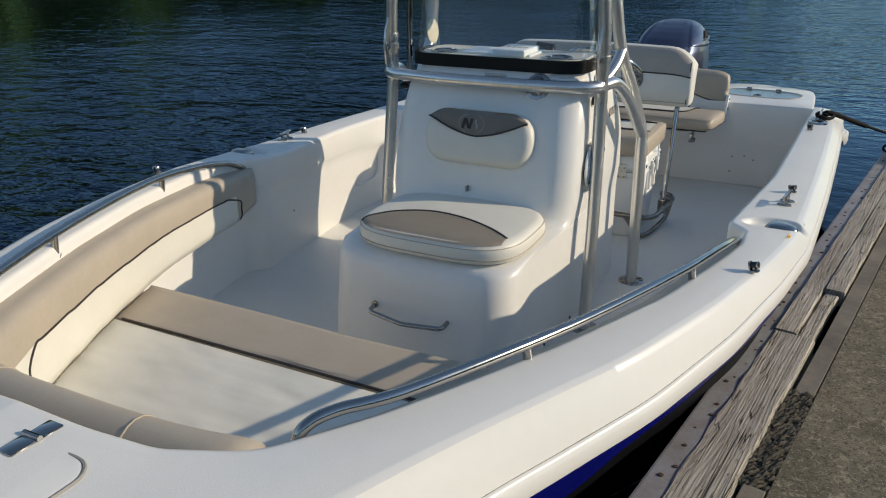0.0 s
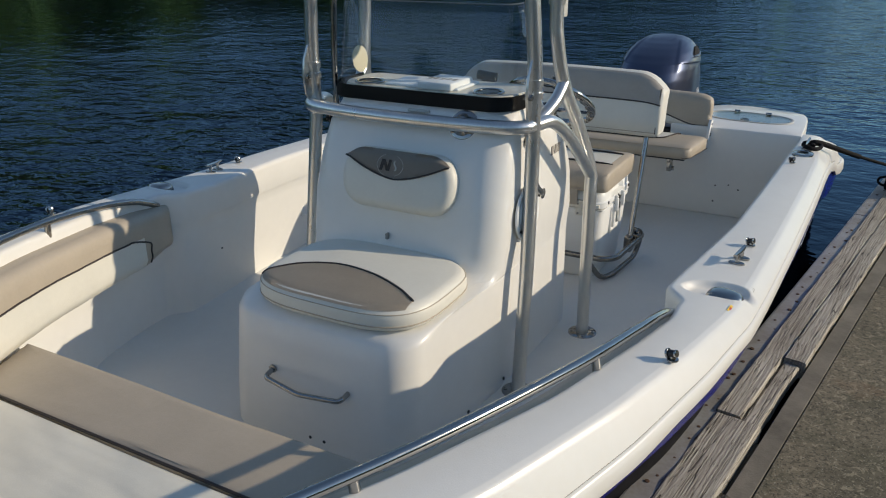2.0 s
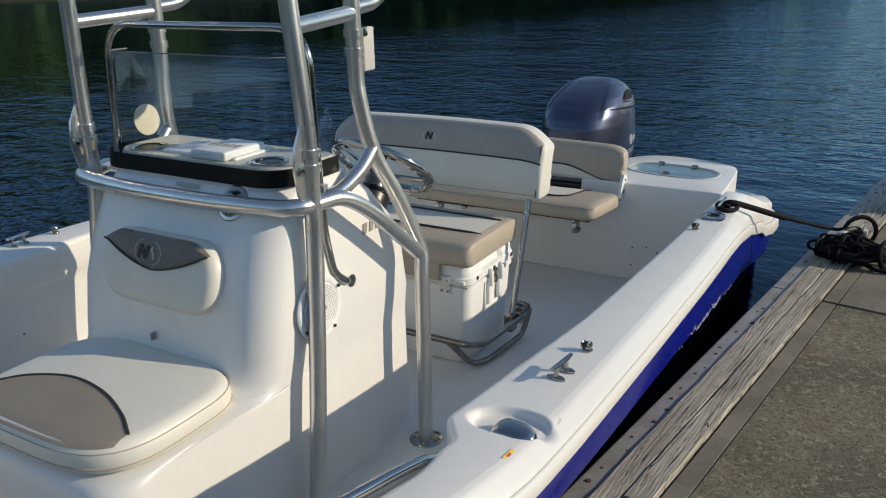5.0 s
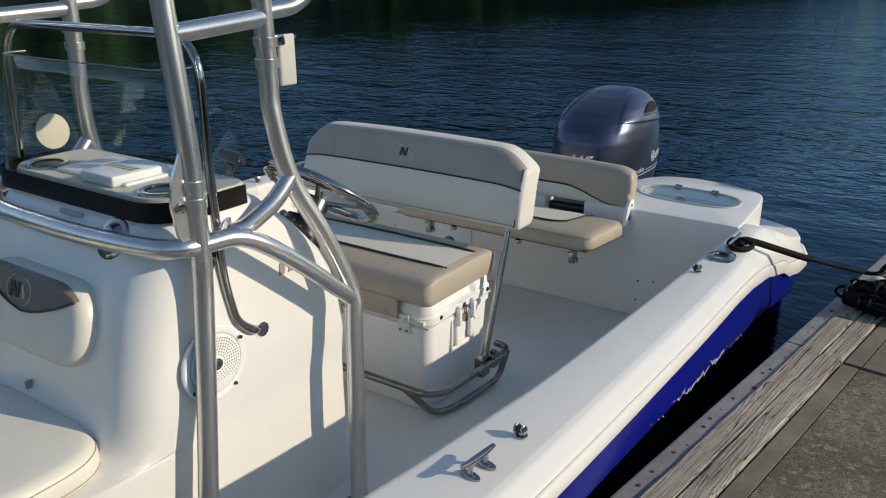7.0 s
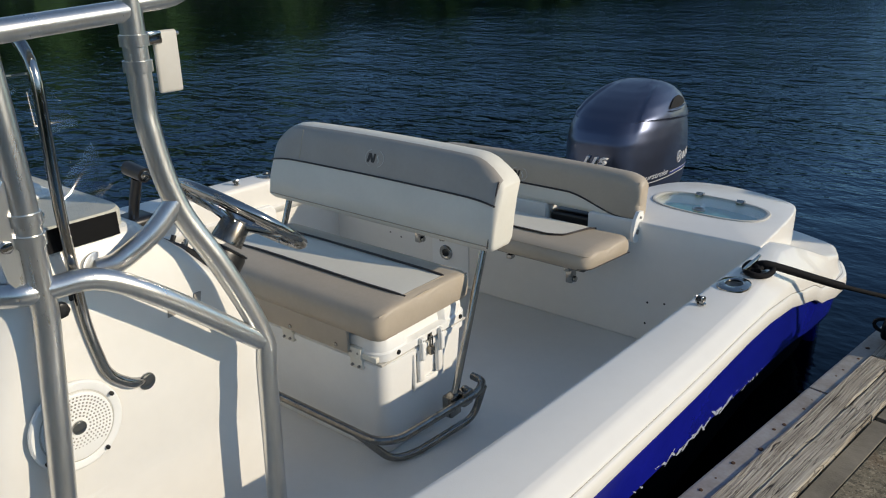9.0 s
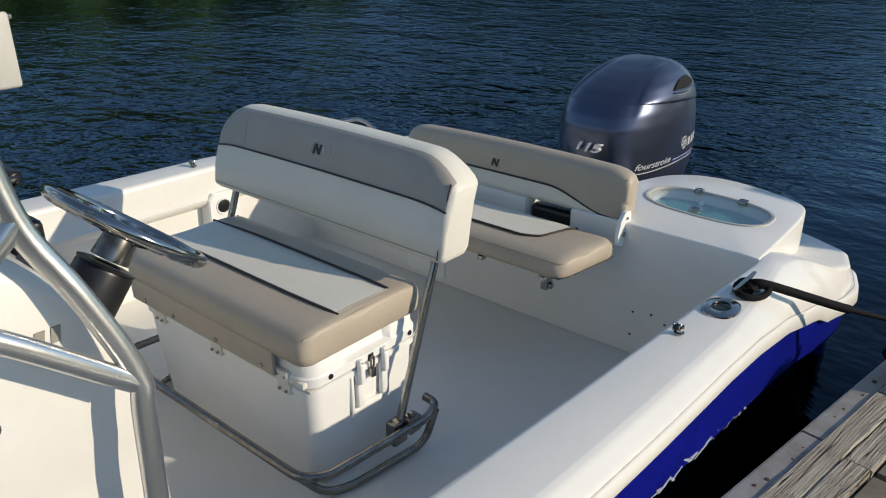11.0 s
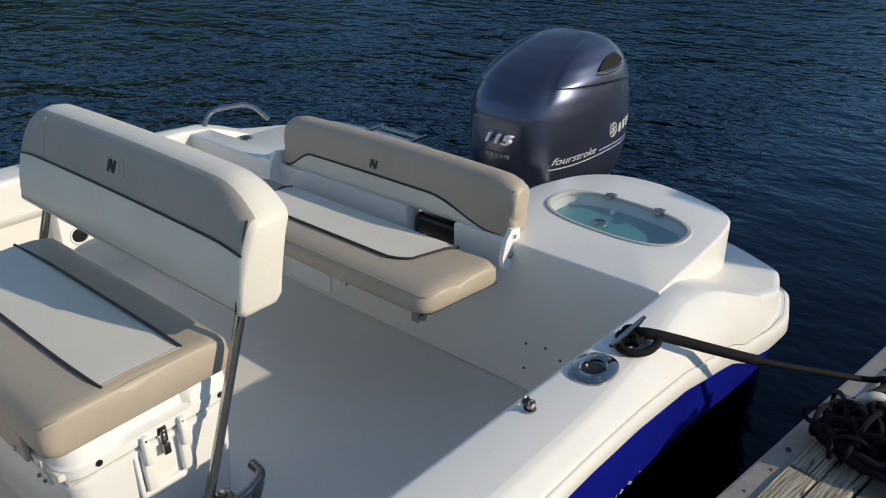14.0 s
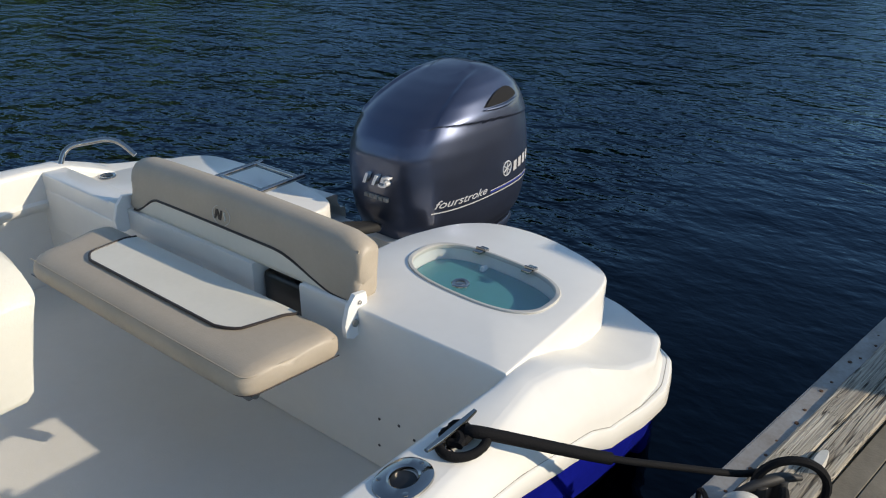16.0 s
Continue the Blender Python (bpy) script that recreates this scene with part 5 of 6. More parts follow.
def helm_seat():
    s = thing("helm_seat", (0, 4.55, SOLE), "tan and cream vinyl helm seat on a stainless pipe frame", "seat")
    # seat cushion on the cooler's lid
    prof = [(4.315, 0.592), (4.30, 0.60), (4.295, 0.62), (4.298, 0.655), (4.312, 0.678), (4.335, 0.688), (4.38, 0.692), (4.44, 0.694), (4.50, 0.695), (4.57, 0.694), (4.64, 0.692), (4.70, 0.688), (4.735, 0.680), (4.752, 0.662), (4.756, 0.63), (4.75, 0.60), (4.735, 0.592)]
    m = [0, 0, 0, 0, 0, 0, 0, 1, 1, 1, 0, 0, 0, 0, 0, 0, 0]
    bm = padded(0.435, prof, m, None, 0.035, 24)
    for f in bm.faces:
        if f.material_index == 1 and f.calc_center_median().x > 0.405:
            f.material_index = 0
    c = part("seat_cushion", bm, [TAN, CREAM], s, "tan and cream vinyl cushion with dark piping", 60)
    part("piping", sweep(curve_points([(-0.43, 4.43, 0.690), (-0.25, 4.436, 0.698), (0.2, 4.436, 0.698), (0.36, 4.440, 0.697), (0.412, 4.446, 0.692)], 8), 0.0042, 8), PIPING, c)
    part("piping", sweep(curve_points([(-0.43, 4.636, 0.690), (-0.2, 4.641, 0.697), (0.26, 4.641, 0.697), (0.36, 4.640, 0.696), (0.404, 4.641, 0.693)], 8), 0.0042, 8), PIPING, c)
    part("seam", sweep(bent([(0.428, 4.31, 0.678), (0.43, 4.52, 0.688), (0.43, 4.73, 0.678)], 0.03), 0.002, 6), SEAM, c)
    part("seam", sweep([(0.404, 4.442, 0.6935), (0.404, 4.638, 0.6925)], 0.0018, 6), SEAM, c)
    part("skirt", box(-0.42, 0.30, 4.300, 4.312, 0.525, 0.602, 0.004), TAN, c, "tan vinyl skirt screwed to the lid")
    # backrest, leaning aft
    prof = [(4.738, 0.768), (4.722, 0.782), (4.730, 0.85), (4.742, 0.90), (4.751, 0.935), (4.762, 0.97), (4.774, 1.01), (4.786, 1.045), (4.802, 1.062), (4.835, 1.068), (4.872, 1.062), (4.888, 1.045), (4.876, 0.95), (4.856, 0.85), (4.842, 0.785), (4.825, 0.768)]
    m = [0, 0, 0, 0, 1, 1, 1, 1, 0, 0, 0, 0, 0, 0, 0, 0]
    def warp(x, y, z):
        e = max(0.0, (abs(x) - 0.40) / 0.14)
        k = (z - 0.772) / 0.296
        return y, z - k * 0.006 * (x / 0.4) ** 2 - max(k, 0.0) ** 3 * 0.085 * min(e, 1.0) ** 2.2
    bm = padded(0.537, prof, m, warp, 0.022, 36)
    for f in bm.faces:
        if abs(f.calc_center_median().x) > 0.527:
            f.material_index = 0
    b = part("backrest", bm, [CREAM, TAUPE], s, "cream backrest with a taupe upper band", 60)
    line = []
    for k in range(41):
        x = -0.527 + 1.054 * k / 40
        y, z = warp(x, 4.7505, 0.935)
        line.append((x, y - 0.001, z))
    part("piping", sweep(line, 0.0034, 8), PIPING, b)
    edge = []
    for k in range(24):
        y, z = warp(0.519, 4.7225 + 0.062 * k / 23, 0.785 + 0.262 * k / 23)
        edge.append((0.519, y - 0.0012, z))
    part("piping", sweep(edge, 0.0026, 6), PIPING, b)
    side = [(-0.375, y - 0.001, z) for y, z in [warp(-0.375, 4.752 + 0.036 * k / 9, 0.937 + 0.112 * k / 9) for k in range(10)]]
    part("seam", sweep(side, 0.0018, 6), SEAM, b)
    logo(-0.005, 4.768, 0.993, 0.052, (0, -1, 0.30), b)
    part("seam", sweep([(-0.522, 4.723, 0.79), (0.522, 4.723, 0.79)], 0.002, 6), SEAM, b)
    # pipe frame and foot rail round the cooler
    for q in (1, -1):
        part("backrest_post", sweep(curve_points([(q * 0.478, 4.58, 0.255), (q * 0.476, 4.65, 0.44), (q * 0.472, 4.74, 0.68), (q * 0.470, 4.785, 0.80)], 5), 0.0125, 12), CHROME, s)
        part("post_socket", join(box(q * 0.478 - 0.02, q * 0.478 + 0.02, 4.555, 4.61, 0.235, 0.31, 0.006), disc((q * 0.498, 4.58, 0.285), (q, 0, 0), 0.009, 0.008, 6), box(q * 0.498 - 0.02, q * 0.498 + 0.02, 4.60, 4.65, 0.262, 0.315, 0.006), disc((q * 0.50, 4.625, 0.312), (0, 0, 1), 0.012, 0.014, 6)), DULLSTEEL, s)
    up = [(-0.46, 4.74, 0.285), (-0.50, 4.70, 0.29), (-0.50, 4.30, 0.305), (-0.46, 4.235, 0.31), (0.46, 4.235, 0.31), (0.505, 4.29, 0.305), (0.515, 4.68, 0.285), (0.48, 4.755, 0.28), (0.43, 4.76, 0.28)]
    part("foot_rail", sweep(bent(up, 0.05, 7), 0.0135, 12), DULLSTEEL, s, "dark dulled stainless foot rail")
    low = [(-0.40, 4.24, 0.305), (-0.43, 4.33, SOLE + 0.016), (-0.46, 4.42, SOLE + 0.014), (-0.46, 4.70, SOLE + 0.014)]
    part("lower_rail", sweep(bent(low, 0.05, 6), 0.0125, 12), DULLSTEEL, s)
    low = [(0.37, 4.24, 0.305), (0.42, 4.345, SOLE + 0.016), (0.455, 4.42, SOLE + 0.014), (0.48, 4.70, SOLE + 0.014), (0.50, 4.73, 0.28)]
    part("lower_rail", sweep(bent(low, 0.05, 6), 0.0125, 12), DULLSTEEL, s)


helm_seat()


# ---------------------------------------------------------------- aft bench
def bench():
    s = thing("stern_bench", (0, 5.5, 0.45), "folding tan and cream vinyl stern bench on the transom", "bench")
    prof = [(5.29, 0.525), (5.272, 0.535), (5.268, 0.553), (5.275, 0.578), (5.295, 0.594), (5.33, 0.602), (5.40, 0.606), (5.46, 0.607), (5.52, 0.605), (5.562, 0.598), (5.580, 0.575), (5.582, 0.54), (5.567, 0.525)]
    bm = padded(0.524, prof, [0] * 13, None, 0.045, 40)
    for v in bm.verts:  # wider aft
        v.co.x *= 1 + 0.24 * (v.co.y - 5.284)
    c = part("seat_cushion", bm, TAN, s, "tan vinyl cushion with a cream centre panel", 60)
    # cream panel let into the top, wider aft
    zt = lambda y: 0.6095 - 0.010 * step(5.52, 5.575, y)
    left = lambda t: -0.373 - 0.012 * t
    right = lambda t: 0.335 + 0.065 * t ** 0.8
    rows, la, lb = [], [], []
    for k in range(17):
        t = k / 16
        y = 5.375 + 0.195 * t
        e = 0.05 * (1 - min(1, t / 0.2)) ** 2
        x0, x1 = left(t) + e, right(t) - e
        rows.append([(x0 + (x1 - x0) * j / 12, y + 0.0 * j, zt(y)) for j in range(13)])
        la.append(Vector(rows[-1][0]))
        lb.append(Vector(rows[-1][-1]))
    bm = bmesh.new()
    grid(bm, rows)
    r = bmesh.ops.extrude_face_region(bm, geom=bm.faces[:])
    for v in r["geom"]:
        if isinstance(v, bmesh.types.BMVert):
            v.co.z -= 0.006
    part("centre_panel", bm, CREAM, c, "cream vinyl centre panel", 60)
    front = [Vector(p) for p in rows[0]]
    part("piping", sweep([p + Vector((0, -0.001, 0.0)) for p in la[::-1] + front[1:-1] + lb], 0.0042, 8), PIPING, c)
    part("seam", sweep(bent([(-0.52, 5.283, 0.588), (0.50, 5.283, 0.588), (0.519, 5.30, 0.588), (0.553, 5.555, 0.588)], 0.03), 0.0018, 6), SEAM, c)
    part("seam", sweep(bent([(-0.52, 5.274, 0.537), (0.50, 5.274, 0.537), (0.526, 5.30, 0.537), (0.560, 5.555, 0.537)], 0.03), 0.0018, 6), PIPING, c)
    part("base_board", box(-0.49, 0.49, 5.315, 5.56, 0.510, 0.526, 0.005), BLACK, s, "dark seat base board")
    for x in (-0.38, 0.40):
        part("bracket", join(box(x - 0.012, x + 0.012, 5.34, 5.64, 0.485, 0.508, 0.003), box(x - 0.014, x + 0.014, 5.36, 5.40, 0.43, 0.49, 0.004), disc((x + 0.014, 5.38, 0.445), (1, 0, 0), 0.012, 0.01, 12)), CHROME, s)
    for x in (-0.2, 0.15):
        part("catch", box(x - 0.012, x + 0.012, 5.31, 5.34, 0.49, 0.508, 0.003), CHROME, s)
    prof = [(5.655, 0.632), (5.648, 0.645), (5.652, 0.675), (5.657, 0.70), (5.662, 0.73), (5.668, 0.77), (5.676, 0.80), (5.690, 0.817), (5.712, 0.824), (5.74, 0.818), (5.756, 0.80), (5.752, 0.72), (5.745, 0.65), (5.735, 0.632)]
    dense = []
    for (a0, b0), (a1, b1) in zip(prof[:5], prof[1:5]):
        dense += [(a0 + (a1 - a0) * k / 4, b0 + (b1 - b0) * k / 4) for k in range(4)]
    prof = dense + prof[4:]
    def warp(x, y, z):
        e = max(0.0, (abs(x) - 0.45) / 0.085)
        k = (z - 0.632) / 0.192
        return y, z - k * (0.012 * (x / 0.53) ** 2 + 0.022 * min(e, 1.0) ** 2)
    crest = lambda x: 0.703 - 0.066 * step(0.20, 0.49, x) - 0.066 * step(0.37, 0.505, -x)
    bm = padded(0.537, prof, [1] * 16 + [0] * (len(prof) - 16), warp, 0.025, 90)
    for f in bm.faces:
        q = f.calc_center_median()
        if f.material_index == 1 and (q.z > warp(q.x, 0, crest(q.x))[1] or abs(q.x) > 0.50):
            f.material_index = 0
    b = part("backrest", bm, [TAN, CREAM], s, "tan vinyl backrest with a cream lower panel", 60)
    line = []
    for k in range(81):
        x = -0.51 + 1.01 * k / 80
        z0 = crest(x)
        y, z = warp(x, 5.6575 - 0.11 * (0.70 - z0), z0)
        line.append((x, y - 0.0012, z))
    part("piping", sweep(line, 0.0042, 8), PIPING, b)
    e = []
    for k in range(20):
        y, z = warp(0.522, 5.652 + 0.030 * k / 19, 0.64 + 0.17 * k / 19)
        e.append((0.524, y, z))
    part("seam", sweep(e, 0.0022, 6), SEAM, b)
    logo(-0.045, 5.6625, 0.738, 0.05, (0, -1, 0.15), b)
    for s2 in (1, -1):
        pl = [(5.672, 0.676), (5.632, 0.682), (5.606, 0.655), (5.589, 0.605), (5.592, 0.568), (5.618, 0.554), (5.652, 0.562), (5.668, 0.60), (5.676, 0.65)]
        br = part("hinge_plate", loft([[(s2 * xx, y, z) for y, z in pl] for xx in (0.540, 0.554)]), PLASTIC, s, "white pivot plate")
        part("bolt", disc((s2 * 0.553, 5.625, 0.60), (s2, 0, 0), 0.011, 0.006, 10), CHROME, br)
        part("bolt", disc((s2 * 0.553, 5.645, 0.655), (s2, 0, 0), 0.006, 0.006, 10), CHROME, br)
    s.location.x += 0.058  # the bench stands a little off the centre line


bench()


# ---------------------------------------------------------------- bow cushions and bolsters
def bow_cushions():
    s = thing("bow_cushion", (0, 1.9, 0.395), "cream vinyl bow sun cushion with creases and a tan aft strip", "seat cushion")

    def curvy(y0, y1, name, mat, z1, label=""):
        o = []
        n = 18
        for k in range(n + 1):
            y = y0 + (y1 - y0) * k / n
            o.append((inner_x(y) - 0.03, y))
        h1 = inner_x(y1) - 0.03
        for k in range(1, 12):
            o.append((h1 * (1 - 2 * k / 12), y1))
        for k in range(n, -1, -1):
            y = y0 + (y1 - y0) * k / n
            o.append((-inner_x(y) + 0.03, y))
        h0 = inner_x(y0) - 0.03
        for k in range(1, 12):
            o.append((-h0 * (1 - 2 * k / 12), y0))
        return part(name, pillow(o, 0.396, z1, 0.02, 0.006, 8), mat, s, label, 60)
    curvy(1.42, 2.085, "cushion", CREASED, 0.470)
    curvy(2.088, 2.33, "aft_strip", TAN, 0.470, "tan vinyl aft strip")
    h = inner_x(2.086) - 0.07
    part("piping", sweep([(h * (2 * k / 20 - 1), 2.0865, 0.4725) for k in range(21)], 0.0045, 8), PIPING, s)

    def bolster(sgn):
        b = thing("bow_bolster", (sgn * 0.85, 2.3, 0.48), "padded tan and cream vinyl coaming bolster along the bow side", "bolster", "bow bolsters")
        ys = [1.42 + (3.12 - 1.42) * k / 60 for k in range(61)]
        rows = []
        for k, y in enumerate(ys):
            y2 = min(y + 0.05, 3.0)
            dx = (inner_x(y2) - inner_x(y2 - 0.1)) / 0.1
            nrm = Vector((-1, dx)).normalized()
            base = Vector((inner_x(min(y, 3.02)) + 0.012, y))
            e = min(1.0, (len(ys) - 1 - k) / 4.0)
            th = 0.075 * (0.35 + 0.65 * e ** 0.5)
            top = deck_z(y) - 0.045
            bot = 0.478 + 0.03 * step(2.9, 3.05, y)
            r = []
            for t, zf in ((-0.2, 0.0), (0.55, 0.0), (0.85, 0.04), (1.0, 0.16), (1.0, 0.30), (1.0, 0.45), (1.0, 0.60), (1.0, 0.75), (0.97, 0.88), (0.8, 0.97), (0.45, 1.0), (-0.2, 1.0)):
                q = base + nrm * th * t
                r.append((sgn * q.x, q.y, bot + (top - bot) * zf))
            rows.append(r)
        mats = [1, 1, 1, 1, 1, 1, 0, 0, 0, 0, 0, 0]
        bm = loft(rows, True, mats)
        for f in bm.faces:
            if f.calc_center_median().y > 2.94 or f.calc_center_median().y < 1.56:
                f.material_index = 0
        part("pad", bm, [TAN, CREAM], b, "", 60)
        inn = Vector((-sgn * 0.001, 0, 0))
        first = next(k for k, y in enumerate(ys) if y > 1.56)
        last = max(k for k, y in enumerate(ys) if y < 2.94)
        run = [Vector(rows[first][j]) + inn for j in (2, 3, 4, 5)] + [Vector(r[6]) + inn for r in rows[first + 2:last - 1]] + [Vector(rows[last + 1][j]) + inn for j in (5, 4, 3, 2)]
        part("piping", sweep(curve_points(run, 3), 0.0035, 6), PIPING, b)
    bolster(1)
    bolster(-1)
    c = thing("bow_end_bolster", (0, 1.33, 0.6), "tan vinyl rolled bolster across the bow", "bolster")
    rows = []
    for k in range(29):
        x = -0.47 + 0.94 * k / 28
        y = 1.345 + 0.05 * (abs(x) / 0.47) ** 3
        r = []
        for a in range(20):
            an = 2 * math.pi * a / 20
            e = math.sqrt(max(0.02, 1 - max(0, (abs(x) - 0.41) / 0.06) ** 2))
            r.append((x, y + 0.060 * e * math.cos(an), 0.735 + 0.072 * e * math.sin(an)))
        rows.append(r)
    part("roll", loft(rows), TAN, c, "", 60)
    for x in (0.20, -0.20):
        y = 1.345 + 0.05 * (abs(x) / 0.47) ** 3
        part("seam", sweep([(x, y + 0.061 * math.cos(a), 0.735 + 0.0735 * math.sin(a)) for a in [2 * math.pi * i / 20 for i in range(20)]], 0.0018, 6, closed=True), SEAM, c)


CREASED = material("creased_cream_vinyl", (0.74, 0.71, 0.62), 0.42, spots=0.07, scale=7.0, bump=0.22, bscale=260)
nt = CREASED.node_tree
_n = nt.nodes.new("ShaderNodeTexNoise")
_n.inputs["Scale"].default_value, _n.inputs["Detail"].default_value = 7, 1.0
_b = nt.nodes.new("ShaderNodeBump")
_b.inputs["Strength"].default_value, _b.inputs["Distance"].default_value = 0.5, 0.03
nt.links.new(_n.outputs["Fac"], _b.inputs["Height"])
nt.links.new(_b.outputs[0], next(x for x in nt.nodes if x.type == "BUMP" and x != _b).inputs["Normal"])
bow_cushions()


# ---------------------------------------------------------------- bow rails, hatch
def bow_rail(sgn):
    r = thing("bow_rail", (sgn * 0.85, 2.2, 0.74), "polished stainless bow hand rail along the coaming", "hand rail", "bow rails")
    pts = [(0.484, 1.446, 0.745), (0.486, 1.452, 0.785), (0.497, 1.47, 0.812), (0.53, 1.52, 0.824), (0.62, 1.65, 0.822), (0.80, 2.05, 0.812), (0.945, 2.48, 0.797), (1.005, 2.78, 0.768), (1.024, 2.95, 0.737), (1.031, 3.03, 0.708), (1.035, 3.085, 0.680)]
    part("tube", sweep([(sgn * p.x, p.y, p.z) for p in curve_points(pts, 7)], 0.0125, 12), CHROME, r)
    for x, y in ((0.74, 1.92), (0.965, 2.56)):
        z = deck_z(y)
        k = 0.818 if y < 2 else 0.794
        part("stanchion", join(sweep([(sgn * x, y, k), (sgn * (x + 0.012), y, z - 0.035)], 0.011, 12), disc((sgn * (x + 0.016), y, z - 0.03), (-sgn, 0, 0.4), 0.018, 0.01, 16)), CHROME, r)


bow_rail(1)
bow_rail(-1)


def bow_hatch():
    h = thing("anchor_hatch", (0, 0.85, 0.83), "white anchor locker hatch flush in the foredeck", "hatch")
    o = rounded(-0.27, 0.27, 0.55, 1.205, 0.06, 0.05, 6)
    zz = lambda y: 0.826 - 0.012 * step(0.3, 1.3, y)
    part("lid", loft([[(x, y, zz(y) + 0.000) for x, y in o], [(x * 0.995, 0.88 + (y - 0.88) * 0.995, zz(y) + 0.0125) for x, y in o], [(x * 0.97, 0.88 + (y - 0.88) * 0.975, zz(y) + 0.0145) for x, y in o]]), GEL, h, "", 40)
    part("gasket", sweep([(x * 1.008, 0.88 + (y - 0.88) * 1.006, zz(y) + 0.010) for x, y in o], 0.004, 6, closed=True), GREYMARK, h)
    for x in (0.115, -0.115):
        part("hinge", join(box(x - 0.019, x + 0.019, 1.150, 1.202, 0.826, 0.838, 0.004), box(x - 0.019, x + 0.019, 1.208, 1.255, 0.814, 0.836, 0.004), sweep([(x - 0.021, 1.205, 0.837), (x + 0.021, 1.205, 0.837)], 0.006, 8)), CHROME, h, "polished stainless hinge")


bow_hatch()


# ---------------------------------------------------------------- deck fittings
def popup_cleat(x, y):
    z = deck_z(y) + 0.004
    c = thing("pop_up_fitting", (x, y, z), "small polished stainless pull-up deck fitting", "deck fitting", "pull-up fittings")
    q = Vector((x, y, z))
    ax = Vector((0.93, -0.25, 0.27)).normalized()
    part("stem", join(disc(q, (0, 0, 1), 0.014, 0.004, 18), disc(q + Vector((0, 0, 0.003)), (-0.1, 0, 1), 0.008, 0.013, 14)), CHROME, c)
    k = q + Vector((-0.008, 0, 0.016))
    part("head", join(disc(k - ax * 0.007, ax, 0.0120, 0.005, 18), disc(k + ax * 0.014, ax, 0.0095, 0.005, 16)), CHROME, c)
    part("roller", disc(k - ax * 0.001, ax, 0.0085, 0.015, 14), BLACK, c, "dark roller between the flanges")


def horn_cleat(x, y, turn=0.0, length=0.135):
    z = deck_z(y) + 0.004
    c = thing("mooring_cleat", (x, y, z), "polished stainless horn mooring cleat on the gunwale", "cleat", "mooring cleats")
    ca, sa = math.cos(turn), math.sin(turn)
    P = lambda a, b, h: (x + a * ca - b * sa, y + a * sa + b * ca, z + h)
    L = 0.5 * length
    rows = []
    for k in range(13):
        t = 2 * k / 12 - 1
        hw = 0.0080 - 0.003 * t * t
        h = 0.031 + 0.004 * t * t
        th = 0.0055 - 0.002 * t * t
        rows.append([P(hw * a, L * t, h + th * b2) for a, b2 in ((-1, -0.4), (-0.7, -1), (0.7, -1), (1, -0.4), (1, 0.4), (0.7, 1), (-0.7, 1), (-1, 0.4))])
    part("horn", loft(rows), CHROME, c)
    for b in (-0.026, 0.026):
        pad = [P(0.026 * math.cos(an), b + 0.011 * math.sin(an), 0) for an in [2 * math.pi * k / 20 for k in range(20)]]
        up = lambda hh, f: [(x + (u - x) * f, y + ca * b + ((v - y) - ca * b) * f, z + hh) for u, v, _ in pad]
        part("leg", join(loft([up(-0.001, 1), up(0.004, 1), up(0.006, 0.85)]), sweep([P(0, b, 0.004), P(0, b * 0.92, 0.029)], 0.0065, 12)), CHROME, c)


for sg in (1, -1):
    popup_cleat(sg * 1.115, 2.68)
    popup_cleat(sg * 1.137, 3.67)
    popup_cleat(sg * 1.116, 5.0)
    horn_cleat(sg * 1.127, 3.502, -0.12 * sg, 0.105)
    horn_cleat(sg * 1.146, 5.356, 0.0, 0.16)


def rod_holder(sg):
    x, y = sg * 1.14, 5.215
    z = deck_z(y) + 0.004
    r = thing("rod_holder", (x, y, z), "flush polished stainless rod holder in the gunwale", "rod holder", "rod holders")
    def o(k):
        out = []
        for a in range(32):
            an = 2 * math.pi * a / 32
            c, s = math.cos(an), math.sin(an)
            out.append((x + k * 0.050 * math.copysign(abs(c) ** 0.85, c) + sg * 0.0, y + k * 0.066 * math.copysign(abs(s) ** 0.85, s)))
        return out
    hole = [(x + 0.026 * math.cos(2 * math.pi * a / 32), y + 0.032 * math.sin(2 * math.pi * a / 32)) for a in range(32)]
    rows = [[(a, b, z - 0.002) for a, b in o(1)], [(a, b, z + 0.003) for a, b in o(0.98)], [(a, b, z + 0.0065) for a, b in o(0.85)],
            [(a, b, z + 0.009) for a, b in [(x + (p - x) * 1.15, y + (q - y) * 1.15) for p, q in hole]], [(a, b, z + 0.006) for a, b in hole], [(a, b, z - 0.0025) for a, b in hole]]
    part("flange", loft(rows, False), CHROME, r)
    # a black disc stands in for the shade down the tube
    part("tube", disc((x, y, z - 0.004), (0, 0, 1), 0.027, 0.004, 24), BLACK, r, "black disc for the shaded tube mouth")
    for dx, dy in ((0.033, -0.033), (-0.033, -0.033), (0, 0.052)):
        part("screw", disc((x + dx, y + dy, z + 0.005), (0, 0, 1), 0.006, 0.003, 10), CHROME, r)


rod_holder(1)
rod_holder(-1)


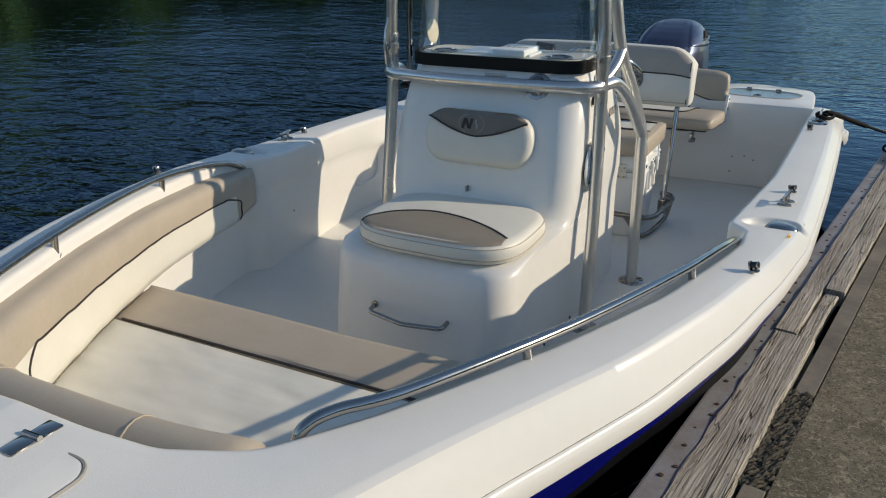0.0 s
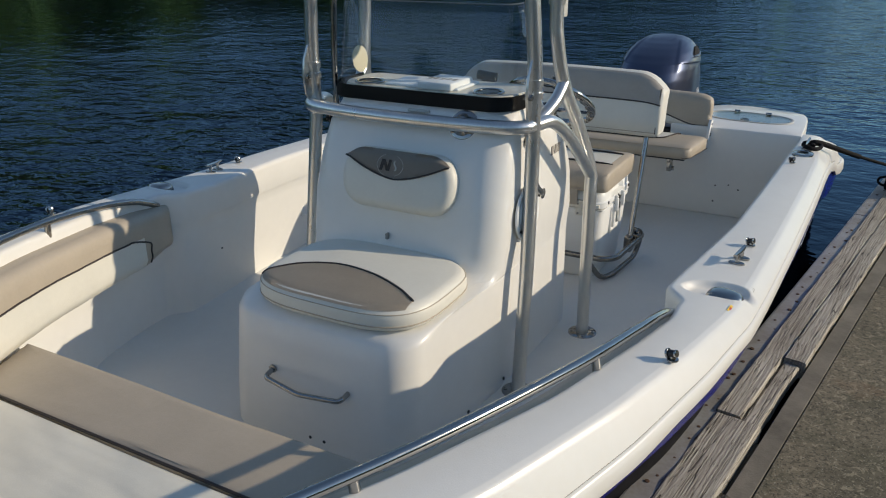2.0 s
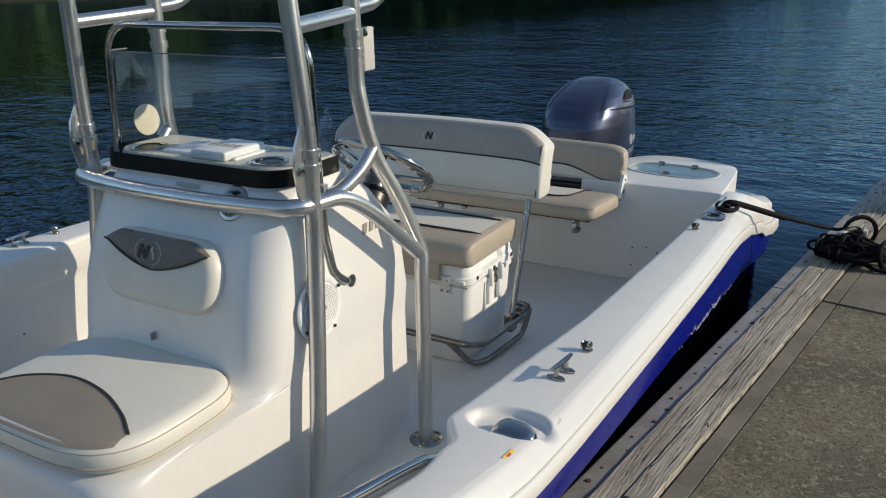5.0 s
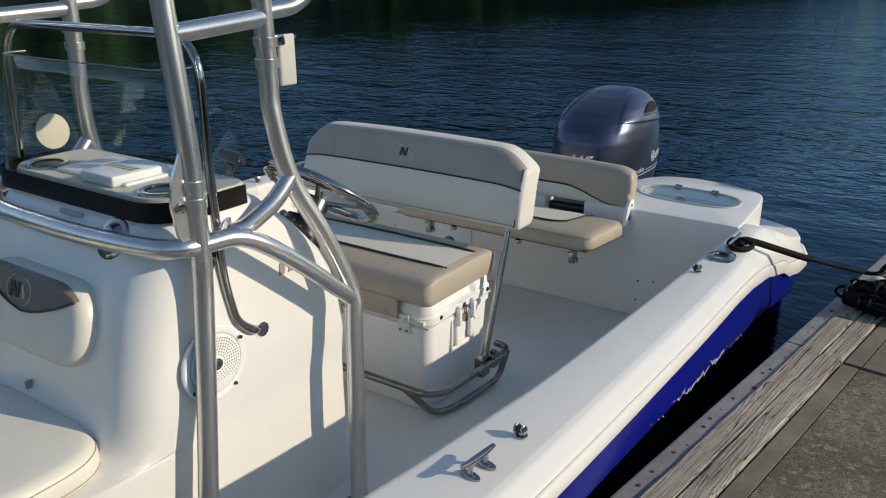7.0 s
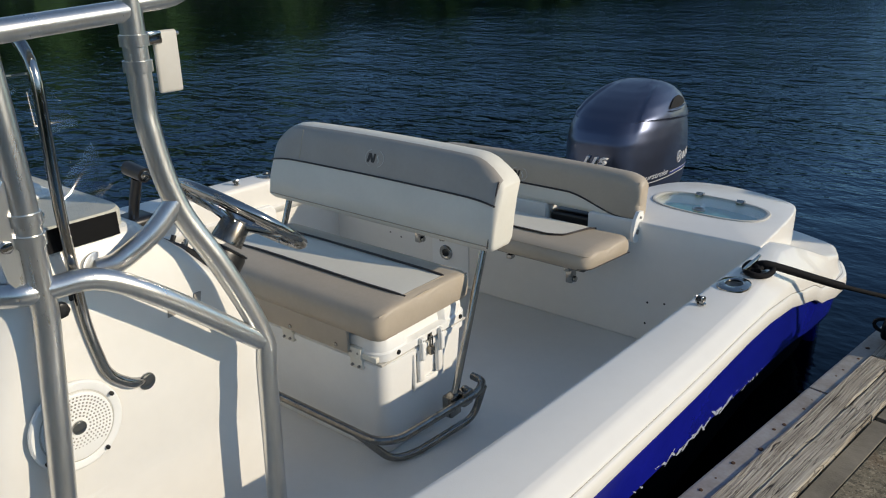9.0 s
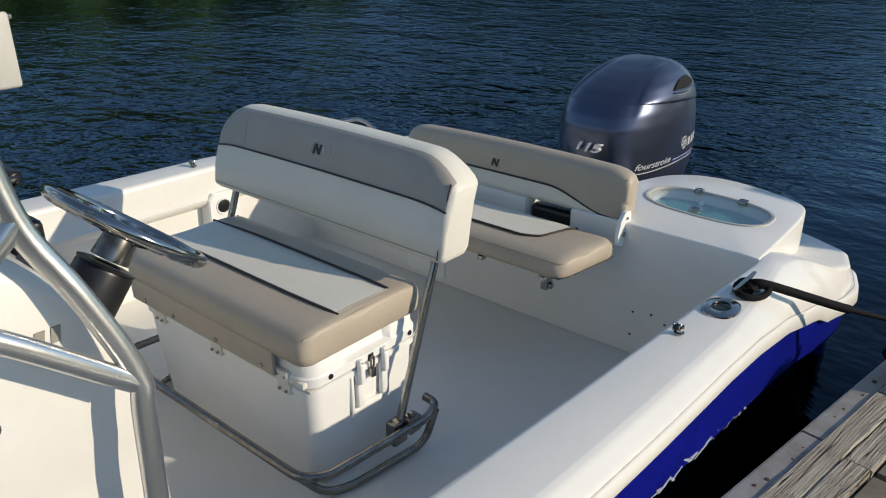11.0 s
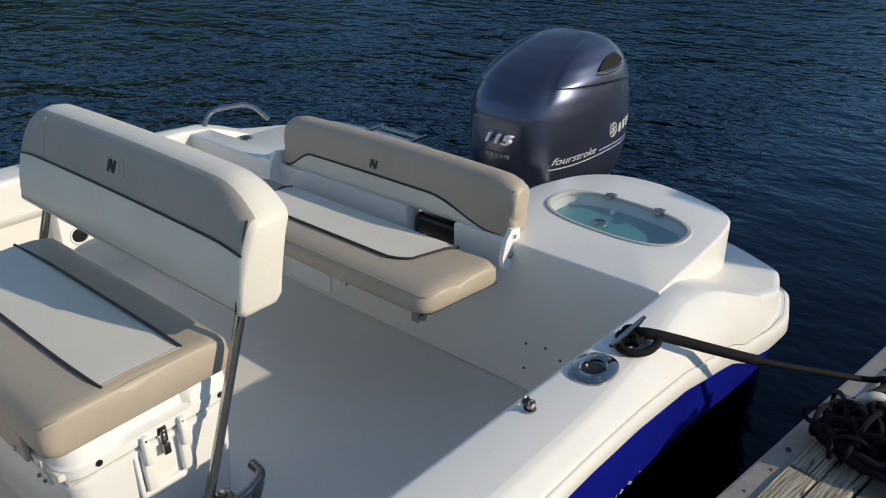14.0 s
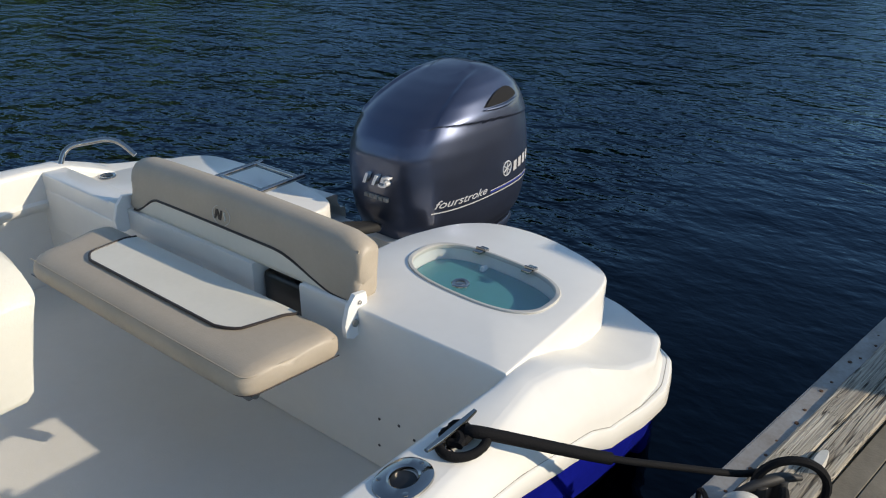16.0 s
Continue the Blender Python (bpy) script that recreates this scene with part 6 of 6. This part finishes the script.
def side_light(sg):
    z = deck_z(3.2) - 0.019
    l = thing("side_light", (sg * 1.14, 3.205, z), "chrome dome navigation side light in a moulded pocket", "navigation light", "side lights")
    def row(t, k):
        """Outline of the dome at height fraction t, shrunk by k: square inboard end, round outboard end."""
        out = []
        for i in range(36):
            a = 2 * math.pi * i / 36
            ca, sa = math.cos(a), math.sin(a)
            ex = 0.45 if ca < 0 else 1.0
            u = 0.053 * math.copysign(abs(ca) ** ex, ca) * k * (1 if ca > 0 else 0.94)
            v = 0.038 * math.copysign(abs(sa) ** 0.85, sa) * k * (1 - 0.10 * ca)
            out.append((sg * (1.139 + u * math.cos(0.10) + v * 0.10), 3.196 - u * 0.10 + v, z + t))
        return out
    part("base", loft([row(-0.004, 1.06), row(0.005, 1.06), row(0.006, 1.0)]), BLACK, l, "dark gasket and lens strip", 50)
    part("housing", loft([row(0.006, 1.02), row(0.010, 1.03), row(0.017, 0.99), row(0.024, 0.88), row(0.029, 0.70), row(0.0315, 0.45), row(0.032, 0.15)]), CHROME, l, "polished chrome dome", 60)
    for u, v in ((0.0, 0.021), (0.0, -0.021), (-0.036, 0.0)):
        part("screw", disc((sg * (1.139 + u), 3.203 + v, z + 0.0225), (0, 0.3 * (v > 0) - 0.3 * (v < 0), 1), 0.004, 0.005, 8), CHROME, l)


side_light(1)
side_light(-1)


def decals():
    d = thing("warning_decal", (1.178, 3.09, 0.716), "small yellow and white warning decal on the gunwale", "decal")
    m = Matrix.Translation((1.180, 3.105, deck_z(3.1) - 0.0055)) @ Matrix.Rotation(0.55, 4, "Y") @ Matrix.Rotation(-0.1, 4, "Z") @ Matrix.Diagonal((0.7, 0.75, 1, 1))
    def patch(x0, x1, y0, y1, h=0.0008):
        return loft([[m @ Vector((a, b, c)) for a, b in ((x0, y0), (x1, y0), (x1, y1), (x0, y1))] for c in (-0.002, h)])
    part("yellow_panel", patch(-0.020, -0.002, -0.035, 0.02), YELLOW, d)
    part("white_panel", patch(-0.002, 0.018, -0.035, 0.02), WHITEP, d)
    for k in range(3):
        part("line", patch(0.001 + 0.006 * k, 0.003 + 0.006 * k, -0.030, 0.012, 0.0012), GREYMARK, d)
    part("line", patch(-0.016, -0.006, -0.02, 0.0, 0.0012), REDP, d)
    e = thing("capacity_decal", (1.20, 3.33, 0.70), "small printed decal lines on the gunwale", "decal")
    m = Matrix.Translation((1.199, 3.30, deck_z(3.30) - 0.0075)) @ Matrix.Rotation(0.58, 4, "Y") @ Matrix.Diagonal((0.7, 0.7, 1, 1))
    for k in range(3):
        part("line", patch(-0.004 + 0.006 * k, -0.002 + 0.006 * k, -0.02, 0.02), GREYMARK, e)


decals()


# ---------------------------------------------------------------- stern: bait well, ladder, handle
def bait_well():
    w = thing("bait_well", (0.745, 6.0, 0.6), "oval bait well of teal water under a clear hinged lid", "bait well")
    def oval(k, z, n=64):
        return [(*well_point(2 * math.pi * i / n, k), z) for i in range(n)]
    part("water_surface", loft([oval(0.950, 0.585), oval(0.952, 0.597)]), TANKWATER, w, "still teal water")
    rows = [oval(1.045, 0.639), oval(1.045, 0.643), oval(1.035, 0.6455), oval(0.985, 0.6455), oval(0.972, 0.643), oval(0.972, 0.632)]
    bm = bmesh.new()
    grid(bm, rows, True)
    part("lid_frame", bm, GREYPL, w, "pale grey lid frame")
    lid = part("lid", loft([oval(0.985, 0.637), oval(0.985, 0.642)]), ACRYLIC, w, "clear acrylic lid")
    lid.visible_shadow = False
    part("latch", join(ring((0.747, 5.912, 0.642), (0, 0, 1), 0.014, 0.026, 0.006, 24), disc((0.747, 5.912, 0.642), (0, 0, 1), 0.014, 0.003, 16)), CHROME, lid, "round chrome lid latch")
    for x, y in ((0.672, 6.112), (0.855, 6.098)):
        part("hinge", join(box(x - 0.014, x + 0.014, y - 0.022, y + 0.002, 0.644, 0.651, 0.002), box(x - 0.014, x + 0.014, y + 0.004, y + 0.026, 0.640, 0.650, 0.002), sweep([(x - 0.016, y + 0.003, 0.651), (x + 0.016, y + 0.003, 0.651)], 0.005, 8)), CHROME, w)
    part("inlet", join(disc((0.70, 6.10, 0.604), (0, -1, 0), 0.009, 0.018, 14), disc((0.70, 6.086, 0.604), (0, -1, -0.6), 0.006, 0.010, 10)), PLASTIC, w)


bait_well()


def stern_fittings():
    h = thing("stern_grab_handle", (-1.1, 5.85, 0.62), "arched stainless grab handle on the stern corner", "grab handle")
    part("tube", sweep(bent([(-1.10, 5.72, 0.60), (-1.12, 5.77, 0.685), (-1.06, 5.95, 0.69), (-0.99, 5.99, 0.62)], 0.06, 6), 0.011, 10), CHROME, h)
    f = thing("fuel_filler_cap", (-1.04, 5.86, 0.64), "round black deck filler cap with a chrome rim", "filler cap")
    part("rim", ring((-1.00, 5.86, 0.561), (0, 0, 1), 0.022, 0.034, 0.006, 24), CHROME, f)
    part("cap", disc((-1.00, 5.86, 0.561), (0, 0, 1), 0.022, 0.005, 20), BLACK, f)
    l = thing("boarding_ladder", (-0.45, 6.18, 0.575), "folded stainless boarding ladder on the swim platform", "ladder")
    for x in (-0.57, -0.32):
        part("rail", sweep([(x, 6.06, 0.598), (x, 6.30, 0.598)], 0.0105, 10), CHROME, l)
    for y in (6.09, 6.27):
        part("rung", sweep([(-0.57, y, 0.598), (-0.32, y, 0.598)], 0.0095, 10), CHROME, l)
    g = thing("washdown_fitting", (-0.375, 5.635, 0.285), "round stainless fitting on the transom bulkhead", "deck fitting")
    part("flange", ring((-0.375, 5.637, 0.285), (0, -1, 0), 0.020, 0.038, 0.010, 24), CHROME, g)
    part("backing_plate", box(-0.463, -0.24, 5.636, 5.6415, 0.15, 0.43, 0.002), PLASTIC, g, "white screwed cover panel")
    part("plug", disc((-0.375, 5.637, 0.285), (0, -1, 0), 0.020, 0.006, 16), BLACK, g)
    k = thing("rod_rack", (-1.06, 5.08, 0.41), "white plastic rack plate with two dark round openings", "rod rack")
    prof = [(5.02, 0.315), (5.14, 0.305), (5.165, 0.33), (5.16, 0.50), (5.135, 0.53), (5.03, 0.535), (5.005, 0.51), (5.00, 0.34)]
    part("plate", loft([[(-1.135, y, z) for y, z in prof], [(-1.05, y, z) for y, z in prof], [(-1.042, 5.08 + (y - 5.08) * 0.93, 0.42 + (z - 0.42) * 0.95) for y, z in prof]]), PLASTIC, k, "", 30)
    for z in (0.47, 0.37):
        hole = part("collar", ring((-1.044, 5.075, z), (1, -0.1, 0), 0.030, 0.038, 0.010, 24), PLASTIC, k)
        # shade inside the opening, put in as a black disc
        part("opening", disc((-1.044, 5.075, z), (1, -0.1, 0), 0.030, 0.005, 22), BLACK, hole)
    part("screw", disc((-1.042, 5.14, 0.40), (1, 0, 0), 0.006, 0.004, 10), BLACK, k)
    r = thing("rigging_hoses", (0.1, 5.9, 0.45), "black motor rigging hoses in the splash well", "hoses")
    for k in range(4):
        part("hose", sweep(curve_points([(0.245 + 0.038 * k, 5.68, 0.44 + 0.015 * (k % 2)), (0.20 + 0.035 * k, 5.85, 0.50), (0.03 * k, 6.1, 0.52), (0.01 * k, 6.34, 0.46)], 6), 0.018, 10), RUBBER, r)
    # black box that fills the bulkhead's notch
    part("notch_fill", box(0.182, 0.455, 5.665, 5.79, 0.40, 0.605, 0.02, 3), BLACK, r)


stern_fittings()


# ---------------------------------------------------------------- outboard
INTAKE = material("intake_shade_black", (0.004, 0.004, 0.005), 0.9)


def outboard():
    o = thing("outboard_motor", (0, 6.6, 0.0), "graphite metallic outboard motor on the transom", "outboard motor")
    lv = [  # height, fore y, aft y, half width
        (0.345, 6.45, 7.04, 0.185), (0.36, 6.425, 7.08, 0.210), (0.40, 6.395, 7.115, 0.232), (0.47, 6.365, 7.135, 0.246), (0.56, 6.348, 7.142, 0.254), (0.66, 6.342, 7.140, 0.256),
        (0.74, 6.348, 7.130, 0.253), (0.80, 6.372, 7.115, 0.246), (0.86, 6.422, 7.09, 0.233), (0.91, 6.495, 7.055, 0.213), (0.95, 6.585, 7.00, 0.180), (0.975, 6.66, 6.94, 0.140), (0.99, 6.73, 6.86, 0.08)]
    OX = 0.015

    def crease(y, z):
        """The shoulder line along the cowling's sides."""
        zc = 0.868 - 0.10 * (y - 6.35)
        return 0.009 * step(zc - 0.004, zc + 0.003, z) * (1 - step(zc + 0.01, zc + 0.13, z))

    def sec(z, y0, y1, w, n=96):
        out = []
        for k in range(n):
            a = 2 * math.pi * k / n
            c, s = math.cos(a), math.sin(a)
            yc, yr = (y0 + y1) / 2, (y1 - y0) / 2
            ledge = crease(yc + yr * math.copysign(abs(s) ** 0.66, s), z) * min(1, 3 * abs(c))
            out.append((OX + (w + ledge) * math.copysign(abs(c) ** 0.58, c) * (1 - 0.10 * max(0, -s)), yc + yr * math.copysign(abs(s) ** 0.66, s), z + (0.012 * s) * step(0.8, 0.9, z)))
        return out
    arr = resample(lv, 170, 10)
    rows = [sec(*r) for r in arr]
    bm = loft(rows, True)
    for v in bm.verts:  # a raised shoulder fold either side of the crown, fading aft
        y, z = v.co.y, v.co.z
        if z > 0.72 and y < 6.98:
            edge = 0.205 - 0.20 * (y - 6.34)
            away = abs(v.co.x - OX) - edge
            v.co.z += 0.010 * (1 - step(-0.012, 0.012, away)) * step(0.72, 0.82, z) * (1 - step(6.62, 6.96, y)) * (-1)
    part("cowling", bm, COWL, o, "glossy graphite metallic cowling", 24)
    part("lower_cowl", loft([sec(z, y0, y1, w) for z, y0, y1, w in ((0.10, 6.52, 6.96, 0.12), (0.18, 6.48, 7.0, 0.155), (0.28, 6.44, 7.06, 0.200), (0.325, 6.425, 7.085, 0.212), (0.343, 6.43, 7.08, 0.206))]), COWL, o, "graphite lower cowling")
    part("midsection", loft([sec(z, y0, y1, w) for z, y0, y1, w in ((-0.6, 6.63, 6.84, 0.05), (-0.1, 6.61, 6.86, 0.06), (0.16, 6.57, 6.92, 0.09))]), COWL, o)
    part("bracket", box(-0.12, 0.12, 6.38, 6.60, 0.02, 0.36, 0.02, 3), BLACK, o, "black clamp bracket")
    # air intakes high on the sides: raised patches, the opening's shade in their colour
    for s in (1, -1):
        pts = [(6.715, 0.878), (6.765, 0.902), (6.82, 0.918), (6.885, 0.922), (6.925, 0.904), (6.93, 0.882), (6.85, 0.874), (6.77, 0.874)]
        def px(y, z, off):
            w = float(np.interp(z, arr[:, 0], arr[:, 3]))
            y0, y1 = float(np.interp(z, arr[:, 0], arr[:, 1])), float(np.interp(z, arr[:, 0], arr[:, 2]))
            t = min(0.999, abs((y - (y0 + y1) / 2) / ((y1 - y0) / 2))) ** (1 / 0.66)
            c = math.sqrt(max(0, 1 - t * t))
            return OX + s * ((w + crease(y, z)) * c ** 0.58 * (1 - 0.10 * t * (y < (y0 + y1) / 2)) + off)
        line = curve_points([Vector((px(y, z, 0.0), y, z)) for y, z in pts + pts[:1]], 5)[:-1]
        cen = sum(line, Vector()) / len(line)
        bm2 = bmesh.new()
        vs = [[bm2.verts.new(p + Vector((s * 0.006, 0, 0.004))) for p in line], [bm2.verts.new(cen + (p - cen) * 0.5 + Vector((s * 0.009, 0, 0.006))) for p in line]]
        for j in range(len(line)):
            bm2.faces.new((vs[0][j], vs[0][(j + 1) % len(line)], vs[1][(j + 1) % len(line)], vs[1][j]))
        bm2.faces.new(vs[1])
        part("air_intake", bm2, INTAKE, o, "slanted air intake with its shade as a near-black patch")
        lip = [Vector((px(y, z, 0.010), y, z)) for y, z in ((6.705, 0.874), (6.77, 0.870), (6.85, 0.870), (6.935, 0.878))]
        part("intake_lip", sweep(curve_points(lip, 6), lambda k: 0.002 + 0.006 * math.sin(math.pi * k), 8), COWL, o, "raised lip below the intake")
        # stripe and lettering on the side
        def strip(z0, dz, y0, y1, off, mat, name, rise):
            rows2 = []
            for k in range(25):
                y = y0 + (y1 - y0) * k / 24
                zz = z0 + rise * (k / 24)
                rows2.append([(px(y, zz, off), y, zz), (px(y, zz + dz, off), y, zz + dz)])
            b3 = bmesh.new()
            grid(b3, rows2)
            part(name, b3, mat, o, normals=False)
        strip(0.525, 0.005, 6.44, 7.12, 0.0015, SILVER, "stripe", -0.008)
        strip(0.532, 0.008, 6.74, 7.12, 0.0015, STRIPE, "stripe", -0.004)
        strip(0.541, 0.004, 6.74, 7.12, 0.0018, SILVER, "stripe", -0.004)
        # maker's roundel and name, as plain shapes
        part("roundel", sweep([(px(6.848 + 0.030 * math.cos(a), 0.607 + 0.030 * math.sin(a), 0.002), 6.848 + 0.030 * math.cos(a), 0.607 + 0.030 * math.sin(a)) for a in [2 * math.pi * k / 28 for k in range(28)]], 0.0028, 6, closed=True), SILVER, o, "silver ring mark")
        for a in range(3):
            an = math.pi * a / 3 + 0.5
            q = [(6.848 + 0.026 * k * math.cos(an), 0.607 + 0.026 * k * math.sin(an)) for k in (-1, 1)]
            part("roundel_bar", sweep([(px(y, z, 0.002), y, z) for y, z in q], 0.0026, 6), SILVER, o)
        for k in range(5):
            y0 = 6.90 + 0.040 * k
            strip(0.580 + 0.004 * k, 0.042, y0, y0 + 0.026, 0.0018, SILVER, "name_bar", 0.002)
    # lettering
    m = Matrix.Translation((0.252, 6.58, 0.556)) @ Matrix.Rotation(radians(90), 4, "Z") @ Matrix.Rotation(radians(90), 4, "X") @ Matrix.Rotation(radians(-1.5), 4, "Z") @ Matrix.Diagonal((1.4, 1, 1, 1))
    t = writing("lettering", "fourstroke", m, 0.044, SILVER, o, 0.002, 0.35)
    for v in t.data.vertices:
        w = float(np.interp(v.co.z, arr[:, 0], arr[:, 3]))
        y0, y1 = float(np.interp(v.co.z, arr[:, 0], arr[:, 1])), float(np.interp(v.co.z, arr[:, 0], arr[:, 2]))
        tt = min(0.999, abs((v.co.y - (y0 + y1) / 2) / ((y1 - y0) / 2)))
        tt = tt ** (1 / 0.66)
        k = 1 - 0.10 * tt * (v.co.y < (y0 + y1) / 2)
        v.co.x = OX + w * math.sqrt(max(0, 1 - tt * tt)) ** 0.58 * k + (0.0016 if v.co.x > 0.252 else 0.0)
    m = Matrix.Translation((0.03, 6.334, 0.655)) @ Matrix.Rotation(radians(90), 4, "X") @ Matrix.Diagonal((1.6, 1, 1, 1))
    writing("lettering", "115", m, 0.056, SILVER, o, 0.012, 0.28, 0.0015)
    for k in range(5):
        part("name_bar", box(-0.03 + 0.024 * k, -0.011 + 0.024 * k, 6.336, 6.350, 0.575, 0.590, 0.001), GREYMARK, o)


outboard()


# ---------------------------------------------------------------- mooring line
def mooring():
    r = thing("mooring_line", (1.4, 5.6, 0.45), "black braided mooring rope coiled on the dock", "rope")
    z = deck_z(5.37)
    pts = [(1.135, 5.372, z + 0.020), (1.160, 5.385, z + 0.026), (1.205, 5.412, z + 0.022), (1.37, 5.585, 0.578), (1.50, 5.74, 0.512), (1.585, 5.84, 0.474), (1.62, 5.88, 0.47)]
    line = curve_points(pts, 10)
    part("line", sweep(line, 0.0082, 10), ROPE, r)
    part("chafe_sleeve", sweep(line[10:32], 0.0135, 12), ROPE, r, "black chafe sleeve")
    eye = [(1.172 + 0.036 * math.cos(a), 5.362 + 0.046 * math.sin(a) + 0.5 * 0.036 * math.cos(a), z + 0.013 + 0.004 * math.sin(2 * a)) for a in [2 * math.pi * k / 24 for k in range(24)]]
    part("eye", sweep(eye, 0.010, 10, closed=True), ROPE, r)
    wrap = [(1.148 + 0.024 * math.cos(a), 5.345 + 0.02 * math.sin(a) + 0.0045 * a, z + 0.019 + 0.004 * math.sin(a)) for a in [0.5 * k for k in range(26)]]
    part("wrap", sweep(wrap, 0.010, 8), ROPE, r)
    # a low tangle of line and netting on the boards, with stiff hoops standing up behind it
    rnd = random.Random(11)
    cx, cy, cz = 1.655, 5.668, DOCK_Z + 0.016
    coil = []
    for k in range(210):
        a = k * 0.31
        rr = 0.085 + 0.045 * math.sin(k * 0.17) + rnd.uniform(-0.018, 0.018)
        coil.append((cx + 0.02 + rr * 1.1 * math.cos(a), cy + rr * 1.0 * math.sin(a), cz + 0.0004 * k * (1 - 0.5 * rr / 0.13) + rnd.uniform(0, 0.014)))
    part("coil", sweep(curve_points(coil, 3), 0.0095, 8), ROPE, r, "heaped black rope coil")
    net = []
    for k in range(46):
        a, q = rnd.uniform(0, 6.28), rnd.uniform(0.02, 0.14)
        bx, by = cx + 0.01 + q * math.cos(a), cy - 0.01 + q * 0.85 * math.sin(a)
        rr, turn, lean = rnd.uniform(0.02, 0.05), rnd.uniform(0, 3.14), rnd.uniform(0.2, 0.9)
        lp = [(bx + rr * math.cos(b) * math.cos(turn), by + rr * math.cos(b) * math.sin(turn), cz + 0.016 + 0.055 * (1 - q / 0.16) + rr * lean * math.sin(b) + 0.012) for b in [2 * math.pi * i / 14 for i in range(14)]]
        net.append(sweep(lp, 0.0065, 6, closed=True))
    part("net", join(*net), ROPE, r, "bunched black netting")
    for a, tx, ty, rr, tip in ((0.55, 0.035, 0.215, 0.078, 0.95), (1.9, 0.05, 0.15, 0.055, 0.8), (1.2, 0.16, -0.04, 0.07, 0.8)):
        lp = [(cx + tx + rr * math.cos(b) * math.cos(a) - (1 - tip) * rr * math.sin(b) * math.sin(a), cy + ty + rr * math.cos(b) * math.sin(a) + (1 - tip) * rr * math.sin(b) * math.cos(a), cz + rr * 0.75 * tip + rr * tip * math.sin(b)) for b in [2 * math.pi * i / 28 for i in range(28)]]
        part("loop", sweep(lp, 0.0105, 8, closed=True), ROPE, r)
    tail = [(cx + 0.06, cy - 0.06, cz), (cx + 0.14, cy - 0.12, cz - 0.008), (cx + 0.23, cy - 0.08, cz - 0.008), (cx + 0.21, cy + 0.04, cz - 0.004), (cx + 0.09, cy + 0.08, cz + 0.02)]
    part("tail", sweep(curve_points(tail, 8), 0.0095, 8), ROPE, r)
    b = thing("dock_cleat", (1.65, 5.86, DOCK_Z), "black iron dock cleat under the mooring rope", "cleat")
    part("horn", sweep(curve_points([(1.60, 5.79, 0.462), (1.63, 5.83, 0.474), (1.65, 5.86, 0.476), (1.67, 5.89, 0.474), (1.70, 5.93, 0.462)], 5), lambda k: 0.014 - 0.030 * (k - 0.5) ** 2, 12), RUBBER, b)
    part("stem", join(disc((1.634, 5.836, DOCK_Z), (0, 0, 1), 0.024, 0.085, 14, 0.018), disc((1.666, 5.884, DOCK_Z), (0, 0, 1), 0.024, 0.085, 14, 0.018), box(1.60, 1.70, 5.80, 5.92, DOCK_Z, DOCK_Z + 0.012, 0.004)), RUBBER, b)
    f = thing("hose_ring", (1.62, 5.775, DOCK_Z), "off-white plastic hose ring caught in the rope heap", "ring")
    part("ring", sweep([(1.622 + 0.030 * math.cos(a), 5.775 + 0.018 * math.cos(a) - 0.010 * math.sin(a), DOCK_Z + 0.058 + 0.034 * math.sin(a)) for a in [2 * math.pi * k / 24 for k in range(24)]], 0.0125, 10, closed=True), PALEBUOY, f)
    part("ring", sweep([(1.672 + 0.022 * math.cos(a), 5.785 + 0.010 * math.cos(a) - 0.010 * math.sin(a), DOCK_Z + 0.055 + 0.026 * math.sin(a)) for a in [2 * math.pi * k / 24 for k in range(24)]], 0.010, 10, closed=True), PALEBUOY, f)
    w = thing("wedge", (1.708, 6.09, DOCK_Z), "pale worn plastic wedge lying on the dock boards", "wedge")
    part("body", loft([[(1.708 + q * math.cos(0.4) * hw, 6.09 + q * math.sin(0.4) * hw + dy, DOCK_Z + 0.008 + z) for q, z in ((-1, 0), (1, 0), (0.8, th), (-0.8, th))] for dy, hw, th in ((-0.045, 0.014, 0.022), (0.0, 0.016, 0.020), (0.04, 0.012, 0.012), (0.055, 0.005, 0.006))]), PALEBUOY, w, "", 50)


mooring()
